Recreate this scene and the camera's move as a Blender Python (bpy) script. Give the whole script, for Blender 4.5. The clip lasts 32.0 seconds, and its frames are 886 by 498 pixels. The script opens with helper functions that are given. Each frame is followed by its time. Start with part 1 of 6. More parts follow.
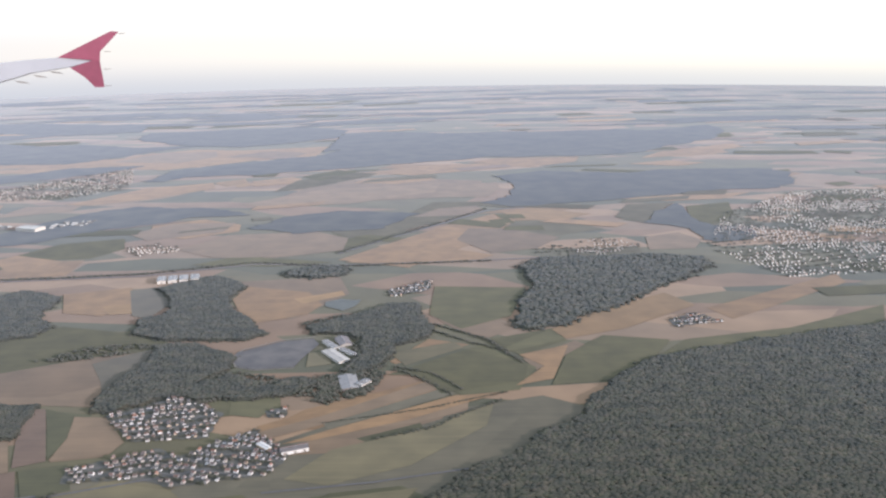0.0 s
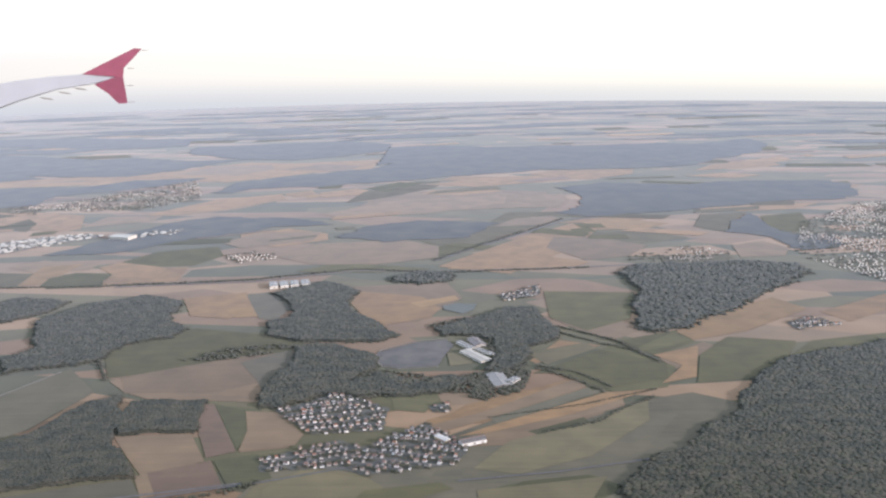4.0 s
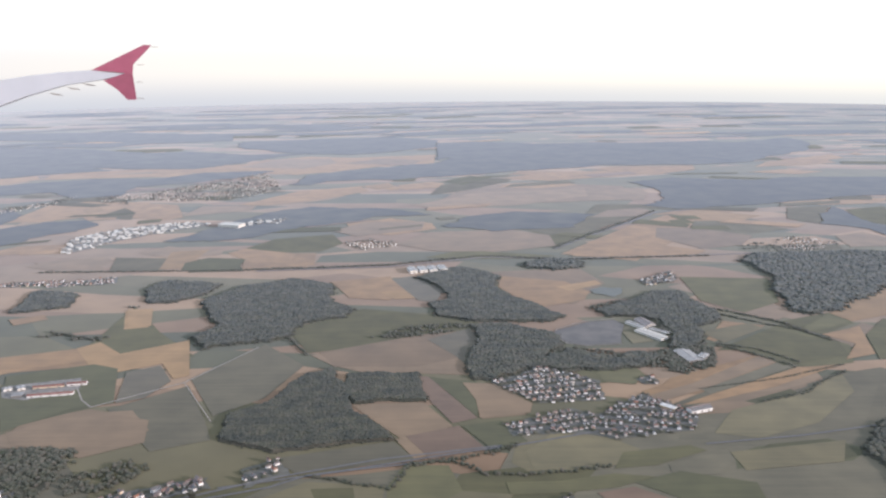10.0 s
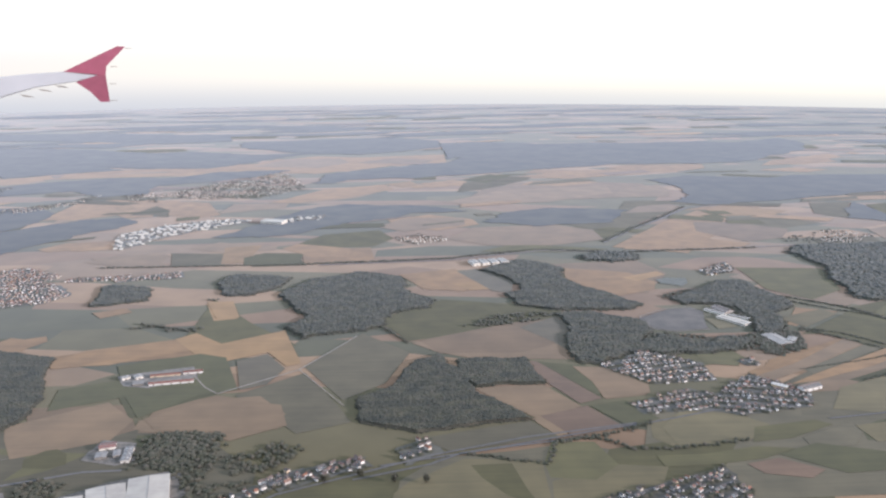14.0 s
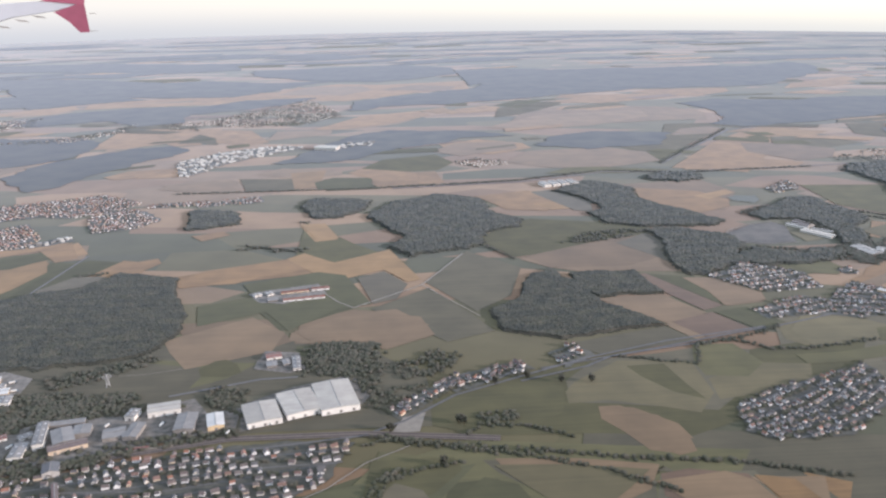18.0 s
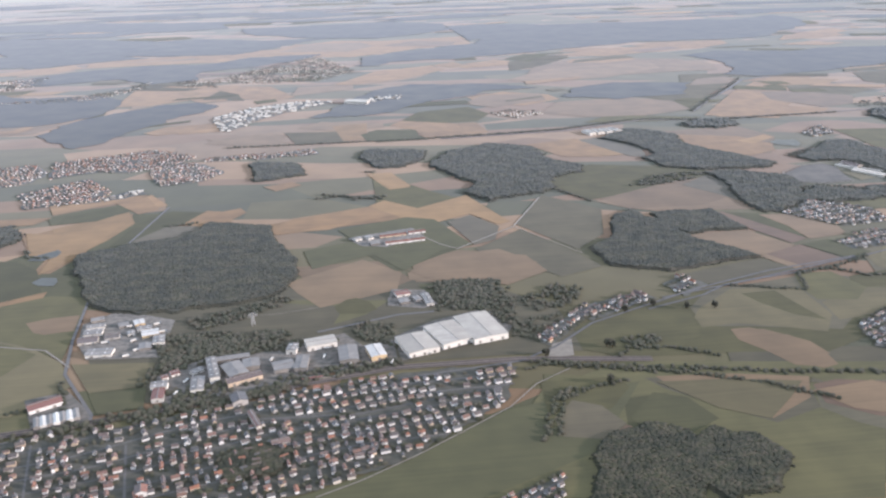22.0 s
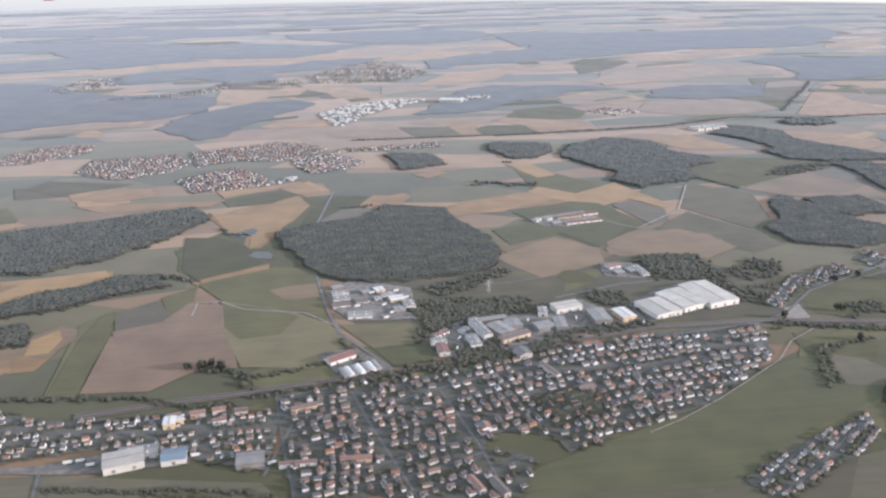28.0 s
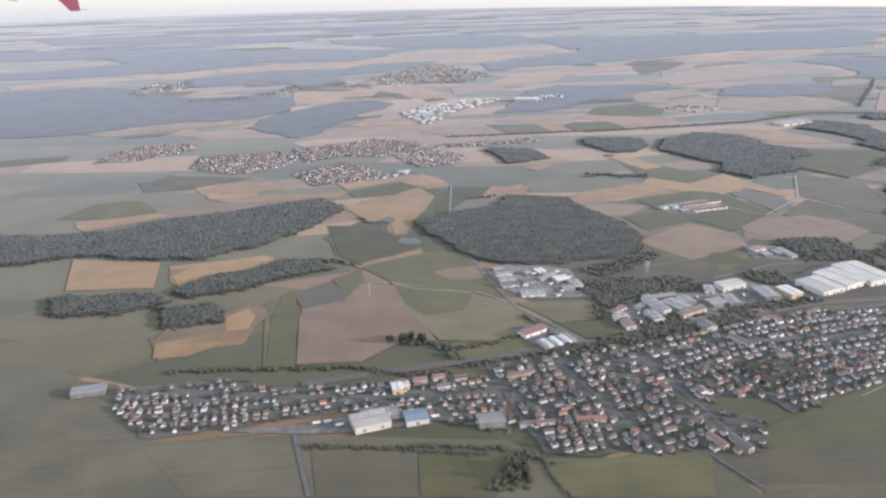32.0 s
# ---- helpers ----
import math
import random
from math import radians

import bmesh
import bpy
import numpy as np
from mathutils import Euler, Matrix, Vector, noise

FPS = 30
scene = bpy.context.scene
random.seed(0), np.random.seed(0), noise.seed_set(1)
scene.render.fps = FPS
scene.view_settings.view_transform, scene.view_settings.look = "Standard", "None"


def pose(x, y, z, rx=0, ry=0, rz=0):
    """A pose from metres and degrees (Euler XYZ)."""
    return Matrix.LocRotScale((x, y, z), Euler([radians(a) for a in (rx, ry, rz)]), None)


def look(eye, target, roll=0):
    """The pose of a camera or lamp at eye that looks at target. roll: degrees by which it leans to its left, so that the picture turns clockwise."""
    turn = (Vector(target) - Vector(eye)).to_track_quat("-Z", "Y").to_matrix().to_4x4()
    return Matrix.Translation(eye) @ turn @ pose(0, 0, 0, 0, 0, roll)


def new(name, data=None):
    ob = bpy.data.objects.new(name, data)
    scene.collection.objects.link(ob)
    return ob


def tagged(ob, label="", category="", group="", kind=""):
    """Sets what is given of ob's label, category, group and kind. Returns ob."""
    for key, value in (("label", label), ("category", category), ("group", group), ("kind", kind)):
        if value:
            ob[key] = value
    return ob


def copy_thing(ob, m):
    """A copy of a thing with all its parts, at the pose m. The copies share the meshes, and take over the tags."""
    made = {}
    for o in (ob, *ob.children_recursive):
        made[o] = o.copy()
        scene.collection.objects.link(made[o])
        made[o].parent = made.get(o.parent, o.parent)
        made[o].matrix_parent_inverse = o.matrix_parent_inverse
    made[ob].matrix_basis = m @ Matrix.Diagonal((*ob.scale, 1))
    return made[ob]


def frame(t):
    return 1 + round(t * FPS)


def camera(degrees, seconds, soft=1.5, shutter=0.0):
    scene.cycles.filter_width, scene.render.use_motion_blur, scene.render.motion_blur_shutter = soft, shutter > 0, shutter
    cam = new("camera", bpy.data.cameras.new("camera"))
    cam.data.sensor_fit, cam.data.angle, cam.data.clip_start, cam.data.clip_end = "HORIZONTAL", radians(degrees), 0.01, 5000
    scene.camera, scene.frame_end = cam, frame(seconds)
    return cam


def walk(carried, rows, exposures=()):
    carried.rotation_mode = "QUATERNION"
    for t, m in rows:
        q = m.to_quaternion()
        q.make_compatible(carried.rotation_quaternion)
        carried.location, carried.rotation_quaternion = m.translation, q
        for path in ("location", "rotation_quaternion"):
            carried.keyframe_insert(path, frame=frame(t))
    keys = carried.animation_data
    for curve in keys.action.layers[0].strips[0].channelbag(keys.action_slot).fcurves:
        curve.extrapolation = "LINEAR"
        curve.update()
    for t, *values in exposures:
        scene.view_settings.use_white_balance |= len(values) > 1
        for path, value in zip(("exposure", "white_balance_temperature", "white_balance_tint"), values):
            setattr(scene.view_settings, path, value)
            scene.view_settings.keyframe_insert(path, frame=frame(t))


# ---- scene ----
cam = camera(57.0, 32.0, soft=2.4)
PATH = [
    (0.0, 0.000, 0.000, 71.264, -0.077, -14.752, 1.026),
    (0.5, -3.853, -0.789, 71.100, 0.689, -14.933, 0.856),
    (1.0, -7.708, -1.583, 70.941, 0.854, -15.216, 0.723),
    (1.5, -11.570, -2.385, 70.791, 1.124, -15.161, 1.214),
    (2.0, -15.435, -3.199, 70.652, 0.642, -14.985, 1.376),
    (2.5, -19.298, -4.030, 70.524, 0.630, -14.711, 1.352),
    (4.5, -34.685, -7.736, 70.248, 0.402, -13.471, 1.044),
    (5.0, -38.558, -8.599, 70.176, 0.576, -13.535, 0.912),
    (5.5, -42.432, -9.440, 70.100, 1.004, -13.682, 0.726),
    (6.0, -46.314, -10.262, 70.013, 0.940, -13.874, 0.803),
    (6.5, -50.210, -11.070, 69.912, 0.960, -13.993, 0.633),
    (7.0, -54.116, -11.851, 69.790, 0.792, -13.961, 0.713),
    (7.5, -58.033, -12.597, 69.638, 0.410, -13.830, 0.710),
    (8.0, -61.959, -13.309, 69.459, 0.274, -13.705, 0.618),
    (8.5, -65.890, -13.981, 69.248, 0.174, -13.557, 0.549),
    (9.0, -69.821, -14.630, 69.018, -0.000, -13.508, 0.586),
    (9.5, -73.743, -15.275, 68.781, -0.081, -13.511, 0.560),
    (10.0, -77.667, -15.903, 68.536, -0.162, -13.592, 0.563),
    (10.5, -81.606, -16.501, 68.285, -0.152, -13.750, 0.599),
    (11.0, -85.552, -17.085, 68.035, -0.369, -13.888, 0.457),
    (11.5, -89.505, -17.669, 67.800, -0.480, -13.925, 0.460),
    (12.0, -93.464, -18.247, 67.567, -0.686, -13.799, 0.439),
    (12.5, -97.430, -18.819, 67.322, -0.972, -13.691, 0.359),
    (13.0, -101.403, -19.387, 67.075, -1.488, -13.605, 0.280),
    (13.5, -105.392, -19.953, 66.830, -2.031, -13.457, 0.253),
    (14.0, -109.379, -20.527, 66.592, -2.572, -13.364, 0.333),
    (14.5, -113.350, -21.122, 66.368, -3.279, -13.227, 0.230),
    (16.5, -129.055, -23.731, 65.786, -4.408, -12.872, 0.014),
    (17.0, -132.984, -24.234, 65.616, -4.362, -13.176, 0.046),
    (17.5, -136.890, -24.664, 65.439, -4.206, -14.421, 0.077),
    (18.0, -140.777, -25.071, 65.248, -4.202, -18.177, 0.745),
    (18.5, -144.642, -25.500, 65.037, -4.797, -21.261, 1.790),
    (19.0, -148.504, -25.948, 64.814, -5.399, -21.824, 1.651),
    (19.5, -152.380, -26.433, 64.589, -6.038, -21.241, 1.565),
    (20.0, -156.274, -26.940, 64.354, -6.585, -21.370, 1.383),
    (20.5, -160.211, -27.468, 64.102, -6.990, -21.105, 1.390),
    (21.0, -164.148, -27.988, 63.845, -7.208, -21.098, 1.299),
    (21.5, -168.035, -28.459, 63.595, -7.251, -21.052, 1.176),
    (22.0, -171.910, -28.914, 63.340, -7.268, -20.885, 0.946),
    (22.5, -175.798, -29.383, 63.074, -7.221, -20.821, 0.978),
    (23.0, -179.676, -29.843, 62.800, -7.266, -20.831, 0.826),
    (23.5, -183.527, -30.273, 62.517, -7.328, -20.742, 0.971),
    (24.0, -187.354, -30.692, 62.226, -7.421, -20.642, 0.816),
    (24.5, -191.146, -31.115, 61.923, -7.450, -20.491, 0.813),
    (25.0, -194.923, -31.528, 61.612, -7.581, -20.366, 0.878),
    (25.5, -198.702, -31.927, 61.298, -7.727, -20.272, 0.804),
    (27.5, -213.703, -33.402, 60.046, -7.928, -20.008, 0.453),
    (28.0, -217.378, -33.739, 59.729, -7.949, -20.014, 0.388),
    (28.5, -221.050, -34.106, 59.399, -7.837, -19.970, 0.469),
    (29.0, -224.714, -34.482, 59.074, -7.817, -19.872, 0.266),
    (29.5, -228.357, -34.849, 58.775, -7.768, -19.868, 0.429),
    (30.0, -232.007, -35.212, 58.479, -7.850, -19.795, 0.373),
    (30.5, -235.699, -35.568, 58.166, -7.625, -19.725, 0.409),
    (31.0, -239.414, -35.920, 57.847, -7.443, -19.584, 0.312),
    (31.5, -243.154, -36.269, 57.529, -7.231, -19.448, 0.491),
    (32.0, -246.904, -36.616, 57.210, -7.323, -19.429, 0.855),
]
walk(cam, [(t, pose(x, y, z, 90 + pitch, roll, yaw)) for t, x, y, z, yaw, pitch, roll in PATH], exposures=[(0.0, 1.97, 5450, 16.6), (15.0, 1.97, 5450, 16.6), (17.5, 1.93, 5450, 16.6), (20.0, 2.06, 5450, 16.6), (24.0, 2.09, 5450, 16.6), (29.0, 2.07, 5450, 16.6), (32.0, 2.04, 5450, 16.6)])

# ---- sky and sun ----
SUN_ELEVATION, SUN_AZIMUTH = 12.0, 109.0  # degrees; azimuth clockwise from +y
world = bpy.data.worlds.new("sky")
scene.world = world
world.use_nodes = True
wn = world.node_tree
sky = wn.nodes.new("ShaderNodeTexSky")
sky.sky_type = "NISHITA"
sky.sun_disc = False
sky.sun_elevation, sky.sun_rotation = radians(SUN_ELEVATION), radians(SUN_AZIMUTH)
sky.air_density, sky.dust_density, sky.ozone_density = 1.0, 0.9, 0.8
# the eye stands high, so that the horizon dips below the level
around = wn.nodes.new("ShaderNodeTexCoord")
dip = wn.nodes.new("ShaderNodeVectorMath")
dip.inputs[1].default_value = (0, 0, 0.12)
wn.links.new(around.outputs["Generated"], dip.inputs[0])
wn.links.new(dip.outputs[0], sky.inputs[0])
height = wn.nodes.new("ShaderNodeSeparateXYZ")
wn.links.new(around.outputs["Generated"], height.inputs[0])


def rise(low, high, at_low, at_high):
    """A smooth change with the height above the horizon."""
    n = wn.nodes.new("ShaderNodeMapRange")
    n.interpolation_type = "SMOOTHERSTEP"
    for key, value in (("From Min", low), ("From Max", high), ("To Min", at_low), ("To Max", at_high)):
        n.inputs[key].default_value = value
    wn.links.new(height.outputs["Z"], n.inputs["Value"])
    return n.outputs[0]


def blend(factor, a, b):
    n = wn.nodes.new("ShaderNodeMix")
    n.data_type = "RGBA"
    wn.links.new(factor, n.inputs["Factor"])
    for key, value in (("A", a), ("B", b)):
        if isinstance(value, tuple):
            n.inputs[key].default_value = (*value, 1)
        else:
            wn.links.new(value, n.inputs[key])
    return n.outputs["Result"]


# the evening haze: cream towards the sun, bluish away from it
toward = wn.nodes.new("ShaderNodeVectorMath")
toward.operation = "DOT_PRODUCT"
toward.inputs[1].default_value = (math.sin(radians(114)), math.cos(radians(114)), 0)
wn.links.new(around.outputs["Generated"], toward.inputs[0])
side = wn.nodes.new("ShaderNodeMapRange")
side.inputs["From Min"].default_value, side.inputs["From Max"].default_value = -0.85, 0.25
wn.links.new(toward.outputs["Value"], side.inputs["Value"])
milk = blend(side.outputs[0], (3.6, 3.5, 3.0), (5.0, 4.7, 3.8))
veiled = blend(rise(0.05, 0.55, 0.88, 0.4), sky.outputs[0], milk)
cream = blend(side.outputs[0], (2.75, 2.45, 1.92), (4.3, 3.62, 2.3))
low = blend(rise(-0.02, 0.085, 1.0, 0.0), veiled, cream)
dusk = blend(side.outputs[0], (1.88, 1.8, 1.6), (2.5, 2.3, 1.8))
wn.links.new(blend(rise(-0.068, -0.008, 1.0, 0.0), low, dusk), wn.nodes["Background"].inputs[0])
wn.nodes["Background"].inputs[1].default_value = 0.0955
sun = new("sun", bpy.data.lights.new("sun", "SUN"))
sun.data.energy, sun.data.angle, sun.data.color = 1.27, radians(4.0), (1.0, 0.77, 0.56)
a, e = radians(SUN_AZIMUTH), radians(SUN_ELEVATION)
sun.matrix_world = look((0, 0, 0), (-math.sin(a) * math.cos(e), -math.cos(a) * math.cos(e), -math.sin(e)))

# ---- the land's shape: the earth's round ----
CX, CY, RADIUS = -125.0, -25.0, 40000.0


def gz(x, y):
    return -((x - CX) ** 2 + (y - CY) ** 2) / (2 * RADIUS)


# ---- materials ----
# coat strength and roughness of the imitated haze on walls and roofs
VEIL, VEIL_ROUGH = 1.46, 0.24


def haze_sheen(t, b, veil, level=False, sheen=0.29):
    """Imitates air haze on far, low-angle surfaces by bluish sheen or sky-reflecting coat."""
    b.inputs["Specular IOR Level"].default_value = 0.0
    if level:
        # coat normal straight up, so upright faces carry the imitated haze too
        up = t.nodes.new("ShaderNodeCombineXYZ")
        up.inputs["Z"].default_value = 1.0
        b.inputs["Coat Weight"].default_value = 1.0
        b.inputs["Coat IOR"].default_value = veil
        b.inputs["Coat Roughness"].default_value = VEIL_ROUGH
        t.links.new(up.outputs[0], b.inputs["Coat Normal"])
    else:
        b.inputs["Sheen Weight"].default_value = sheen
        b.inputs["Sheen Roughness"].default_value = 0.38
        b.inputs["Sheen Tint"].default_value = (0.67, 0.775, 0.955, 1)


def material(name, colour, dark, scale, rough=0.9, veil=0.0, spread=0.15, lay_flat=0.0, level=False, sheen=0.29):
    m = bpy.data.materials.new(name)
    m.use_nodes = True
    t = m.node_tree
    b = t.nodes["Principled BSDF"]
    geo = t.nodes.new("ShaderNodeNewGeometry")
    info = t.nodes.new("ShaderNodeObjectInfo")
    n = t.nodes.new("ShaderNodeTexNoise")
    n.inputs["Scale"].default_value, n.inputs["Detail"].default_value = scale, 6.0
    t.links.new(geo.outputs["Position"], n.inputs["Vector"])
    mix = t.nodes.new("ShaderNodeMix")
    mix.data_type = "RGBA"
    mix.inputs["A"].default_value, mix.inputs["B"].default_value = (*dark, 1), (*colour, 1)
    ramp = t.nodes.new("ShaderNodeMapRange")
    ramp.inputs["From Min"].default_value, ramp.inputs["From Max"].default_value = 0.36, 0.64
    t.links.new(ramp.outputs[0], mix.inputs["Factor"])
    streak = t.nodes.new("ShaderNodeTexNoise")
    streak.inputs["Scale"].default_value, streak.inputs["Detail"].default_value = 1.0, 3.0
    lay = t.nodes.new("ShaderNodeMapping")
    lay.inputs["Scale"].default_value = (0.05, 1.6, 1.0)
    spin = t.nodes.new("ShaderNodeCombineXYZ")
    arc = t.nodes.new("ShaderNodeMath")
    arc.operation = "MULTIPLY"
    arc.inputs[1].default_value = 2.0
    t.links.new(info.outputs["Random"], arc.inputs[0])
    t.links.new(arc.outputs[0], spin.inputs["Z"])
    t.links.new(spin.outputs[0], lay.inputs["Rotation"])
    t.links.new(geo.outputs["Position"], lay.inputs[0])
    t.links.new(lay.outputs[0], streak.inputs["Vector"])
    both = t.nodes.new("ShaderNodeMix")
    both.inputs["Factor"].default_value = 0.35 if rough > 0.89 else 0.0
    t.links.new(n.outputs["Fac"], both.inputs["A"])
    t.links.new(streak.outputs["Fac"], both.inputs["B"])
    t.links.new(both.outputs[0], ramp.inputs["Value"])
    hsv = t.nodes.new("ShaderNodeHueSaturation")
    vary = t.nodes.new("ShaderNodeMapRange")
    vary.inputs["To Min"].default_value, vary.inputs["To Max"].default_value = 1 - spread, 1 + spread
    t.links.new(info.outputs["Random"], vary.inputs["Value"])
    t.links.new(vary.outputs[0], hsv.inputs["Value"])
    t.links.new(mix.outputs["Result"], hsv.inputs["Color"])
    t.links.new(hsv.outputs[0], b.inputs["Base Color"])
    b.inputs["Roughness"].default_value = rough
    if lay_flat:
        # shading normals bent upward: evens crown shading, lets crowns take the haze sheen
        bend = t.nodes.new("ShaderNodeMix")
        bend.data_type = "VECTOR"
        bend.inputs["Factor"].default_value = lay_flat
        bend.inputs[5].default_value = (0, 0, 1)
        t.links.new(geo.outputs["Normal"], bend.inputs[4])
        even = t.nodes.new("ShaderNodeVectorMath")
        even.operation = "NORMALIZE"
        t.links.new(bend.outputs[1], even.inputs[0])
        t.links.new(even.outputs[0], b.inputs["Normal"])
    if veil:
        haze_sheen(t, b, veil, level, sheen)
    return m


def by_crown(m):
    """Each tree of a wood has its own shade of green."""
    t = m.node_tree
    geo = [n for n in t.nodes if n.bl_idname == "ShaderNodeNewGeometry"][0]
    hsv = [n for n in t.nodes if n.bl_idname == "ShaderNodeHueSaturation"][0]
    each = t.nodes.new("ShaderNodeMapRange")
    each.inputs["To Min"].default_value, each.inputs["To Max"].default_value = 0.78, 1.24
    t.links.new(geo.outputs["Random Per Island"], each.inputs["Value"])
    t.links.new(each.outputs[0], hsv.inputs["Value"])
    hue = t.nodes.new("ShaderNodeMapRange")
    hue.inputs["To Min"].default_value, hue.inputs["To Max"].default_value = 0.52, 0.455
    t.links.new(geo.outputs["Random Per Island"], hue.inputs["Value"])
    t.links.new(hue.outputs[0], hsv.inputs["Hue"])


# sheen: how much bluish imitated haze each material carries
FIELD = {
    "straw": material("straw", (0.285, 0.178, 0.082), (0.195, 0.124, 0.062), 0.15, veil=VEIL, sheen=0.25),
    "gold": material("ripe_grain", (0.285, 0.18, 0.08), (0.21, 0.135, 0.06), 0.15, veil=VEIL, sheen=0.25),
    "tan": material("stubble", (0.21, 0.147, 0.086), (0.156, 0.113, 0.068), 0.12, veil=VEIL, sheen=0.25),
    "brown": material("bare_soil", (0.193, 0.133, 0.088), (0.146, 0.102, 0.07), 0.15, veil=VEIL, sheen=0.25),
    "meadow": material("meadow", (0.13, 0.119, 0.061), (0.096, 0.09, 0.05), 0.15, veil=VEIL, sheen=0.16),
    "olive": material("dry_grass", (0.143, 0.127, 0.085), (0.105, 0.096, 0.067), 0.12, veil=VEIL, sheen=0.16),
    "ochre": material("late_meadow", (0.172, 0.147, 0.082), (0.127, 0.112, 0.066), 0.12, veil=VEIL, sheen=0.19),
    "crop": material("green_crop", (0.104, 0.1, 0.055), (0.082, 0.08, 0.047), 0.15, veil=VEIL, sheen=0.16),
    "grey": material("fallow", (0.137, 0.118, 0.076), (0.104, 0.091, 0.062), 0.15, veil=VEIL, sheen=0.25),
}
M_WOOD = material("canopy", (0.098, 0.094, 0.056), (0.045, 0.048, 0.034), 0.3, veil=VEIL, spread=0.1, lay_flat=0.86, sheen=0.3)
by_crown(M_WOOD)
# far woods: darker, cooler base than canopy, with the imitated haze sheen
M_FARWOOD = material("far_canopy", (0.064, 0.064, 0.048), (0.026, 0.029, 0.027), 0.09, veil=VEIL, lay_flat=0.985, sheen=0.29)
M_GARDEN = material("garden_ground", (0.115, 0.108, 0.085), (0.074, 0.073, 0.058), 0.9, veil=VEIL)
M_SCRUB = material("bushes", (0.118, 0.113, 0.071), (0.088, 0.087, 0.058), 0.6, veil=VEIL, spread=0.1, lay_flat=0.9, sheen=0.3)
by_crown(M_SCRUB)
M_BARK = material("bark", (0.10, 0.07, 0.05), (0.06, 0.045, 0.03), 4.0, veil=VEIL, level=True)
M_STEEL = material("galvanised_steel", (0.45, 0.45, 0.45), (0.36, 0.36, 0.36), 4.0, rough=0.5)
M_BRICK = material("chimney_brick", (0.26, 0.12, 0.08), (0.18, 0.09, 0.06), 6.0, veil=VEIL, level=True)
M_WING = material("white_wing_paint", (0.46, 0.48, 0.53), (0.43, 0.45, 0.5), 0.02, rough=0.35)
M_FIN = material("magenta_paint", (0.27, 0.066, 0.115), (0.24, 0.058, 0.10), 0.05, rough=0.35)
M_ASPHALT = material("worn_asphalt", (0.145, 0.137, 0.128), (0.11, 0.105, 0.1), 1.0, veil=VEIL)
M_GRAVEL = material("gravel", (0.28, 0.25, 0.205), (0.22, 0.195, 0.16), 1.0, veil=VEIL)
M_CONCRETE = material("yard_concrete", (0.23, 0.205, 0.175), (0.10, 0.095, 0.08), 0.9, veil=VEIL)
M_SLEEPER = material("sleepers_and_rails", (0.09, 0.07, 0.06), (0.06, 0.05, 0.045), 3.0, veil=VEIL)
M_RAIL = material("ballast", (0.16, 0.13, 0.11), (0.12, 0.10, 0.08), 1.0, veil=VEIL)
M_WATER = material("water", (0.10, 0.105, 0.09), (0.075, 0.08, 0.07), 0.1, rough=0.45)
M_LINER = material("basin_liner", (0.115, 0.1, 0.088), (0.065, 0.058, 0.054), 0.3, rough=0.5)


def choice(name, stops, rough, scale=3.0):
    """Paint or tile whose colour differs from house to house."""
    m = material(name, (0.5, 0.5, 0.5), (0.4, 0.4, 0.4), scale, rough, spread=0.1, veil=VEIL, level=True)
    t = m.node_tree
    mix = [n for n in t.nodes if n.bl_idname == "ShaderNodeMix"][0]
    info = [n for n in t.nodes if n.bl_idname == "ShaderNodeObjectInfo"][0]
    geo = [n for n in t.nodes if n.bl_idname == "ShaderNodeNewGeometry"][0]
    add = t.nodes.new("ShaderNodeMath")
    add.operation = "ADD"
    wrap = t.nodes.new("ShaderNodeMath")
    wrap.operation = "FRACT"
    t.links.new(info.outputs["Random"], add.inputs[0])
    t.links.new(geo.outputs["Random Per Island"], add.inputs[1])
    t.links.new(add.outputs[0], wrap.inputs[0])
    r = t.nodes.new("ShaderNodeValToRGB")
    r.color_ramp.interpolation = "CONSTANT"
    for i, c in enumerate(stops):
        el = r.color_ramp.elements[i] if i < 2 else r.color_ramp.elements.new(i / len(stops))
        el.position, el.color = i / len(stops), (*c, 1)
    t.links.new(wrap.outputs[0], r.inputs[0])
    dull = t.nodes.new("ShaderNodeMix")
    dull.data_type, dull.blend_type = "RGBA", "MULTIPLY"
    dull.inputs["Factor"].default_value = 1.0
    dull.inputs["B"].default_value = (0.8, 0.79, 0.77, 1)
    t.links.new(r.outputs[0], dull.inputs["A"])
    t.links.new(r.outputs[0], mix.inputs["B"])
    t.links.new(dull.outputs["Result"], mix.inputs["A"])
    return m


M_PLASTER = choice("house_plaster", [(0.80, 0.79, 0.78), (0.48, 0.45, 0.42), (0.70, 0.69, 0.68), (0.56, 0.46, 0.35), (0.42, 0.40, 0.38), (0.82, 0.82, 0.81), (0.50, 0.48, 0.46), (0.62, 0.58, 0.52)], 0.9)
M_TILE = choice("roof_tiles", [(0.15, 0.12, 0.112), (0.125, 0.112, 0.11), (0.20, 0.13, 0.105), (0.13, 0.127, 0.128), (0.16, 0.12, 0.108), (0.28, 0.145, 0.10), (0.15, 0.13, 0.12), (0.115, 0.112, 0.113), (0.20, 0.13, 0.11), (0.145, 0.12, 0.112)], 0.85)
M_WHITE = material("white_sheet_roof", (0.68, 0.655, 0.61), (0.58, 0.56, 0.52), 0.8, veil=VEIL, level=True)
M_PALE = material("weathered_pale_roof", (0.46, 0.42, 0.355), (0.37, 0.335, 0.29), 0.6, veil=VEIL, level=True)
M_LIMEWASH = material("limewash", (0.74, 0.72, 0.68), (0.6, 0.58, 0.55), 1.0, veil=VEIL, level=True)
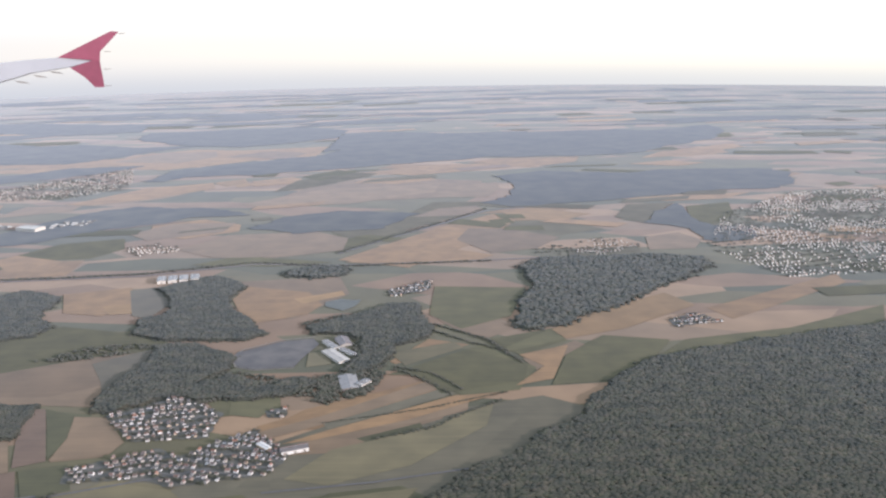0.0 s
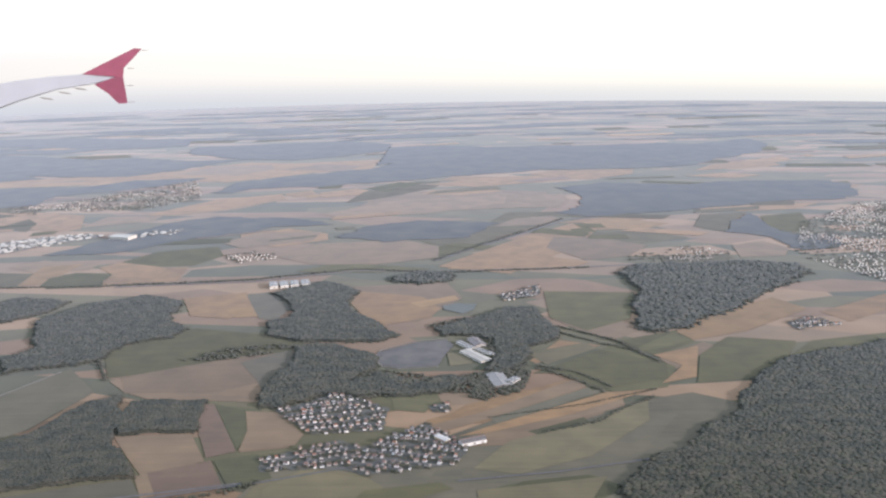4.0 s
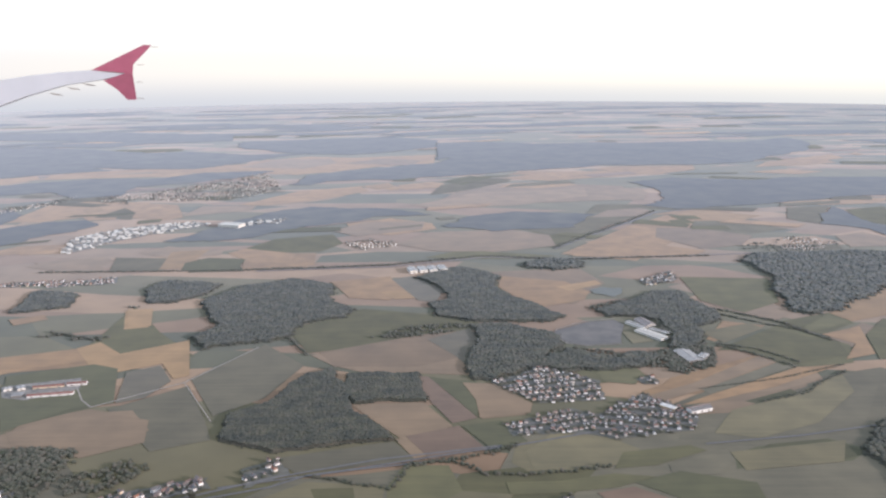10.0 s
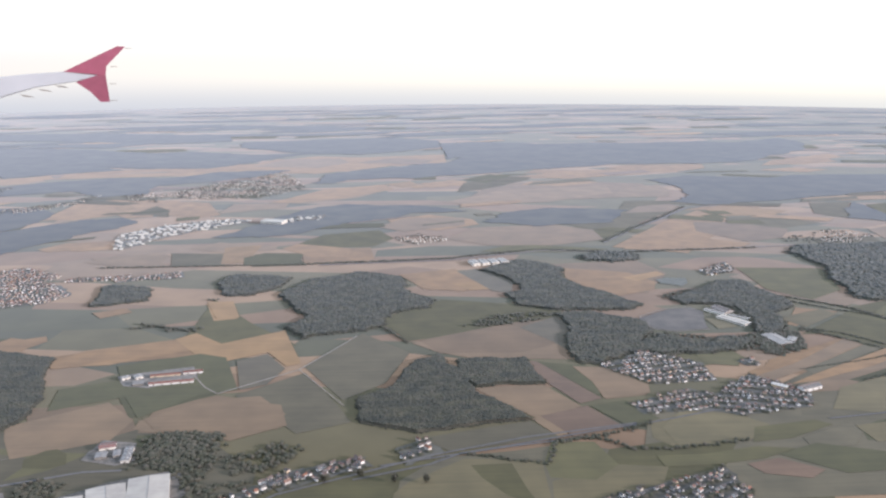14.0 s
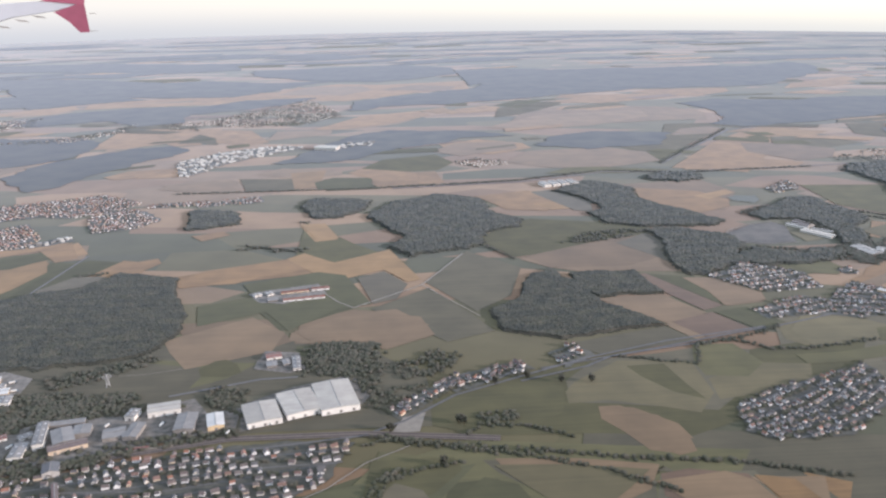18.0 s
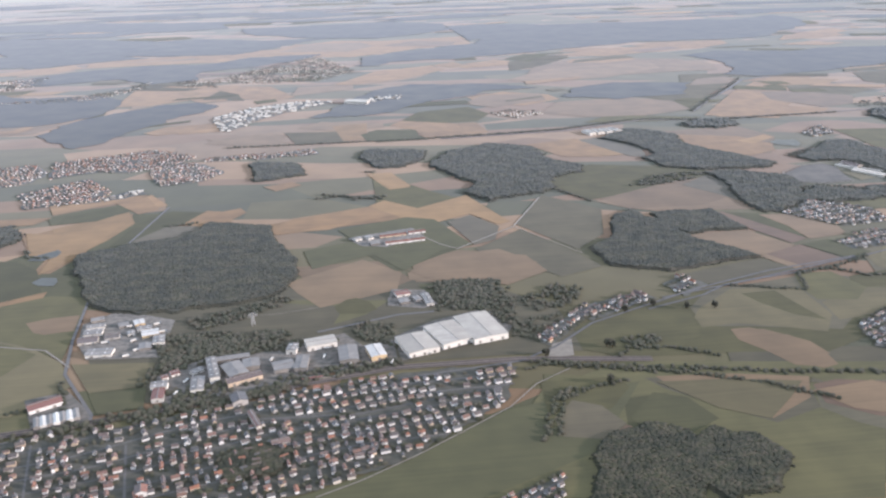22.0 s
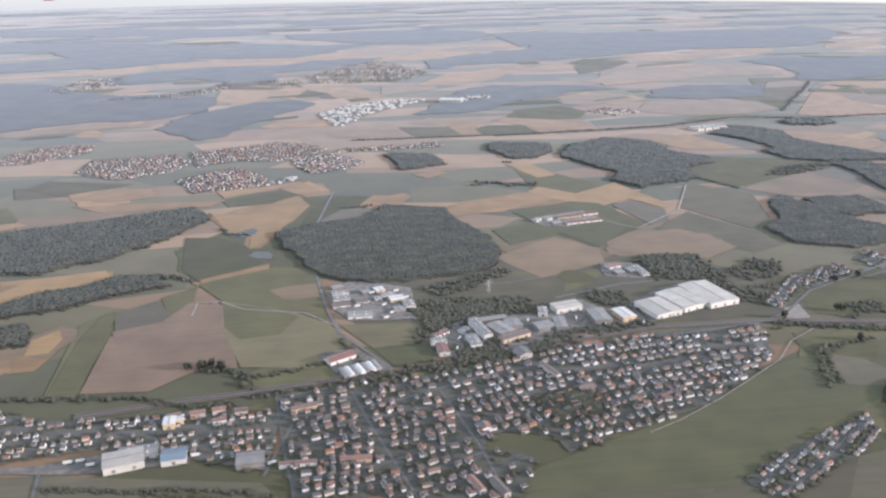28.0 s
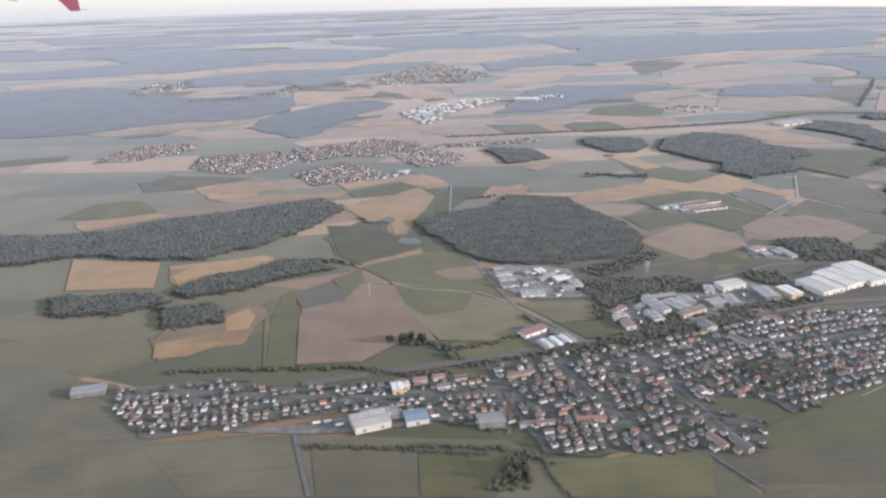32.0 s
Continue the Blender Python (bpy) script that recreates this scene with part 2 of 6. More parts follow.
M_RED = choice("terracotta_tiles", [(0.26, 0.135, 0.10), (0.20, 0.12, 0.10), (0.16, 0.125, 0.112), (0.29, 0.15, 0.11), (0.19, 0.135, 0.115)], 0.85)
M_GREY = material("grey_sheet", (0.27, 0.25, 0.23), (0.2, 0.187, 0.172), 0.8, veil=VEIL, level=True)
M_REDROOF = material("red_sheet", (0.22, 0.10, 0.075), (0.18, 0.085, 0.065), 0.8, veil=VEIL, level=True)
M_CREAM = material("cream_paint", (0.62, 0.48, 0.30), (0.55, 0.43, 0.27), 1.0, veil=VEIL, level=True)
M_BLUE = material("blue_sheet", (0.17, 0.215, 0.26), (0.14, 0.18, 0.22), 0.8, veil=VEIL, level=True)


# ---- helpers of this scene ----
def mesh(name, verts, faces, mat, parent=None):
    d = bpy.data.meshes.new(name)
    d.from_pydata(verts, [], faces)
    d.materials.append(mat)
    ob = new(name, d)
    if parent:
        ob.parent = parent
    return ob


def box(x0, x1, y0, y1, z0, z1):
    v = [(x, y, z) for z in (z0, z1) for x, y in ((x0, y0), (x1, y0), (x1, y1), (x0, y1))]
    return v, [(0, 1, 5, 4), (1, 2, 6, 5), (2, 3, 7, 6), (3, 0, 4, 7), (4, 5, 6, 7), (3, 2, 1, 0)]


def inside(x, y, poly):
    hit, j = False, len(poly) - 1
    for i in range(len(poly)):
        (xa, ya), (xb, yb) = poly[i], poly[j]
        if (ya > y) != (yb > y) and x < (xb - xa) * (y - ya) / (yb - ya) + xa:
            hit = not hit
        j = i
    return hit


# ---- the ground ----
def ground_material():
    m = bpy.data.materials.new("farmland")
    m.use_nodes = True
    t = m.node_tree
    b = t.nodes["Principled BSDF"]
    geo = t.nodes.new("ShaderNodeNewGeometry")
    mp = t.nodes.new("ShaderNodeMapping")
    mp.inputs["Scale"].default_value = (0.02, 0.075, 0.0)
    mp.inputs["Rotation"].default_value = (0, 0, 0.25)
    v = t.nodes.new("ShaderNodeTexVoronoi")
    v.inputs["Scale"].default_value = 1.0
    t.links.new(geo.outputs["Position"], mp.inputs[0])
    t.links.new(mp.outputs[0], v.inputs["Vector"])
    r = t.nodes.new("ShaderNodeValToRGB")
    r.color_ramp.interpolation = "CONSTANT"
    stops = [(0.0, (0.113, 0.100, 0.048)), (0.26, (0.215, 0.15, 0.088)), (0.38, (0.09, 0.086, 0.044)), (0.52, (0.20, 0.13, 0.073)), (0.66, (0.125, 0.107, 0.052)), (0.80, (0.27, 0.18, 0.10)), (0.92, (0.085, 0.082, 0.046))]
    for i, (p, c) in enumerate(stops):
        el = r.color_ramp.elements[i] if i < 2 else r.color_ramp.elements.new(p)
        el.position, el.color = p, (*c, 1)
    sep = t.nodes.new("ShaderNodeSeparateColor")
    t.links.new(v.outputs["Color"], sep.inputs[0])
    t.links.new(sep.outputs[0], r.inputs[0])
    n = t.nodes.new("ShaderNodeTexNoise")
    n.inputs["Scale"].default_value, n.inputs["Detail"].default_value = 0.08, 8.0
    t.links.new(geo.outputs["Position"], n.inputs["Vector"])
    mix = t.nodes.new("ShaderNodeMix")
    mix.data_type, mix.blend_type = "RGBA", "MULTIPLY"
    mix.inputs["Factor"].default_value = 0.6
    rr = t.nodes.new("ShaderNodeMapRange")
    rr.inputs["To Min"].default_value, rr.inputs["To Max"].default_value = 0.4, 1.5
    t.links.new(n.outputs["Fac"], rr.inputs["Value"])
    t.links.new(r.outputs[0], mix.inputs["A"])
    t.links.new(rr.outputs[0], mix.inputs["B"])
    t.links.new(mix.outputs["Result"], b.inputs["Base Color"])
    # the same imitated haze on the open ground
    haze_sheen(t, b, VEIL, sheen=0.28)
    return m


def build_ground():
    radii = [0] + [20 * 1.07 ** k for k in range(84)]
    radii = [r for r in radii if r < 4800] + [4800]
    n = 96
    verts, faces = [(CX, CY, 0)], []
    for r in radii[1:]:
        for k in range(n):
            x, y = CX + r * math.cos(2 * math.pi * k / n), CY + r * math.sin(2 * math.pi * k / n)
            verts.append((x, y, gz(x, y) - 0.03))
    for k in range(n):
        faces.append((0, 1 + k, 1 + (k + 1) % n))
    for i in range(len(radii) - 2):
        o = 1 + i * n
        for k in range(n):
            faces.append((o + k, o + n + k, o + n + (k + 1) % n, o + (k + 1) % n))
    ob = mesh("ground", verts, faces, ground_material())
    for p in ob.data.polygons:
        p.use_smooth = True
    return tagged(ob, "wide rolling farmland of patchwork fields", "ground", kind="structure")


build_ground()
LAYER = [0.0]


def sheet(name, poly, mat, lift):
    """A polygon laid on the round of the earth, cut into small cells."""
    bm = bmesh.new()
    f = bm.faces.new([bm.verts.new((x, y, 0)) for x, y in poly])
    size = max(max(p[0] for p in poly) - min(p[0] for p in poly), max(p[1] for p in poly) - min(p[1] for p in poly))
    bmesh.ops.triangulate(bm, faces=[f])
    step = max(2.8, size / 26)
    for _ in range(7):
        long = [e for e in bm.edges if e.calc_length() > step * 1.5]
        if not long:
            break
        bmesh.ops.subdivide_edges(bm, edges=long, cuts=1)
    bmesh.ops.triangulate(bm, faces=bm.faces[:])
    for v in bm.verts:
        v.co.z = gz(v.co.x, v.co.y) + lift
    bmesh.ops.recalc_face_normals(bm, faces=bm.faces[:])
    if sum(f.normal.z for f in bm.faces) < 0:
        bmesh.ops.reverse_faces(bm, faces=bm.faces[:])
    d = bpy.data.meshes.new(name)
    bm.to_mesh(d)
    bm.free()
    d.materials.append(mat)
    return new(name, d)


FIELD_LABEL = {"straw": "pale straw-coloured harvested field", "gold": "golden field of ripe grain", "tan": "light brown stubble field", "brown": "bare reddish brown ploughed field", "meadow": "green grass meadow", "olive": "dry olive grass pasture", "ochre": "ochre late-summer meadow of dry grass", "crop": "dark green crop field", "grey": "greyish fallow field"}


def field(kind, poly):
    LAYER[0] += 0.00022
    return tagged(sheet("field", poly, FIELD[kind], 0.02 + LAYER[0]), FIELD_LABEL[kind], "field", kind="structure")


field('olive', [(-75, 90), (-62, 128), (-20, 138), (12, 132), (22, 112), (10, 92)])
field('olive', [(-314.1, 85.6), (-296, 83.5), (-289.9, 79.7), (-282.1, 71.5), (-276.1, 44.7), (-297.3, 48)])
field('olive', [(-141.7, 37.4), (-135.2, 46.7), (-121.7, 48.2), (-111.1, 46.6), (-120.9, 34.3)])
field('olive', [(-206.7, 29.4), (-200.1, 38.4), (-183.2, 41.6), (-174.3, 40.3), (-185.4, 26.2)])
field('olive', [(-168.6, 32.5), (-157.3, 45.1), (-147, 46.7), (-134.3, 44.8), (-147.6, 29.4)])
field('olive', [(-187, 30.8), (-174, 44.8), (-160.8, 50.8), (-151, 49.4), (-168.1, 28)])
field('olive', [(-111.8, 83.7), (-60.7, 76.3), (-83.3, 45), (-122, 50)])
field('olive', [(-220.2, 108.3), (-211, 115.9), (-183.1, 121.3), (-150.2, 121.1), (-135.1, 103), (-134.2, 86.2), (-161.2, 86.9), (-186.7, 84.1), (-201.9, 80.3), (-209.9, 80.8)])
field('olive', [(-207.6, 44.3), (-196, 46.3), (-165.2, 56), (-179.8, 34.7), (-209.5, 38.9)])
field('olive', [(-290.3, 77.6), (-281.5, 74.6), (-273.7, 60.1), (-270.3, 47.5), (-280.1, 48.9)])
field('meadow', [(-164.3, 52.4), (-152.4, 62.9), (-144.7, 75.1), (-130.2, 81.7), (-89.4, 75.2), (-110.3, 44.3)])
field('olive', [(-278.5, 47), (-281.6, 58.3), (-255.2, 56.8), (-228.1, 51.2), (-224.8, 46.6), (-205.3, 43.6), (-201.7, 35.2)])
field('olive', [(-38.5, 111.1), (-32.9, 125.7), (-21.2, 133.8), (-6.3, 137.9), (8.9, 132.9), (0.7, 110.2)])
field('meadow', [(-134.6, 94.8), (-121.7, 101.4), (-106.1, 106), (-87, 105.5), (-58.4, 111.7), (-50.5, 111.8), (-57.3, 100.9), (-79.5, 92.8), (-86.8, 83.8), (-96.1, 79.7), (-109.7, 81.7), (-129.9, 82.8), (-134.6, 87.1)])
field('tan', [(-107.6, 89.7), (-102.6, 89), (-97.2, 83.4), (-96.4, 78.9), (-102.6, 81.5), (-108, 86.9)])
field('olive', [(-128.5, 76.1), (-114.5, 74.9), (-105.1, 70.5), (-106.7, 64.3), (-114.7, 61.5), (-120.3, 66.2), (-126.7, 72.8)])
field('olive', [(-104.3, 70.4), (-91, 70), (-90.2, 59.4), (-96.8, 54.3), (-103.8, 60), (-106.7, 64.3)])
field('straw', [(-91.5, 69), (-86.3, 67.8), (-85.9, 60.1), (-90.2, 59.4)])
field('straw', [(-84.7, 69.1), (-79.1, 66.1), (-82.4, 61)])
field('meadow', [(-143.3, 79.8), (-131, 76.4), (-134.4, 70.9), (-140.5, 73.2), (-144.6, 72.3)])
field('crop', [(-133.6, 70.8), (-127, 71.3), (-122.4, 63.8), (-127.5, 62), (-135.5, 63.1)])
field('brown', [(-140.8, 63.1), (-136.8, 65.1), (-134.7, 63.6), (-138, 61.5)])
field('crop', [(-200.5, 44.1), (-194.6, 49), (-183.6, 53.6), (-167.7, 59.7), (-150.7, 70.6), (-129.5, 75.3), (-141.1, 58.7), (-160.5, 50.1), (-172.2, 42.2)])
field('tan', [(-184.9, 131.4), (-165.3, 132), (-160, 120.5), (-168.5, 114.1), (-176.5, 114.4)])
field('crop', [(-159.1, 118.2), (-147.8, 117.8), (-146.8, 111.2), (-158.5, 113.8)])
field('tan', [(-159.5, 119.3), (-159.3, 130.4), (-148.5, 135.5), (-139.9, 132.4), (-133.9, 119.5), (-144.4, 116.5)])
field('crop', [(-252.2, 137.7), (-240.8, 149.3), (-228.1, 147.1), (-222.3, 120.9), (-239.2, 118.4), (-245.6, 119.5)])
field('meadow', [(-199, 106.8), (-183.3, 114.4), (-165.2, 111.4), (-170, 105.7), (-178.4, 101.1), (-197.2, 103)])
field('olive', [(-170.3, 102.1), (-163.5, 107.2), (-156.7, 103.6), (-164.9, 96.6), (-168.9, 95.1)])
field('crop', [(-214.4, 85.5), (-204.7, 86), (-204.2, 78.9), (-210.4, 78.1)])
field('meadow', [(-231.8, 79.6), (-218, 89.2), (-209.7, 76.1), (-228.1, 73.8), (-230.7, 75.1)])
field('olive', [(-29.9, 122.2), (-24, 133.8), (4.1, 149.2), (19.3, 154), (27.6, 148.5), (21.7, 139), (4.3, 125.9), (-8.9, 119.9), (-27.3, 118.7)])
field('meadow', [(45.5, 171.2), (58, 185), (86, 192), (118, 209), (111, 195), (68, 181)])
field('meadow', [(10.8, 186.8), (27, 194), (29, 185), (16.7, 176.3)])
field('tan', [(17.2, 173.9), (31, 185), (33, 182), (19.6, 167.2)])
field('tan', [(-3.9, 204.2), (-0, 216), (9, 211), (18, 195), (9.4, 186.9), (1.3, 195.3)])
field('straw', [(70, 208), (119, 239), (118, 230), (74, 199)])
field('straw', [(-13.2, 173.3), (-4.4, 187.4), (5.2, 183.2), (-11.8, 171.6)])
field('meadow', [(-9, 166.7), (7.9, 183.1), (19.8, 168.8), (14.9, 156.9), (3.1, 154.5)])
field('straw', [(-35.5, 139.6), (-28.5, 149), (-2.8, 163.4), (-0.4, 157.4), (-25, 140.4)])
field('tan', [(-54.5, 206.5), (-64, 239), (-33, 243), (-28, 225), (-40.4, 203.6)])
field('tan', [(-294.6, 167.6), (-278.7, 171.7), (-252.1, 176.9), (-252.8, 171.9), (-274, 163.9), (-291.4, 158.4)])
field('olive', [(-305, 198), (-290, 198), (-285, 188), (-301, 186)])
field('meadow', [(-164.4, 204.4), (-149.7, 181.5), (-136.1, 164.6), (-155.8, 160), (-164.5, 166.8)])
field('crop', [(-27, 113.9), (-22.1, 116.9), (-7.9, 119.9), (-2.8, 115.6), (-7.5, 111.6), (-28.4, 109)])
field('olive', [(-30, 124.7), (-23.4, 133.2), (5, 145.2), (14.4, 145.1), (2.3, 126.6), (-18, 120), (-29.7, 118)])
field('meadow', [(-50.9, 155.8), (-34.6, 155.4), (-33.4, 149), (-44.7, 146.1)])
field('meadow', [(-117.7, 183.3), (-99.8, 200.4), (-69.3, 191.3), (-67.4, 183.8), (-84.4, 175.2), (-109.7, 165.8)])
field('tan', [(-108.9, 164.5), (-70.5, 182.5), (-66, 174.6), (-72.7, 158.6), (-70, 151.3), (-96.5, 154), (-102.9, 157.9)])
field('crop', [(-79.7, 149.9), (-70.6, 147.9), (-69.2, 135.4), (-72.5, 129.9)])
field('tan', [(-70.9, 146.3), (-62.3, 135.2), (-61.6, 130.9), (-70.4, 129.3)])
field('tan', [(-96.4, 136.4), (-81.8, 137.3), (-76, 126.1), (-85.8, 121.4), (-90.6, 127.9)])
field('olive', [(-107.7, 114.1), (-87, 120.2), (-82.6, 113.2), (-102.7, 108.6)])
field('straw', [(-36.5, 141.9), (-2.2, 164), (1.5, 158), (-22.6, 143), (-34.7, 137.2)])
field('gold', [(-165.9, 200.5), (-160.1, 201.3), (-154.5, 186.3), (-160.4, 184.7)])
field('straw', [(-193.2, 159.7), (-166.1, 170.1), (-156.6, 167.7), (-158.8, 159), (-187.9, 152.5)])
field('crop', [(-168.6, 136.3), (-154.6, 144.6), (-148.8, 136.3), (-162.9, 125.4)])
field('olive', [(-145.1, 135.3), (-132.2, 146.9), (-123.7, 129.1), (-120.6, 121.4), (-130.3, 117.1), (-135.9, 124.4)])
field('olive', [(-132.7, 150.2), (-121.1, 172.4), (-109.4, 158.1), (-114.6, 140), (-123, 131.7)])
field('straw', [(-248, 161.6), (-243, 165.5), (-225.9, 175.3), (-225.1, 169.9), (-229.8, 147.6), (-234.1, 136.6), (-237.8, 137.2), (-237.5, 148.9), (-242.7, 149.8)])
field('crop', [(-230, 151.8), (-225.2, 175.1), (-217.8, 173.9), (-221.4, 150.4), (-230.5, 136)])
field('crop', [(-251.2, 139.5), (-242.7, 149.8), (-237.6, 135.4), (-231.1, 125.7), (-245, 120.1), (-249.6, 125.5)])
field('meadow', [(-238.4, 105.3), (-223.8, 101.6), (-218, 89.2), (-232, 81.5), (-236.1, 92.1)])
field('straw', [(-283.4, 125), (-262.7, 127.7), (-261.6, 122.9), (-280.7, 117.5)])
field('olive', [(-198.2, 109.5), (-186.4, 113.6), (-173.6, 110), (-176.7, 99.2), (-197.1, 102.5)])
field('tan', [(-185, 123.1), (-169.5, 133.4), (-161.9, 124.6), (-163.4, 116.2), (-178.1, 110.1), (-182.6, 117.7)])
field('tan', [(-160.7, 124.4), (-146.9, 133.8), (-139.8, 134.7), (-133.3, 125.6), (-150.3, 115.8), (-160.7, 120.9)])
field('straw', [(-190, 158.8), (-172.1, 168.7), (-158.9, 166.5), (-176.7, 154.1), (-186.6, 153.5)])
field('straw', [(-286, 186), (-272.3, 189.1), (-269.9, 177.7), (-281.7, 174.8)])
field('tan', [(-225.4, 189.5), (-220.7, 188.7), (-217.8, 176.6), (-225.2, 175.1)])
field('tan', [(-107.1, 166.3), (-78.8, 180.5), (-67.6, 165.8), (-83.6, 156.7), (-102.4, 157.1)])
field('straw', [(-281.5, 115.7), (-282.7, 122.1), (-263, 127.7), (-261.5, 123.3), (-272.8, 114.1), (-277.5, 110.6)])
field('meadow', [(-260.7, 76.7), (-262.2, 101.1), (-257.4, 107), (-256, 96.2), (-256.1, 75.9)])
field('tan', [(-280, 89.9), (-269, 92.5), (-266.1, 100.5), (-263.7, 96.3), (-264.6, 86.3), (-277, 81.3)])
field('straw', [(-269.1, 97.2), (-265.2, 101.6), (-262.6, 93.7), (-264.5, 85.2), (-268.5, 84.8)])
field('straw', [(-312, 161), (-294.4, 164.3), (-292.2, 160), (-309, 154.1)])
field('straw', [(-289, 191), (-274, 193), (-271.5, 184.3), (-285, 181)])
field('olive', [(-274.4, 57.1), (-255.9, 56.2), (-253.4, 43.1), (-266.9, 45.2)])
field('olive', [(-239.6, 51.7), (-228.4, 49.9), (-231.8, 39.8), (-240.6, 41.1)])
field('olive', [(-168.7, 106.8), (-166.6, 108.8), (-156.4, 106.7), (-153.7, 103.2), (-162.3, 98.9), (-166.9, 98.6)])
field('meadow', [(-175.6, 109.8), (-173.3, 113), (-171.4, 113.5), (-169, 111.4), (-167.7, 107.8), (-170.1, 106.3), (-174.6, 106.8)])
field('olive', [(-111.4, 99.1), (-104.7, 106.5), (-91.8, 108.3), (-81.7, 110.6), (-75, 108.1), (-81.4, 94.1), (-89.4, 86.8), (-104.5, 90.3), (-111.9, 91.5)])
field('tan', [(-108.1, 89.8), (-104.7, 89.9), (-98.4, 84.3), (-97.3, 76.7), (-99.1, 74.9), (-103.8, 76.4), (-106.1, 81.7), (-108.6, 85.9)])
field('meadow', [(-135, 92.2), (-126.9, 98.3), (-117.6, 99), (-112.1, 96.9), (-113.9, 88.7), (-120.1, 83.9), (-129.3, 83.6), (-135.1, 86.4)])
field('tan', [(-126.7, 76.3), (-114.9, 75.3), (-103.7, 72.7), (-106.7, 67), (-114.7, 62.6), (-119.5, 66.8), (-124.7, 71.3)])
field('brown', [(-104.3, 70.4), (-100, 71.3), (-92.3, 69.3), (-90.9, 63.1), (-95, 58.9), (-100.2, 61.1), (-105.4, 65.3)])
field('tan', [(-92.3, 68.5), (-82.1, 67.8), (-85.8, 58.2), (-89.4, 62.9)])
field('meadow', [(-144.4, 77.4), (-132.5, 77.2), (-131.6, 73.9), (-136, 68.6), (-141.1, 66.6), (-146, 64.7)])
field('grey', [(-144.9, 67.2), (-141.1, 71.5), (-137.4, 69.5), (-135.3, 64.4), (-139, 61.1), (-144.8, 62.6)])
field('crop', [(-134.3, 65.6), (-128.7, 71.9), (-124.3, 69.7), (-122.2, 63.7), (-127.8, 60.6), (-132.9, 61.4)])
field('olive', [(-34.4, 133.4), (-23.1, 141.8), (-7.5, 151), (-7.9, 147.5), (-24.1, 136.9)])
field('tan', [(-34.6, 130), (-12.1, 144.3), (0.5, 149), (-1.3, 144), (-22.2, 131)])
field('ochre', [(-112.3, 95.2), (-110, 98.5), (-100.5, 105.9), (-87.4, 104.6), (-87.9, 92.5), (-92.4, 86.3), (-98.4, 89), (-106.4, 91.8), (-112.6, 91.1)])
field('meadow', [(-99.5, 103.6), (-92.6, 103.9), (-91.2, 95.6), (-89.9, 90.5), (-94.4, 93.5), (-98, 99.3)])
field('ochre', [(-86.8, 97.6), (-75.4, 102.7), (-66.7, 101.4), (-69.1, 96.1), (-81, 91.5), (-87.8, 90.2)])
field('meadow', [(-84.6, 111.4), (-77, 111), (-74.8, 102.6), (-79.7, 97.7), (-86.9, 98.8), (-87.1, 103.8)])
field('ochre', [(-64.9, 118.2), (-56, 123), (-45.2, 120.3), (-51, 111), (-63, 108), (-66.2, 111.8)])
field('tan', [(-86.7, 120.9), (-77.3, 125.6), (-73.2, 117.8), (-83, 113.6)])
field('tan', [(-108.2, 88.6), (-105.9, 89.7), (-99.5, 86.2), (-96.8, 81), (-97.1, 75.6), (-100, 74.7), (-102.9, 77.4), (-106.6, 83), (-108.1, 86.3)])
field('straw', [(-35.9, 139), (-19.8, 150.7), (-2.1, 163), (0.5, 158.7), (-18.3, 146), (-32.7, 138.3)])
field('tan', [(-19.2, 141.8), (0.9, 154.4), (4.1, 151.9), (3.8, 147.4), (-6.6, 142.4), (-16.7, 140.3)])
field('crop', [(-17.1, 136.4), (-5.4, 142.4), (-4.8, 140.3), (-15.2, 135.1)])
field('tan', [(-345, 439), (-353, 480), (-332, 470), (-318, 459), (-324, 448)])
field('straw', [(-316, 468), (-320, 489), (-250, 490), (-170, 494), (-192, 482), (-248, 474)])
field('straw', [(-258, 488), (-265, 526), (-230, 536), (-200, 520), (-198, 497), (-218, 487)])
field('straw', [(-201, 500), (-202, 553), (-174, 576), (-140, 565), (-82, 580), (-83, 524), (-114, 516), (-134, 497), (-165, 475), (-181, 482)])
field('straw', [(-304, 527), (-307, 544), (-283, 541), (-282, 525)])
field('gold', [(-113, 430), (-108, 438), (-100, 414), (-105, 409)])
field('straw', [(-102, 429), (-83, 441), (-76, 434), (-78, 419), (-97, 412)])
field('tan', [(-177, 371), (-147, 385), (-125, 395), (-135, 380), (-160, 366)])
field('tan', [(-260, 325), (-261, 346), (-266, 372), (-274, 380), (-257, 366), (-247, 332)])
field('straw', [(-261, 376), (-240, 378), (-231, 369), (-221, 336), (-233, 334), (-244, 351)])
field('straw', [(-215, 339), (-224, 369), (-220, 377), (-205, 372), (-192, 338), (-200, 332)])
field('tan', [(-194, 342), (-192, 367), (-166, 368), (-166, 355), (-182, 347)])
field('olive', [(-219, 336), (-230, 369), (-225, 369), (-214, 335)])
field('straw', [(-231, 270), (-230, 283), (-217, 286), (-216, 271)])
field('tan', [(-219, 252), (-214, 260), (-197, 258), (-189, 245), (-198, 242)])
field('crop', [(-161, 242), (-163, 260), (-150, 261), (-143, 243)])
field('straw', [(-144, 245), (-148, 266), (-123, 268), (-121, 250), (-134, 244)])
field('tan', [(-188, 271), (-180, 281), (-157, 273), (-157, 266), (-175, 263)])
field('olive', [(-188, 245), (-193, 264), (-174, 262), (-170, 244)])
field('meadow', [(-154, 268), (-142, 292), (-121, 299), (-115, 283), (-122, 270)])
field('straw', [(-114, 304), (-118, 321), (-100, 332), (-82, 320), (-80, 308), (-98, 297)])
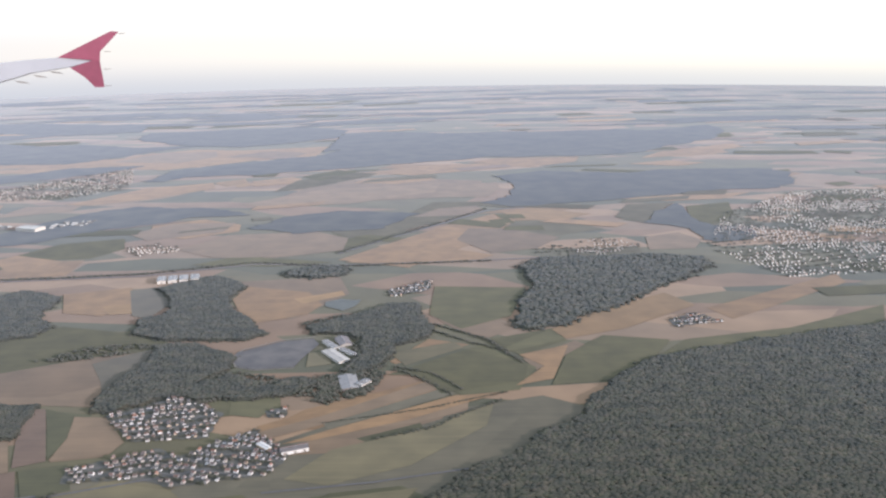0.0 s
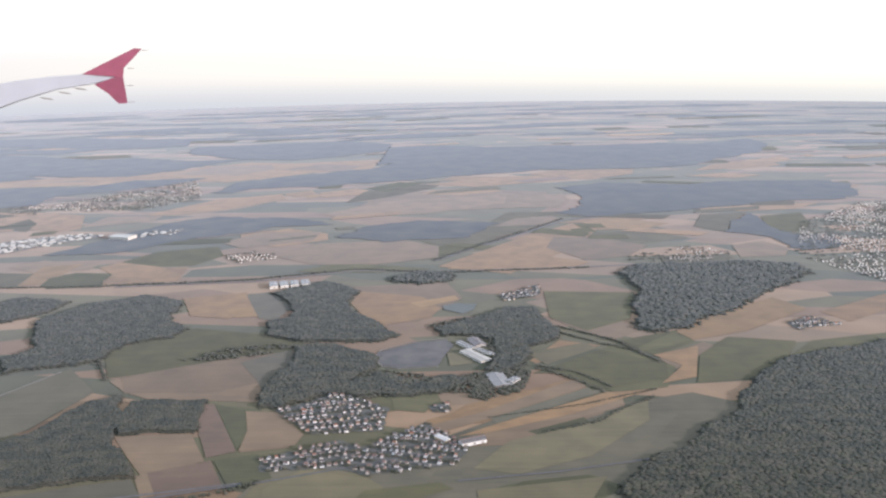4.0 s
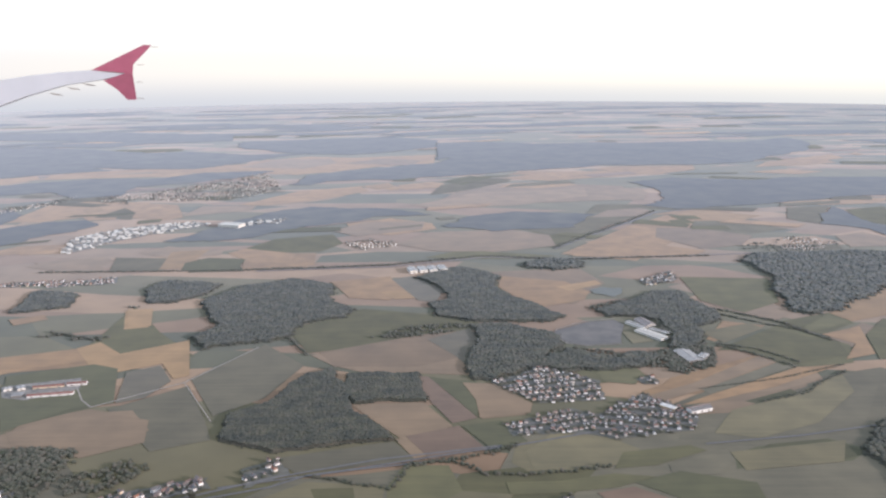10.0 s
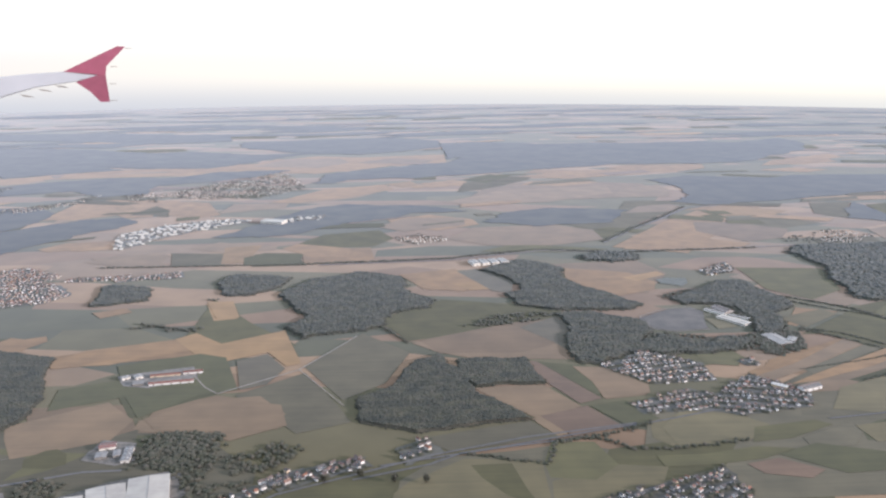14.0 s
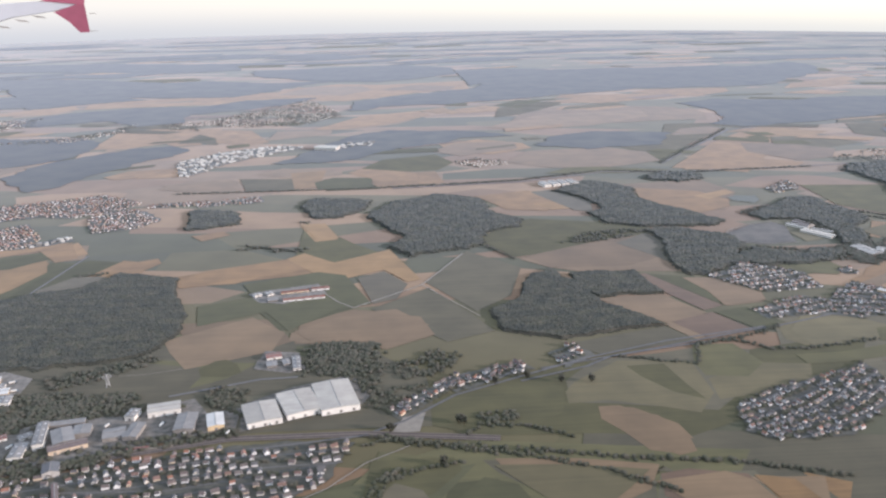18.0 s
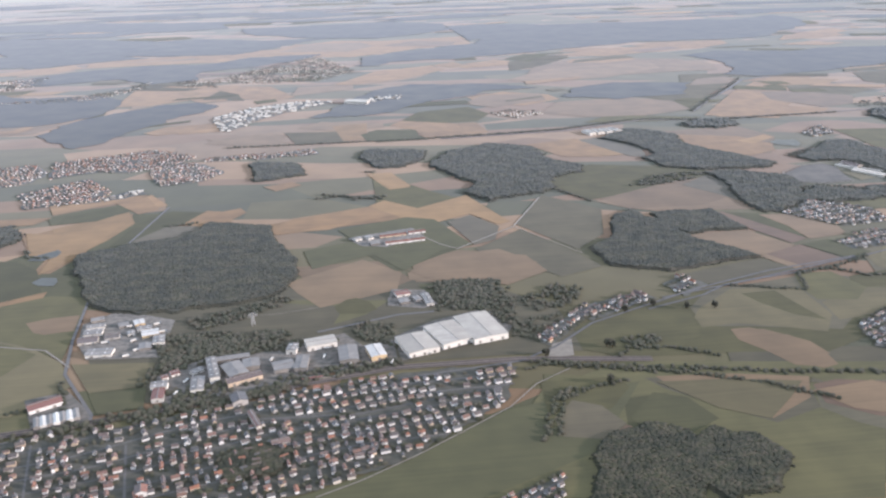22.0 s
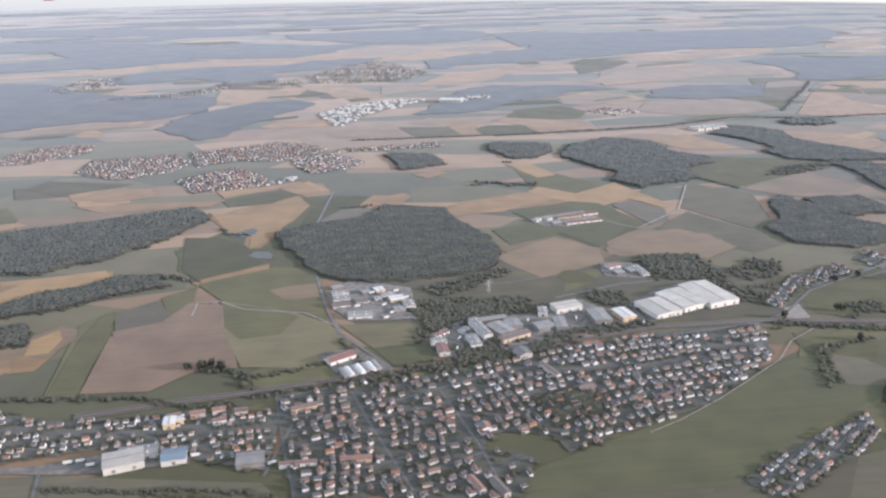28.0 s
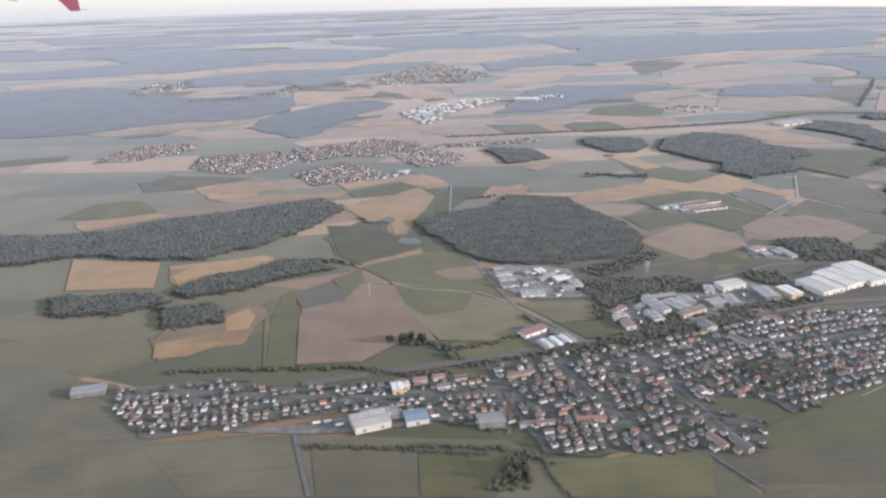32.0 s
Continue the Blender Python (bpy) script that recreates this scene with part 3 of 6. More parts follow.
field('meadow', [(-53, 282), (-54, 299), (-31, 302), (-23, 295), (-37, 275), (-48, 271)])
field('tan', [(-18, 323), (-3, 347), (14, 352), (17, 342), (0, 317), (-7, 326)])
field('gold', [(25, 335), (36, 346), (61, 332), (49, 321), (29, 320)])
field('olive', [(24, 316), (48, 319), (61, 303), (38, 293), (26, 303)])
field('tan', [(-79, 377), (-70, 403), (-47, 426), (-16, 431), (19, 419), (21, 390), (0, 373), (-39, 367), (-66, 368)])
field('straw', [(-39, 467), (-29, 483), (12, 478), (-10, 466)])
field('straw', [(14, 486), (32, 505), (84, 507), (80, 489), (40, 480)])
field('straw', [(-19, 587), (-7, 603), (22, 593), (7, 578)])
field('straw', [(120, 497), (138, 524), (156, 530), (147, 505)])
field('straw', [(-48, 418), (-41, 430), (-11, 438), (-4, 424), (-24, 413)])
field('olive', [(-84, 394), (-78, 428), (-52, 453), (-35, 452), (-47, 430), (-70, 403)])
field('crop', [(-78, 441), (-61, 464), (-48, 456), (-66, 427)])
field('tan', [(-8, 374), (3, 400), (27, 415), (27, 395), (20, 373)])
field('meadow', [(-84, 259), (-71, 270), (-49, 264), (-38, 260), (-56, 256)])
field('olive', [(-16, 334), (-5, 362), (27, 361), (28, 346), (14, 352), (-3, 347)])
field('straw', [(-425, 437), (-412, 447), (-385, 458), (-356, 464), (-328, 485), (-319, 471), (-328, 451), (-372, 442), (-404, 427), (-419, 422)])
field('straw', [(-320, 454), (-315, 488), (-254, 498), (-218, 507), (-166, 512), (-154, 533), (-201, 561), (-210, 534), (-262, 514), (-313, 500)])
field('straw', [(-455, 533), (-445, 544), (-415, 560), (-381, 558), (-410, 544)])
field('straw', [(-311, 534), (-301, 543), (-289, 536), (-299, 524)])
field('tan', [(-343, 279), (-310, 295), (-289, 297), (-276, 301), (-285, 282), (-299, 281), (-331, 271)])
field('gold', [(-309, 272), (-306, 285), (-298, 270), (-298, 265), (-307, 267)])
field('straw', [(-296, 286), (-293, 296), (-289, 296), (-290, 288)])
field('straw', [(-268, 332), (-269, 380), (-250, 386), (-222, 380), (-206, 361), (-218, 350), (-238, 342), (-253, 332)])
field('gold', [(-247, 362), (-243, 372), (-236, 360), (-237, 345)])
field('olive', [(-233, 341), (-228, 365), (-218, 352), (-216, 341)])
field('straw', [(-244, 274), (-238, 284), (-220, 287), (-219, 277), (-238, 269)])
field('tan', [(-219, 258), (-198, 265), (-192, 260), (-193, 252), (-212, 250)])
field('gold', [(-176, 272), (-163, 275), (-164, 248), (-172, 246)])
field('crop', [(-166, 255), (-160, 262), (-146, 260), (-146, 244), (-164, 244)])
field('straw', [(-155, 269), (-150, 276), (-130, 267), (-130, 255), (-143, 255)])
field('straw', [(-175, 370), (-153, 411), (-122, 426), (-116, 408), (-141, 380), (-164, 368)])
field('gold', [(-122, 426), (-109, 437), (-103, 422), (-112, 413)])
field('straw', [(-103, 422), (-78, 437), (-79, 422), (-99, 413)])
field('tan', [(-92, 364), (-62, 398), (-2, 413), (-5, 387), (-43, 361), (-81, 356)])
field('tan', [(-122, 306), (-111, 324), (-85, 324), (-86, 308), (-111, 295)])
field('straw', [(-36, 263), (-2, 310), (20, 334), (29, 322), (15, 290), (-12, 252)])
field('straw', [(14, 335), (32, 348), (60, 352), (49, 337)])
field('tan', [(-95, 280), (-83, 302), (-50, 306), (-36, 294), (-36, 276), (-55, 268), (-79, 268)])
field('olive', [(-46, 309), (-15, 330), (7, 332), (-23, 296), (-36, 294)])
field('tan', [(-211, 516), (-193, 559), (-156, 559), (-148, 532), (-167, 505)])
field('straw', [(-45, 452), (-8, 479), (67, 487), (35, 463), (-17, 440)])
field('straw', [(151, 534), (201, 568), (201, 547), (160, 514)])
field('tan', [(-144, 531), (-119, 559), (-90, 544), (-99, 520)])
field('gold', [(24, 335), (40, 346), (57, 330), (39, 320)])
field('tan', [(73, 289), (87, 296), (92, 284), (86, 272), (70, 271)])
field('straw', [(80, 364), (108, 372), (144, 377), (125, 361), (99, 357)])
field('straw', [(167, 430), (176, 439), (192, 432), (182, 423)])
field('straw', [(127, 501), (141, 528), (182, 542), (182, 518), (152, 504)])
field('straw', [(21, 477), (32, 495), (75, 501), (79, 485), (50, 465)])
field('straw', [(107, 473), (133, 485), (153, 474), (133, 462)])
field('olive', [(69, 324), (80, 351), (101, 354), (87, 331), (78, 313)])
field('meadow', [(99, 322), (104, 345), (125, 353), (118, 326), (103, 308)])
field('tan', [(4, 289), (9, 307), (24, 306), (42, 291), (32, 275), (16, 269)])
field('straw', [(216, 572), (226, 582), (227, 572), (218, 562)])
field('straw', [(262, 569), (288, 581), (290, 570), (270, 561)])
field('grey', [(-81.6, 174.5), (-70.9, 183.1), (-68.6, 174.3), (-71.7, 167), (-73.2, 158.5), (-70.5, 152.2), (-75.2, 163.6)])
field('straw', [(-112.6, 228.8), (-94.5, 234.6), (-88.4, 219.2), (-93, 208.4), (-104.9, 211.3), (-108.6, 219.8)])
field('gold', [(-96.2, 216.6), (-88.4, 219.2), (-85, 210.3), (-91.6, 209.4)])
field('grey', [(-93.9, 231.4), (-87.4, 234.4), (-77, 221.8), (-79.8, 205.5), (-84.9, 208.2)])
field('brown', [(-84.8, 150.9), (-81.1, 150.8), (-74.6, 137), (-71.2, 129.7), (-76.1, 127.4), (-80.2, 137)])
field('crop', [(-81.1, 150.8), (-74, 147.8), (-71.4, 138.2), (-71.1, 130.1), (-75, 138.3)])
field('tan', [(-73.7, 147.2), (-66.7, 146.3), (-59.9, 136.3), (-60.8, 131.9), (-70.8, 129.7), (-71.2, 138.2)])
field('crop', [(-74.4, 126.3), (-66.8, 128.5), (-62.5, 119.8), (-69.3, 116.9)])
field('brown', [(-84.8, 122.1), (-74.9, 126.3), (-70.2, 116.9), (-80.1, 113.1)])
field('ochre', [(-63.3, 115.9), (-58, 122.5), (-45.9, 119.3), (-43, 116.3), (-47.8, 110.8), (-62.4, 107.7)])
field('meadow', [(-44.4, 153.4), (-34.2, 151.8), (-37, 145.4), (-43.3, 146.9)])
field('tan', [(-36.2, 139.2), (-24.7, 145.9), (-3.5, 162.6), (-0.3, 159.3), (-24, 142.3), (-33.6, 136.6)])
field('olive', [(-24, 142.3), (-0.5, 158.6), (1.5, 155.4), (-22.7, 140.1)])
field('straw', [(-30.5, 134.6), (-22.7, 139.9), (1.3, 154.5), (10.6, 155.3), (-7.8, 143.8), (-24.9, 136)])
field('ochre', [(-27.8, 122.3), (-21.1, 132.3), (-5.4, 139.7), (9.2, 150.8), (7.2, 141), (-6.6, 126.5), (-20.1, 120.2)])
field('crop', [(-27.4, 110.7), (-19.6, 117.8), (-8.4, 119.7), (-3.2, 114.3), (-12.6, 110.7), (-24, 108.9)])
field('olive', [(-39.4, 110.7), (-27.6, 116.3), (-27.7, 112), (-31.5, 107.2), (-39.6, 106.9)])
field('gold', [(26.2, 192.9), (38.6, 204.8), (62.2, 221.9), (67.5, 210.6), (44.3, 192.7), (28.9, 186.3)])
field('meadow', [(14.9, 182.2), (25.1, 192), (28.6, 186.3), (20.1, 180.9), (12.4, 178.2)])
field('straw', [(16.5, 176.2), (28.8, 182.1), (22.7, 162.4), (14.3, 159.1), (21.6, 169.4)])
field('meadow', [(27.5, 176.1), (38.2, 188.3), (53.7, 184.7), (40.5, 162.2), (22, 159.1)])
field('ochre', [(-13.6, 178.5), (1.7, 185.3), (3.8, 181.1), (-9.6, 170.8)])
field('meadow', [(-13.2, 165.5), (4.7, 180.3), (18.1, 170.5), (16.4, 161.7), (-1.5, 155.4), (-5.5, 165.4)])
field('meadow', [(-3.4, 231), (23.5, 228.6), (16.9, 203.6), (3.7, 194.2), (-4.6, 205.5)])
field('straw', [(-61, 221.4), (-59, 233.6), (-39.9, 226.9), (-34.5, 215.1), (-37.3, 207.1), (-51.4, 199.9), (-56.4, 210.2)])
field('gold', [(-43.4, 221), (-30.4, 227.9), (-29, 223.6), (-40.2, 216.3)])
field('straw', [(-33.2, 259.8), (0.3, 277.1), (16.3, 266.5), (8.9, 258.7), (-18.1, 256.3)])
field('ochre', [(-32.6, 179.2), (-27.6, 180), (-26.4, 172.2), (-31.9, 170.7)])
field('gold', [(-242.7, 166.3), (-227.1, 176.8), (-223.7, 167.6), (-227.2, 156), (-231.3, 147.3), (-233.9, 145.2)])
field('straw', [(-229.2, 185.4), (-224.6, 191.9), (-218.3, 181), (-222.6, 178.1)])
field('crop', [(-246.7, 176.1), (-228, 186.1), (-227.1, 177.6), (-243.9, 169.3)])
field('crop', [(-225.6, 151.4), (-223.1, 166.7), (-216.3, 175.6), (-206.2, 172.8), (-213.8, 161.8), (-217.9, 153.6), (-219.1, 150.3)])
field('grey', [(-217.6, 154.3), (-213.5, 161), (-206.2, 158.9), (-206.4, 148.7), (-213.4, 147.9)])
field('straw', [(-207.3, 163), (-203.2, 173.2), (-199.2, 175.1), (-197.3, 171.2), (-201.3, 164.3), (-205.6, 160.3)])
field('straw', [(-191.7, 156.3), (-185.1, 163.8), (-165.9, 170.7), (-158.2, 164), (-168.5, 158.8), (-178.8, 156.7), (-188.5, 152.4)])
field('gold', [(-166.6, 170.8), (-162.5, 175.1), (-154.5, 166.8), (-140.7, 175.8), (-133.8, 152.6), (-136.8, 150.8), (-142.3, 160.2), (-152.5, 153.9), (-159.2, 160)])
field('grey', [(-148.5, 154.8), (-142.3, 159), (-136.9, 149.6), (-139.5, 140.6), (-144.6, 138.1)])
field('crop', [(-174.5, 153.3), (-157.9, 160.1), (-151.4, 157.3), (-144.9, 138.1), (-152.5, 135.8), (-161.3, 125.4), (-166.7, 135.3)])
field('crop', [(-182.1, 140.5), (-170, 145.2), (-166.8, 136), (-180, 129.6)])
field('tan', [(-160.2, 125.2), (-147.7, 134.6), (-134.9, 130), (-132.5, 120.7), (-141.8, 114.9), (-156.9, 120.5)])
field('gold', [(-166, 202.1), (-158.9, 202.4), (-154.3, 187.5), (-160, 186)])
field('straw', [(-195, 193.9), (-187.1, 197.7), (-184.3, 193.9), (-191.1, 188.9)])
field('straw', [(-250.4, 188.6), (-225.4, 192), (-229.7, 186.9), (-246, 177.7)])
field('ochre', [(-127.1, 74.7), (-115.6, 73.8), (-105.4, 71.6), (-109.5, 67.4), (-115.1, 62.5), (-121, 66.2)])
field('tan', [(-105.6, 68.7), (-95.1, 70.2), (-92.1, 67.8), (-90.5, 61.8), (-94.7, 59.7), (-102.3, 63.4)])
field('straw', [(-91.6, 68.9), (-86.5, 67.5), (-84.6, 61), (-89.7, 60.3)])
field('gold', [(-304.2, 132.7), (-285.4, 127.5), (-284, 113), (-300.5, 114.5)])
field('gold', [(-281.5, 118.6), (-277.6, 125), (-264.2, 128.2), (-261.5, 123.2), (-271, 116.7), (-278.5, 110.6)])
field('straw', [(-311.1, 157), (-303.3, 161.9), (-293.2, 164.8), (-290, 162.2), (-297, 157.4), (-307.4, 152.8)])
field('meadow', [(-316.9, 163.7), (-311.1, 176.6), (-300.1, 178.3), (-293.5, 166.4), (-303.4, 162.4)])
field('straw', [(-286.5, 184.1), (-279.9, 192.1), (-267.4, 191.4), (-263.7, 182.5), (-275.4, 179)])
field('olive', [(-301.6, 196.6), (-297.6, 204.4), (-272.6, 197.1), (-280, 192.7), (-290, 187.3)])
field('straw', [(-283.9, 176.7), (-263.4, 176.6), (-245.5, 175.9), (-248.5, 170.8), (-274.4, 169.4)])
field('crop', [(-242.5, 175.3), (-227.9, 184.7), (-227, 178.2), (-233.7, 170.7), (-242.7, 169.6)])
field('straw', [(-232.6, 185.7), (-225.7, 190.9), (-220, 178.1), (-224.3, 174.7)])
field('gold', [(-247.9, 164.2), (-240, 162.6), (-226.7, 166.5), (-231, 144.9), (-236.3, 136), (-236.8, 147.3), (-242.1, 148.3)])
field('crop', [(-251.3, 146.5), (-243.5, 145), (-237.3, 138.7), (-232.7, 126.8), (-244.4, 118.4), (-248.9, 126.1)])
field('straw', [(-246.1, 118.7), (-231.5, 126.6), (-231.3, 122.9), (-244.5, 116.4)])
field('meadow', [(-250.1, 111.5), (-244.5, 116.1), (-244.1, 103.2), (-246.1, 98.2), (-250.1, 110.9)])
field('grey', [(-257.3, 105.5), (-250.3, 110.6), (-246.2, 99.5), (-251.1, 97.8), (-255, 95.9)])
field('brown', [(-255.7, 76.7), (-255.9, 95.9), (-249.1, 98.7), (-244.7, 108.4), (-238.4, 106.2), (-238.3, 96.9), (-233.9, 83.1), (-240.3, 81), (-245.8, 76)])
field('meadow', [(-237.8, 106.4), (-225.6, 98.6), (-220.6, 87.7), (-227.2, 83.1), (-232.9, 81.9), (-237.4, 95.4)])
field('tan', [(-279.4, 89.3), (-269.8, 91.4), (-264, 89.3), (-261.3, 95.8), (-262, 99.7), (-265.2, 101.5), (-268.8, 98.3), (-270.2, 94.9), (-277.6, 93.8)])
field('gold', [(-268.5, 96.5), (-265, 99.9), (-263.5, 96.2), (-264.2, 91.1), (-267.8, 90.4)])
field('straw', [(-278, 82.3), (-278.7, 87.9), (-269.6, 89.8), (-268.1, 85.7), (-272.9, 82)])
field('meadow', [(-260.3, 76.5), (-260.6, 95.7), (-259.3, 104.5), (-256.8, 105.4), (-255.8, 76.7)])
field('olive', [(-253, 53.7), (-240.4, 50.4), (-240.6, 41.3), (-252.1, 43.1)])
field('meadow', [(-239.6, 51), (-228.7, 48.4), (-231.1, 43.1), (-233, 40.1), (-240.3, 41.2)])
field('meadow', [(-224.9, 46.2), (-216.9, 44.9), (-207.1, 47.8), (-204, 44.8), (-207.3, 36.2), (-224.2, 38.8)])
field('grey', [(-220.9, 154.9), (-215.4, 163.2), (-206.6, 162.6), (-210.2, 151.8), (-221, 144.4)])
field('straw', [(-212.3, 163.7), (-207.4, 174.4), (-200.1, 171.7), (-200.3, 164.2), (-206.8, 161.6)])
field('meadow', [(-48.9, 109.4), (-41.4, 110.5), (-31.4, 115.6), (-33.8, 117.7), (-46.3, 115.2)])
field('meadow', [(-67.6, 105.1), (-58.7, 105.5), (-49.3, 107.7), (-42.6, 106.6), (-49.4, 103.4), (-58.5, 101.7), (-67.2, 101.3)])
field('brown', [(-53.3, 101.6), (-47.0, 103.4), (-41.2, 99.0), (-44.7, 96.4), (-51.7, 98.3)])
field('crop', [(-46.6, 104.7), (-38.1, 108.4), (-26.7, 104.4), (-27.2, 98.8), (-38.0, 97.7)])
field('ochre', [(-27.5, 114.9), (-5.2, 119.1), (-9.2, 111.2), (-27.0, 108.4)])
field('meadow', [(-244.6, 117.4), (-230.1, 124.3), (-222.3, 122.0), (-219.8, 96.2), (-225.5, 101.2), (-238.9, 108.2)])
field('tan', [(-230.7, 112.1), (-226.4, 113.7), (-221.9, 114.2), (-221.1, 107.6), (-225.9, 106.7), (-228.0, 107.8)])
field('brown', [(-255.9, 97.7), (-246.3, 101.3), (-240.0, 108.4), (-237.0, 99.1), (-233.6, 81.3), (-239.2, 81.8), (-251.1, 83.8)])
field('ochre', [(-239.0, 108.2), (-229.8, 103.7), (-225.5, 100.9), (-219.7, 95.5), (-215.6, 87.3), (-218.3, 84.4), (-222.3, 79.4), (-233.2, 81.5), (-237.7, 96.7)])
field('meadow', [(-238.8, 107.4), (-229.7, 103.0), (-224.8, 99.2), (-227.8, 92.3), (-234.3, 91.4), (-237.3, 96.6)])
field('ochre', [(-217.9, 94.6), (-204.4, 93.1), (-204.4, 85.4), (-212.6, 84.7)])
field('crop', [(-212.6, 84.5), (-204.1, 85.0), (-203.4, 79.4), (-209.6, 78.0)])


def ribbon(pts, width, lift):
    verts, faces = [], []
    fine = []
    for (xa, ya), (xb, yb) in zip(pts, pts[1:]):
        n = max(1, int(math.hypot(xb - xa, yb - ya) / 5))
        fine += [(xa + (xb - xa) * i / n, ya + (yb - ya) * i / n) for i in range(n)]
    fine.append(pts[-1])
    for i, (x, y) in enumerate(fine):
        xa, ya = fine[max(0, i - 1)]
        xb, yb = fine[min(len(fine) - 1, i + 1)]
        l = math.hypot(xb - xa, yb - ya) or 1
        nx, ny = -(yb - ya) / l * width / 2, (xb - xa) / l * width / 2
        for s in (1, -1):
            verts.append((x + s * nx, y + s * ny, gz(x, y) + lift))
    for i in range(len(fine) - 1):
        faces.append((2 * i, 2 * i + 1, 2 * i + 3, 2 * i + 2))
    return verts, faces


STREET = []


def near_road(x, y, keep):
    for (xa, ya), (xb, yb) in STREET:
        dx, dy = xb - xa, yb - ya
        u = max(0, min(1, ((x - xa) * dx + (y - ya) * dy) / (dx * dx + dy * dy)))
        if (x - xa - u * dx) ** 2 + (y - ya - u * dy) ** 2 < keep * keep:
            return True
    return False


def road(kind, width, pts):
    STREET.extend(zip(pts, pts[1:]))
    v, f = ribbon(pts, width, 0.1)
    mat = {"asphalt": M_ASPHALT, "gravel": M_GRAVEL, "rail": M_RAIL}[kind]
    name, label = {"asphalt": ("road", "grey asphalt country road"), "gravel": ("track", "pale gravel farm track"), "rail": ("railway", "railway line on a ballast bed")}[kind]
    bed = tagged(mesh(name, v, f, mat), label, name, kind="structure")
    if kind == "rail" and width > 1.4:
        for off in (-0.38, 0.38):
            side = []
            for i, (x, y) in enumerate(pts):
                (xa, ya), (xb, yb) = pts[max(0, i - 1)], pts[min(len(pts) - 1, i + 1)]
                l = math.hypot(xb - xa, yb - ya)
                side.append((x - (yb - ya) / l * off, y + (xb - xa) / l * off))
            v, f = ribbon(side, 0.26, 0.112)
            mesh("track_bed", v, f, M_SLEEPER, bed)
    return bed


road('gravel', 0.3, [(-34.4, 170.2), (-43.3, 169.2), (-47.6, 170.9), (-49.3, 174.5), (-49.8, 178.2), (-48.7, 181.7), (-40.4, 187.8), (-32.4, 189.8)])
road('asphalt', 0.34, [(-227.3, 71.3), (-225.6, 57.4), (-224, 47.9)])
road('asphalt', 0.34, [(-216.7, 72), (-214, 61), (-209.7, 45.5)])
road('asphalt', 0.34, [(-203.7, 69.7), (-200.6, 54.9), (-199.2, 43.9)])
road('asphalt', 0.34, [(-188.9, 73.5), (-172.2, 72.5), (-159.3, 75.2), (-148.5, 77.5)])
road('asphalt', 0.34, [(-224.7, 63.8), (-227.8, 52.4)])
road('asphalt', 0.34, [(-277.6, 72.4), (-257.2, 66.6), (-241.5, 64.1), (-225.5, 64)])
road('gravel', 0.2, [(-177.9, 54.5), (-172.3, 57), (-164.7, 61.4), (-158.1, 65.8), (-150.2, 71.2), (-145.1, 76.9), (-138.8, 80.8)])
road('gravel', 0.35, [(-239.2, 108), (-234.8, 103.9), (-223.7, 100.4), (-217.9, 93.6)])
road('gravel', 0.35, [(-243.5, 102.4), (-243.3, 108.1), (-239.2, 108)])
road('asphalt', 0.6, [(-178.4, 99.9), (-163.9, 104.7), (-157.5, 105)])
road('asphalt', 0.5, [(-114.7, 104.1), (-103.5, 107.1), (-91.8, 110), (-78.7, 112.7)])
road('asphalt', 0.5, [(-119, 99.7), (-106.4, 104.2), (-100.7, 108), (-91.9, 110.3), (-76.2, 115.2), (-64.2, 118.3), (-41.2, 126.2)])
road('asphalt', 0.5, [(-30.7, 118.1), (-12.5, 121), (4.9, 125.4)])
road('asphalt', 0.5, [(-168.6, 81.2), (-146.1, 84.2), (-139.2, 88.2), (-130.7, 95.8), (-106.2, 107.3), (-88.8, 113.4), (-67.4, 118.1)])
road('gravel', 0.14, [(-200.1, 104.9), (-194.9, 106.1), (-190.6, 108.5), (-185.2, 108.6), (-178.5, 110.2)])
road('gravel', 0.35, [(-148.8, 136.3), (-133.7, 148.6), (-122.3, 170.3)])
road('gravel', 0.18, [(-133.7, 148.6), (-122.6, 129)])
road('gravel', 0.3, [(-156.8, 147.9), (-152.1, 139.9), (-148.8, 136.3)])
road('asphalt', 0.55, [(-217.7, 179.4), (-222.1, 150.5), (-222.5, 124.3), (-220.2, 103.6), (-217.9, 91.3), (-210.4, 78.1), (-210, 72.7)])
road('rail', 1.6, [(-254.7, 70.2), (-242.2, 72), (-228.1, 73.8), (-209.7, 76.1), (-186.5, 81.1), (-165.9, 85.3), (-145.8, 84.9), (-125.1, 81.7)])
road('asphalt', 0.5, [(-264.6, 57.6), (-255.3, 58.1), (-247.9, 58.4), (-234.4, 57.7)])
road('asphalt', 0.5, [(-255.2, 56.8), (-253, 43.1)])
road('asphalt', 0.5, [(-204.7, 45), (-201.1, 36.4)])
road('asphalt', 1.2, [(-37, 271), (-19, 295), (0, 318), (18, 342), (43, 349)])
road('rail', 1.2, [(-139, 243), (-96, 247), (-63, 259), (-35, 256), (15, 260), (40, 263)])


def pond(kind, poly):
    if kind == "pond":
        return tagged(sheet("pond", poly, M_WATER, 0.105), "small pond of still pale water", "pond", kind="structure")
    return tagged(sheet("basin", poly, M_LINER, 0.105), "dark lined basin of a landfill", "basin", kind="structure")


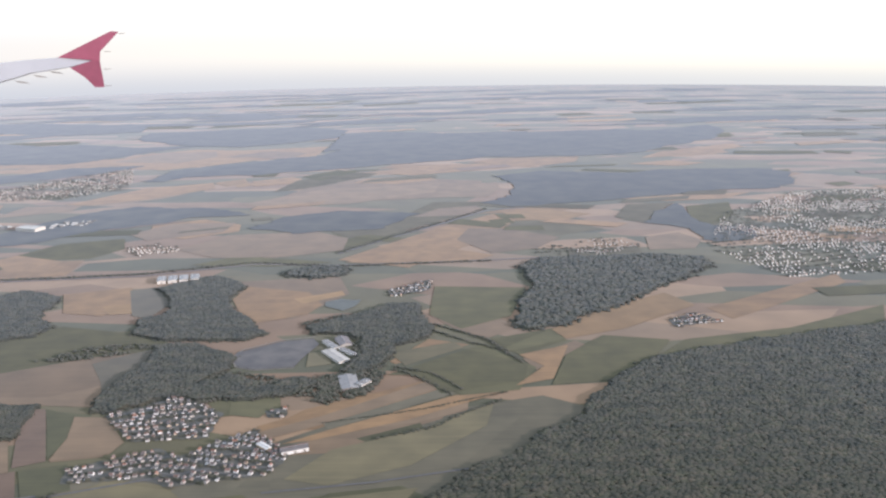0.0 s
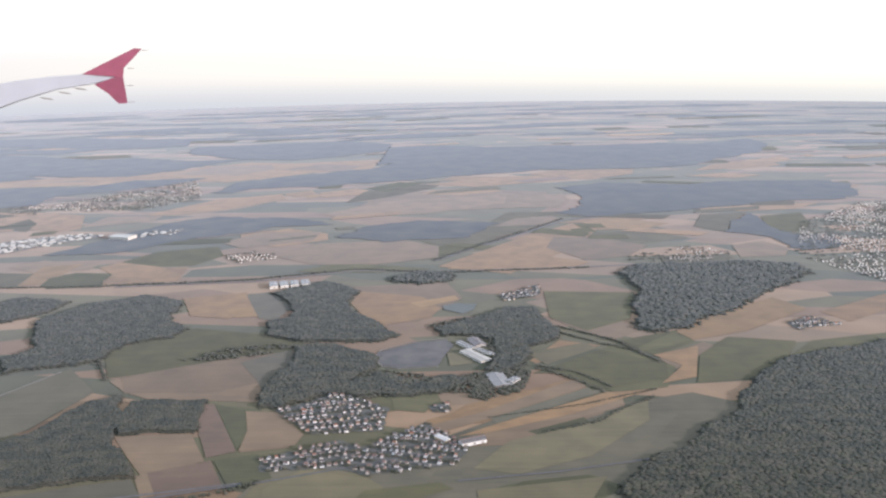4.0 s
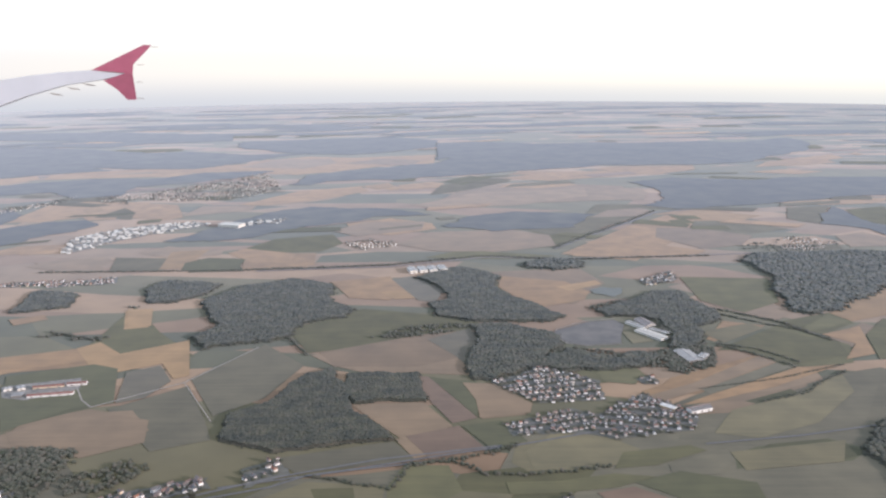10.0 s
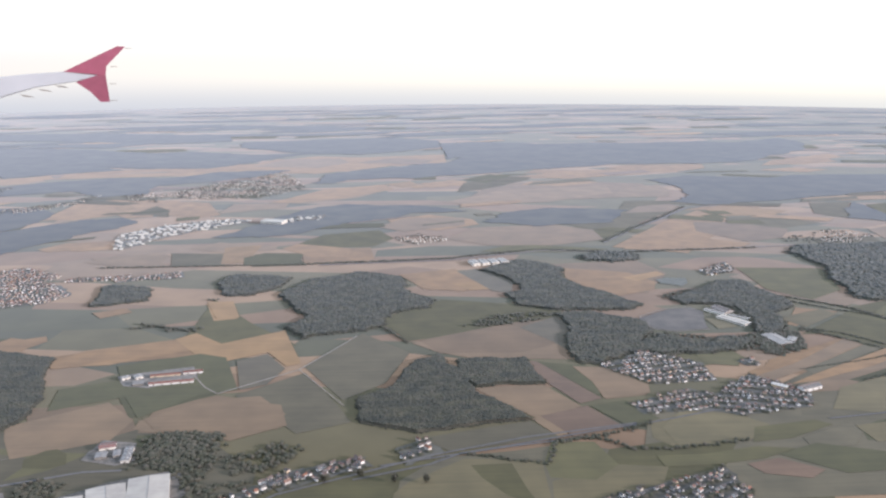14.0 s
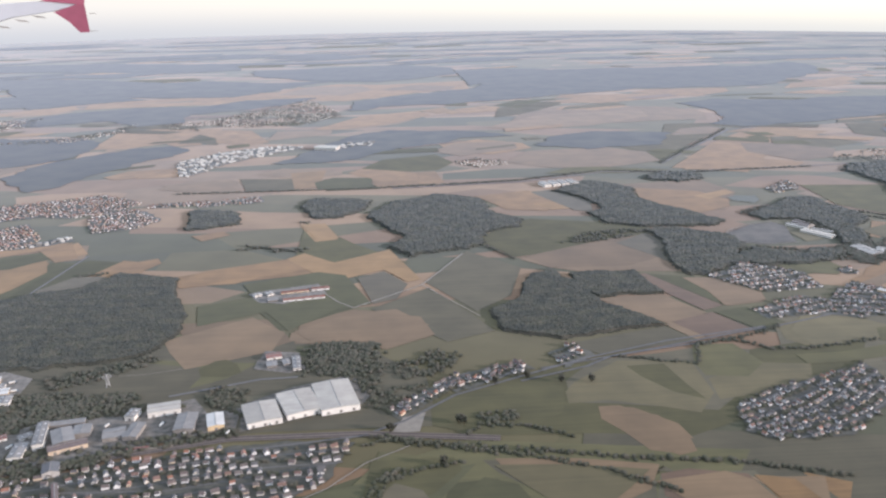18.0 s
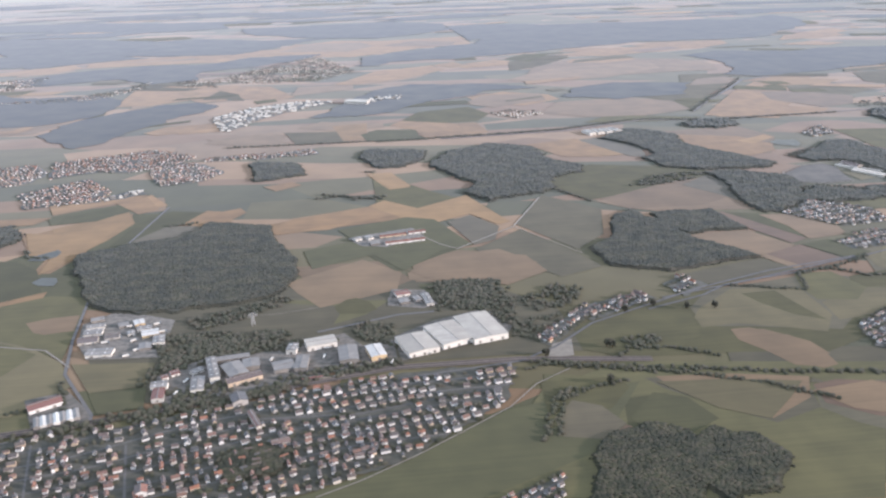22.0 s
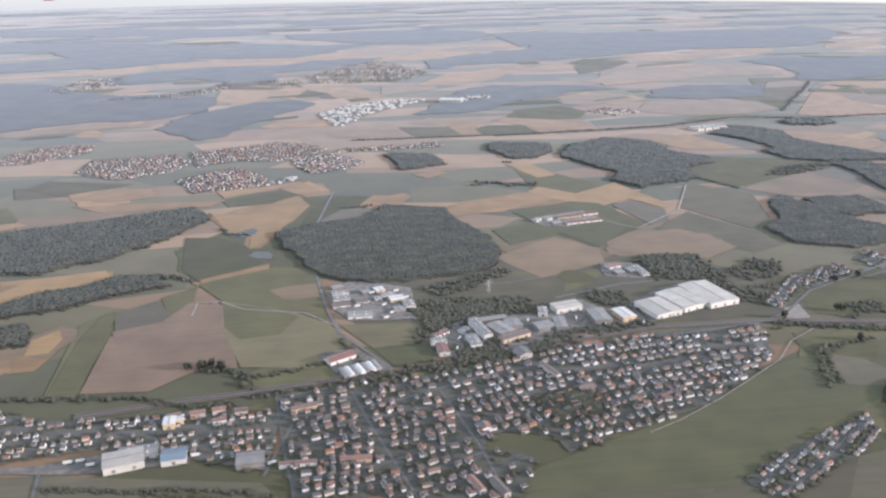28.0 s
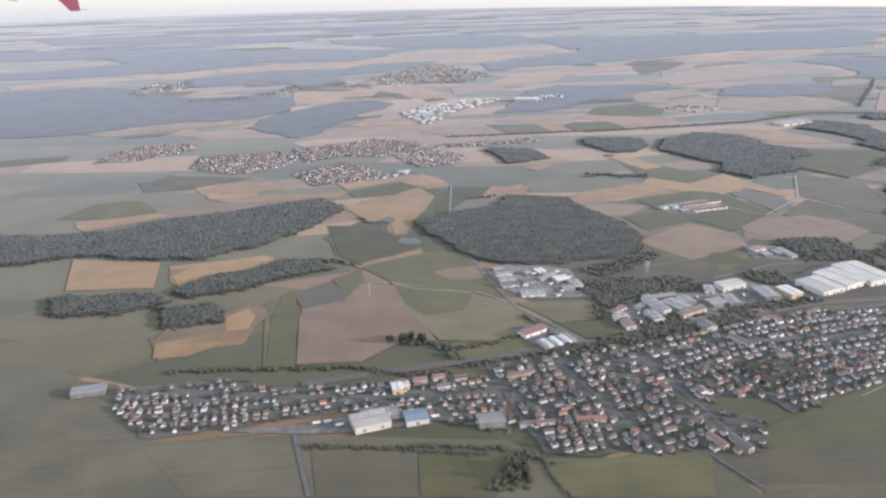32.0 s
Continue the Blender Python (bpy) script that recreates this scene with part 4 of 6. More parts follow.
pond('pond', [(-34, 217.5), (-30, 220), (-27, 219), (-24, 219), (-25.2, 213.4), (-28.2, 209.8), (-30.6, 211.7), (-33.5, 213.6)])
pond('pond', [(-241.3, 145.0), (-240.8, 147.6), (-236.7, 151.1), (-235.5, 149.3), (-235.7, 146.6), (-238.0, 144.4)])
pond('pond', [(-236.2, 131.9), (-235.1, 134.4), (-232.0, 133.8), (-231.0, 131.6), (-231.3, 129.4), (-234.3, 130.0)])
pond('basin', [(-49.3, 174.8), (-49.6, 180), (-40.2, 187), (-32.9, 188.6), (-30.9, 184.7), (-33.6, 175.8), (-34.6, 170.8), (-43.3, 169.6), (-47.5, 171.4)])


def yard(kind, poly):
    mat = M_CONCRETE if kind == "yard" else M_GRAVEL
    return tagged(sheet("yard", poly, mat, 0.094), "pale concrete yard around industrial halls" if kind == "yard" else "pale gravel lot with heaped material", "yard", kind="structure")


yard('yard', [(-165.3, 112.2), (-164.6, 116.4), (-158.2, 115), (-156.7, 107.8), (-160.4, 107.1), (-164.1, 108.6)])
yard('yard', [(-220.2, 109.8), (-214.8, 114.9), (-204, 109), (-204, 94.8), (-215.8, 95.8), (-218.9, 101.8)])
yard('yard', [(-203.3, 88.1), (-195, 94.4), (-185.4, 93.9), (-173.9, 98.8), (-170.8, 93.6), (-165.5, 95), (-165.5, 88.3), (-175.6, 85.5), (-186.5, 81.9), (-200.5, 78.8)])
yard('yard', [(-165.5, 96), (-158.3, 101.1), (-150.5, 104), (-147.9, 104.6), (-144.8, 96.8), (-146.1, 94.1), (-156.7, 90.1), (-164.8, 87.2)])
yard('yard', [(-264.8, 59), (-255.3, 58.9), (-247.9, 60.5), (-241.7, 61.5), (-237.1, 60.8), (-237.2, 56.4), (-242.1, 56.5), (-248, 56), (-254.5, 56.7)])
yard('yard', [(-231.2, 58.6), (-227, 58.5), (-227.6, 53.8), (-231.6, 54.4)])
yard('lot', [(-139.6, 89.1), (-135.9, 90.5), (-137.1, 84.7), (-141.4, 84.7)])
yard('yard', [(-172.4, 146.9), (-167.5, 149), (-157.3, 151.9), (-155, 145.9), (-164, 140.1), (-169.4, 141.5)])
yard('yard', [(-165.5, 112.5), (-158.3, 114.4), (-156.4, 108.3), (-159.1, 106.6), (-165.7, 108.8)])
yard('yard', [(-221.6, 84), (-215.8, 85.7), (-210.4, 78.4), (-210.6, 75.9), (-217.8, 75.3)])

rng = np.random.default_rng(5)


def crowns(pts, radius, mat, name, label, foot=0.2, dome=1.0):
    """Many small uneven tree crowns in one mesh."""
    pts = np.array(pts)
    n = len(pts)
    ico_v, ico_f = [], []
    for k in range(5):
        ico_v.append((math.cos(k * 1.2566), math.sin(k * 1.2566), 0.0))
    for k in range(5):
        ico_v.append((0.75 * math.cos(k * 1.2566 + 0.63), 0.75 * math.sin(k * 1.2566 + 0.63), 0.7))
    ico_v.append((0, 0, 1.05))
    for k in range(5):
        j = (k + 1) % 5
        ico_f += [(k, j, 5 + k), (j, 5 + j, 5 + k), (5 + k, 5 + j, 10)]
    ico = np.array(ico_v)
    r = radius * rng.uniform(0.8, 1.25, (n, 1, 1))
    v = ico[None] * r * rng.uniform(0.8, 1.2, (n, 11, 1))
    ang = rng.uniform(0, 6.28, n)
    c, s = np.cos(ang)[:, None], np.sin(ang)[:, None]
    x, y = v[..., 0] * c - v[..., 1] * s, v[..., 0] * s + v[..., 1] * c
    z = np.minimum(v[..., 2], 1.0) * dome * rng.uniform(0.35, 0.6, (n, 1))
    h = pts[:, 2][:, None]
    base = -((pts[:, 0] - CX) ** 2 + (pts[:, 1] - CY) ** 2) / (2 * RADIUS)
    low = (ico[:, 2] == 0)[None]
    z = np.where(low, foot * h, z + (0.35 + 0.5 * foot) * h)
    vv = np.stack([x + pts[:, 0:1], y + pts[:, 1:2], z + base[:, None]], -1).reshape(-1, 3)
    f = (np.array(ico_f)[None] + 11 * np.arange(n)[:, None, None]).reshape(-1, 3)
    d = bpy.data.meshes.new(name)
    d.from_pydata(vv.tolist(), [], f.tolist())
    d.shade_smooth()
    d.materials.append(mat)
    return tagged(new(name, d), label, "woodland", kind="stuff")


def smooth_outline(poly, reach):
    """The outline of a wood, bent in and out between its corners, coarsely and finely."""
    out = []
    n = len(poly)
    for i in range(n):
        (xa, ya), (xb, yb) = poly[i], poly[(i + 1) % n]
        l = math.hypot(xb - xa, yb - ya)
        k = max(1, int(l / (reach * 1.1)))
        for j in range(k):
            u = j / k
            x, y = xa + (xb - xa) * u, ya + (yb - ya) * u
            w = reach * (rng.uniform(-0.35, 0.35) + 1.1 * noise.noise(Vector((x / reach * 0.16, y / reach * 0.16, 5))) * min(1.0, k / 3))
            out.append((x - (yb - ya) / l * w, y + (xb - xa) / l * w))
    return out


def canopy_slab(poly, height, name, label, slope=5.0, mat=None):
    """A far wood: its closed canopy with a steep edge."""
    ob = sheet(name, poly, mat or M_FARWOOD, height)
    bm = bmesh.new()
    bm.from_mesh(ob.data)
    rim = [e for e in bm.edges if e.is_boundary]
    mid = Vector((sum(p[0] for p in poly) / len(poly), sum(p[1] for p in poly) / len(poly)))
    for v in bm.verts:
        v.co.z += noise.noise(v.co * 0.06) * 0.15 * height
    made = bmesh.ops.extrude_edge_only(bm, edges=rim)["geom"]
    for v in made:
        if isinstance(v, bmesh.types.BMVert):
            out = Vector((v.co.x - mid.x, v.co.y - mid.y, 0)).normalized() * height * slope
            v.co += out
            v.co.z = gz(v.co.x, v.co.y) - 0.2
    bm.to_mesh(ob.data)
    bm.free()
    return tagged(ob, label, "woodland", kind="stuff")


def wood(kind, poly):
    xs, ys = [p[0] for p in poly], [p[1] for p in poly]
    area = (max(xs) - min(xs)) * (max(ys) - min(ys))
    if kind == "scrub":
        pts = []
        for _ in range(int(area * 2.1)):
            x, y = rng.uniform(min(xs), max(xs)), rng.uniform(min(ys), max(ys))
            if inside(x, y, poly) and noise.noise(Vector((x * 0.25, y * 0.25, 7))) > rng.uniform(-0.6, 0.15):
                pts.append((x, y, rng.uniform(0.25, 0.95)))
        if pts:
            crowns(pts, 0.42, M_SCRUB, "scrub", "loose scrub and young trees on rough ground", 0.1)
        return
    far = math.hypot(sum(xs) / len(xs) - CX, sum(ys) / len(ys) - CY)
    if far > 330:
        LAYER[0] += 0.00022
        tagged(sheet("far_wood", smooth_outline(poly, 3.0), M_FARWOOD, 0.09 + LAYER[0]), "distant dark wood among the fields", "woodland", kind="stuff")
        return
    poly = smooth_outline(poly, 2.0)
    canopy_slab(poly, 0.42, "wood_floor", "dense understorey of a broadleaf wood", 1.5, M_WOOD)
    step = 0.36 if far < 190 else 0.55 if far < 260 else 0.95 if far < 330 else 2.0
    while area / step ** 2 > 60000:
        step *= 1.1
    pts = []
    nx, ny = int((max(xs) - min(xs)) / step), int((max(ys) - min(ys)) / step)
    for i in range(nx + 1):
        for j in range(ny + 1):
            x, y = min(xs) + (i + rng.uniform(-0.3, 1.0)) * step, min(ys) + (j + rng.uniform(-0.3, 1.0)) * step
            if inside(x, y, poly):
                h = 0.74 + 0.2 * noise.noise(Vector((x * 0.12, y * 0.12, 0))) + rng.uniform(-0.04, 0.05)
                pts.append((x, y, h))
    if pts:
        crowns(pts, step * 0.95, M_WOOD, "wood", "dense dark green broadleaf wood", 0.7, 0.48)
    # bushes and low branches along the wood's edge
    rim = []
    for (xa, ya), (xb, yb) in zip(poly, poly[1:] + poly[:1]):
        l = math.hypot(xb - xa, yb - ya)
        for i in range(int(l / (step * 0.42)) + 1):
            u = rng.uniform(0, 1)
            rim.append((xa + (xb - xa) * u + rng.normal(0, step * 0.8), ya + (yb - ya) * u + rng.normal(0, step * 0.8), rng.uniform(0.1, 0.4)))
    crowns(rim, step * 0.62, M_WOOD, "wood_edge", "uneven bushy edge of a broadleaf wood", 0.05)


def tree_row(size, pts):
    """A line of trees or a hedge."""
    out = []
    for (xa, ya), (xb, yb) in zip(pts, pts[1:]):
        l = math.hypot(xb - xa, yb - ya)
        n = max(1, int(l / (size * 0.5)))
        for i in range(n):
            if rng.uniform() < 0.12:
                continue
            u = (i + rng.uniform(0, 1)) / n
            out.append((xa + (xb - xa) * u + rng.normal(0, size * 0.35), ya + (yb - ya) * u + rng.normal(0, size * 0.35), size * rng.uniform(0.35, 1.1)))
    if out:
        crowns(out, size * 0.46, M_SCRUB, "tree_row", "uneven row of dark green trees and bushes", 0.05)


wood('scrub', [(-38.6, 198.8), (-28.9, 206.4), (-23.4, 203.5), (-20.4, 181.8), (-13.8, 173.5), (-15, 162.1), (-24.3, 155.4), (-30.6, 162.3), (-21, 167.9), (-23.3, 188.9)])
wood('scrub', [(-55.1, 171.9), (-30.6, 162.3), (-26.8, 153.8), (-41.1, 157.3), (-51.6, 160.6)])
wood('scrub', [(-204.7, 98.7), (-203.8, 101.8), (-197.9, 102), (-194.8, 97.1), (-196.1, 91.2), (-200.5, 89.9), (-203.3, 91.3)])
wood('scrub', [(-216.7, 74.9), (-197.5, 78.9), (-185.9, 81.8), (-179, 83.7), (-179, 81.4), (-185.9, 78.7), (-197.2, 75.3), (-215.2, 71.8)])
wood('scrub', [(-206.8, 102.5), (-198.2, 103), (-184.4, 101.7), (-180, 97.5), (-181.9, 93.9), (-189.5, 93.3), (-195.9, 93.4), (-202.1, 89.1)])
wood('scrub', [(-156.2, 118.5), (-148.2, 119), (-141.6, 113), (-143.5, 96.4), (-146.2, 98.4), (-148.5, 104.6), (-156.5, 105)])
wood('scrub', [(-184.4, 85.4), (-170.1, 88.3), (-164.8, 88.4), (-164.7, 86), (-178.1, 82.8), (-183.9, 82.9)])
wood('scrub', [(-172.8, 100.4), (-169.1, 103.1), (-165.1, 101.3), (-165.5, 97.1), (-170.4, 94)])
wood('scrub', [(-203.8, 83.6), (-191, 84.8), (-184.1, 83.7), (-183.7, 81.2), (-197.6, 78.8)])
wood('scrub', [(-202.1, 108.6), (-195.8, 110.9), (-184.5, 116.3), (-183.1, 113.6), (-193.8, 106.1), (-199.9, 103.9)])
wood('scrub', [(-22.7, 168.1), (-13, 166.5), (-17.2, 154.5), (-28.3, 151.3)])
wood('scrub', [(-56.6, 161.6), (-30.7, 164.1), (-21.2, 168), (-24.6, 159.3), (-50.7, 152.1)])
wood('scrub', [(-27.5, 153.6), (-17.7, 162), (-13.6, 164.8), (-15.5, 158.5), (-22.8, 152.6)])
wood('forest', [(-2.9, 87.6), (-3.3, 116), (5.3, 125.9), (21.7, 139), (30.8, 153.6), (39.4, 166.6), (45.5, 171.2), (60, 178), (111, 195), (151, 205), (175, 197), (84.1, 86)])
wood('wood', [(-191, 64.5), (-185, 66.5), (-181.5, 64.8), (-183, 60), (-189, 59)])
wood('wood', [(-75, 318), (-68, 334), (-46, 344), (-11, 337), (-22, 314), (-37, 305), (-58, 302)])
wood('wood', [(-117.5, 121.3), (-119.6, 131.6), (-113.2, 137), (-109, 149.3), (-102.9, 156), (-97, 136.4), (-87.8, 122.7), (-87, 120.2), (-98.6, 118.3), (-107.8, 116.8)])
wood('wood', [(-99, 152.4), (-83.8, 152.5), (-81.6, 138.8), (-95.8, 136.9)])
wood('wood', [(-147.9, 208.1), (-139.5, 223.1), (-124.8, 232.6), (-111.9, 225.1), (-111.2, 206.5), (-103, 200.5), (-104.5, 192.6), (-115, 188), (-117.2, 176.5), (-135.8, 168.8), (-140, 177.4), (-135.7, 186.5)])
wood('wood', [(-167.5, 221.1), (-163.8, 230.9), (-145.3, 226.6), (-148.8, 217.1), (-155.3, 208.4), (-163.5, 208.8)])
wood('forest', [(-222.4, 121), (-228, 135.6), (-231, 145.7), (-222.1, 150.5), (-208.6, 154.9), (-205.2, 163.9), (-191.6, 158.1), (-184.9, 140), (-182.3, 124.4), (-186.6, 118.4), (-195.4, 113.5), (-213.2, 113.4), (-218.6, 115.8)])
wood('forest', [(-344, 152), (-326, 152), (-312.7, 149.7), (-300.8, 151.7), (-276.2, 160.7), (-252.9, 170.7), (-247.9, 160.2), (-254, 149.4), (-268.2, 133.5), (-276.9, 127.8), (-302, 133.1), (-318.5, 132), (-335, 132)])
wood('wood', [(-280.4, 109.7), (-276.1, 114.7), (-260.4, 123.1), (-252.4, 123.4), (-250.1, 116.9), (-257.7, 114.5), (-270.1, 109.3), (-276.8, 106.3)])
wood('wood', [(-281.2, 103.1), (-271.3, 102.7), (-269.3, 94.9), (-278.5, 94.1)])
wood('wood', [(-301.9, 110.7), (-282.6, 110.1), (-279.4, 104.1), (-288.7, 101.9), (-298.4, 102.3)])
wood('wood', [(-200.6, 220.9), (-186.3, 217.9), (-184, 204.8), (-197.5, 199.8)])
wood('scrub', [(-203.6, 93.3), (-201.9, 101.5), (-182.3, 100.6), (-182.4, 95.1), (-193.7, 95.9), (-200.8, 92.9)])
wood('scrub', [(-158, 115.8), (-151.8, 119.2), (-144.3, 116.5), (-145.9, 109.6), (-154.6, 109.7)])
wood('scrub', [(-144.7, 98.8), (-135.6, 99.9), (-139.5, 93), (-145.8, 92.7)])
wood('scrub', [(-157.7, 109.7), (-151.3, 116.9), (-143.6, 118.7), (-141, 109.1), (-148.9, 102.1), (-150.8, 106.5)])
wood('scrub', [(-141.4, 107.5), (-132.2, 114.5), (-127.6, 110.8), (-132.3, 103.4), (-139.2, 102)])
wood('wood', [(-145.9, 47.7), (-142.3, 57.4), (-138.4, 62.3), (-132.3, 63.6), (-129.2, 61.3), (-126.8, 57.6), (-129.2, 50.7), (-134.1, 46)])
wood('wood', [(-130.9, 50.9), (-128.6, 57.9), (-124.4, 61.3), (-119.7, 59.2), (-117.6, 54.9), (-122.2, 48.5), (-128.4, 46.2)])
wood('far', [(-158, 432), (-159, 470), (-134, 494), (-106, 513), (-80, 530), (-48, 566), (-9, 587), (45, 605), (67, 645), (111, 654), (177, 668), (227, 707), (229, 667), (197, 597), (156, 558), (127, 524), (88, 510), (18, 509), (-20, 493), (-60, 479), (-81, 470), (-98, 461), (-124, 453), (-142, 445), (-150, 432)])
wood('far', [(16, 358), (31, 378), (34, 409), (25, 434), (54, 449), (97, 441), (124, 450), (171, 450), (186, 435), (176, 404), (162, 388), (122, 381), (86, 366), (40, 350), (28, 347)])
wood('far', [(-77, 313), (-70, 323), (-58, 329), (-55, 338), (-37, 343), (-19, 339), (-9, 335), (-20, 324), (-23, 308), (-44, 304), (-60, 304), (-71, 310)])
wood('far', [(-169, 295), (-170, 318), (-161, 330), (-148, 340), (-132, 353), (-114, 358), (-95, 351), (-82, 339), (-107, 334), (-123, 321), (-136, 314), (-144, 303), (-155, 292), (-165, 289)])
wood('far', [(-433, 632), (-384, 643), (-320, 616), (-223, 592), (-178, 600), (-198, 571), (-215, 537), (-238, 509), (-271, 512), (-308, 522), (-323, 489), (-349, 472)])
wood('far', [(-550, 856), (-428, 851), (-282, 785), (-266, 718), (-320, 698), (-441, 747), (-500, 759)])
wood('far', [(-252, 705), (-125, 737), (-82, 697), (-82, 635), (-142, 584), (-195, 602), (-245, 652)])
wood('far', [(-82, 670), (-50, 683), (0, 658), (73, 670), (59, 626), (-4, 621), (-34, 588), (-68, 560), (-82, 547)])
wood('far', [(78, 313), (88, 334), (102, 352), (101, 337), (99, 322), (103, 306), (116, 301), (117, 287), (98, 279), (92, 284), (93, 302), (86, 309)])
wood('far', [(-50, 250), (-42, 255), (-32, 252), (-33, 244), (-41, 241), (-49, 244)])
wood('far', [(-67, 590), (-40, 614), (6, 602), (8, 586), (-36, 565)])
wood('far', [(-401, 417), (-380, 421), (-360, 412), (-336, 380), (-315, 366), (-281, 364), (-269, 349), (-265, 327), (-271, 313), (-279, 302), (-289, 297), (-308, 296), (-326, 290), (-342, 282), (-352, 278), (-376, 278), (-432, 412)])
wood('far', [(-282, 278), (-276, 301), (-264, 316), (-251, 332), (-234, 335), (-224, 323), (-226, 309), (-238, 300), (-247, 282), (-256, 262), (-263, 253), (-272, 265)])
wood('far', [(-344, 426), (-316, 454), (-286, 468), (-246, 465), (-226, 491), (-183, 495), (-192, 470), (-220, 447), (-246, 432), (-245, 402), (-265, 394), (-287, 416), (-316, 401), (-331, 405)])
wood('far', [(-467, 511), (-435, 514), (-407, 532), (-376, 552), (-326, 534), (-290, 507), (-328, 488), (-360, 482), (-401, 470), (-419, 470), (-449, 467)])
wood('far', [(-374, 592), (-338, 613), (-275, 620), (-228, 596), (-217, 557), (-263, 544), (-309, 549), (-347, 552)])
wood('far', [(-538, 685), (-498, 692), (-404, 670), (-301, 617), (-387, 596), (-463, 594), (-503, 599)])
wood('far', [(-162, 434), (-134, 483), (-88, 518), (-56, 589), (-10, 636), (48, 656), (144, 674), (198, 630), (163, 574), (51, 519), (-29, 483), (-65, 465), (-105, 451), (-140, 447)])
wood('far', [(-169, 322), (-159, 347), (-139, 363), (-108, 353), (-107, 337), (-125, 323), (-146, 311), (-166, 288), (-184, 289)])
wood('wood', [(-87.1, 232.5), (-79, 238.8), (-74.2, 244.2), (-66.7, 241.8), (-59.9, 233), (-62.7, 222.6), (-59.6, 211.2), (-53, 203.2), (-48.3, 195.8), (-45.3, 192.5), (-49.7, 188.9), (-56.9, 186.9), (-64.2, 188.3), (-71.6, 189.4), (-78.1, 194), (-81.1, 203.8), (-78.3, 206.3), (-75.3, 214.3), (-78, 222.9)])
wood('wood', [(-73, 157.2), (-71.5, 165.6), (-69.1, 172.9), (-69.2, 180.8), (-71.1, 185), (-62.6, 185.7), (-53.8, 180.5), (-49.5, 176.4), (-48.1, 168.8), (-52, 165.3), (-54.5, 161.9), (-53.6, 155.3), (-57.9, 156), (-62.6, 152.3), (-67.1, 149.4), (-70.7, 149.4)])
wood('wood', [(-53.8, 161.2), (-48.1, 167.4), (-44.2, 164.5), (-38, 160.3), (-31.4, 164.3), (-27.9, 160.9), (-32, 156), (-40.7, 154.5), (-48, 154), (-52.9, 154.7)])
wood('wood', [(-36.2, 197), (-28.1, 204.2), (-21.3, 209.3), (-15.9, 214.6), (-9.4, 214.5), (-6, 206.4), (-4, 196.4), (-7.2, 187.3), (-12.9, 183.1), (-12.2, 179), (-15.1, 169.5), (-21.1, 164.2), (-23.9, 167.8), (-21.3, 178), (-20.8, 187.6), (-24.7, 192.1), (-33.6, 191.3)])
wood('wood', [(23.9, 250.2), (34.2, 260.6), (48.3, 262.7), (68.1, 263.9), (85.4, 259.6), (84.1, 249), (62.3, 227.8), (47.5, 211.8), (36.4, 203.1), (27.9, 195.9), (19.3, 192.3), (16.8, 196.1), (19.5, 211.2), (25.2, 228.5)])
wood('wood', [(-116.5, 221.1), (-111.8, 225.7), (-109.9, 215.2), (-114.3, 213.1)])
wood('scrub', [(-24.4, 163.2), (-19.7, 164.9), (-15.5, 158.1), (-18.8, 154.3), (-25.3, 150.4), (-28.5, 154.4)])
wood('scrub', [(-96.2, 175.7), (-86.8, 184.4), (-77.1, 186.8), (-69.7, 185), (-77.5, 179.3), (-86.7, 176.3)])
wood('scrub', [(-231.9, 42.6), (-229.5, 44.4), (-226.8, 42.7), (-228.3, 40.7), (-230.9, 40.8)])
wood('wood', [(-228.8, 140), (-226.2, 145.7), (-222.2, 145.9), (-221.5, 139.5), (-223.7, 134.8), (-228.2, 134.4)])
wood('scrub', [(-205.9, 89), (-198.7, 99.9), (-187.9, 99.5), (-188.6, 92.5), (-199.8, 90.5), (-205.5, 85.3)])
wood('scrub', [(-128.5, 88), (-126.4, 86), (-121.5, 86.9), (-121.7, 90), (-126.6, 90.3)])
tree_row(1.0, [(-208.7, 77.4), (-199.2, 78.8), (-191, 79.5), (-185.9, 81.3), (-179, 83.7)])
tree_row(0.9, [(-142.7, 83.1), (-134.9, 81.1), (-129.3, 78.8), (-121, 76.5), (-112.1, 72.5), (-102.7, 65.9)])
tree_row(0.9, [(-144.7, 84.1), (-133.7, 80.8), (-122.1, 78.3), (-106.1, 74.5), (-93.9, 72.7), (-78.3, 67.5)])
tree_row(0.9, [(-214.9, 74.8), (-208, 75.9), (-200.8, 77.5), (-193.3, 79.6)])
tree_row(0.9, [(-231.2, 71.9), (-223.2, 73.1), (-214.9, 74.3)])
tree_row(1.0, [(-239.7, 81.8), (-232.7, 79.7), (-231, 74.3)])
tree_row(0.8, [(-99.8, 107.5), (-94.1, 105.7), (-86.7, 103.2), (-83.4, 111.1), (-76.7, 112.6), (-72.5, 110.7), (-71.2, 107.6), (-63.8, 107.7), (-57.7, 108.6), (-49.2, 110.4)])
tree_row(0.8, [(-83.9, 111.1), (-72.4, 114), (-64.2, 118.3)])
tree_row(0.9, [(-274.5, 77.1), (-264.5, 76.4), (-256, 75), (-247.6, 74.5), (-239.4, 70.5), (-232.7, 70.3)])
tree_row(0.8, [(-238.3, 82.9), (-231.7, 77.7), (-226.1, 78.8), (-218.1, 81.7)])
tree_row(0.7, [(-253.7, 53.9), (-245.9, 52), (-236.8, 51.2), (-228.5, 49.3)])
tree_row(0.9, [(-232.2, 41.1), (-227.9, 48.6), (-223.7, 45.5)])
tree_row(0.9, [(-257.3, 117.8), (-250.7, 122.6), (-244.7, 118.6)])
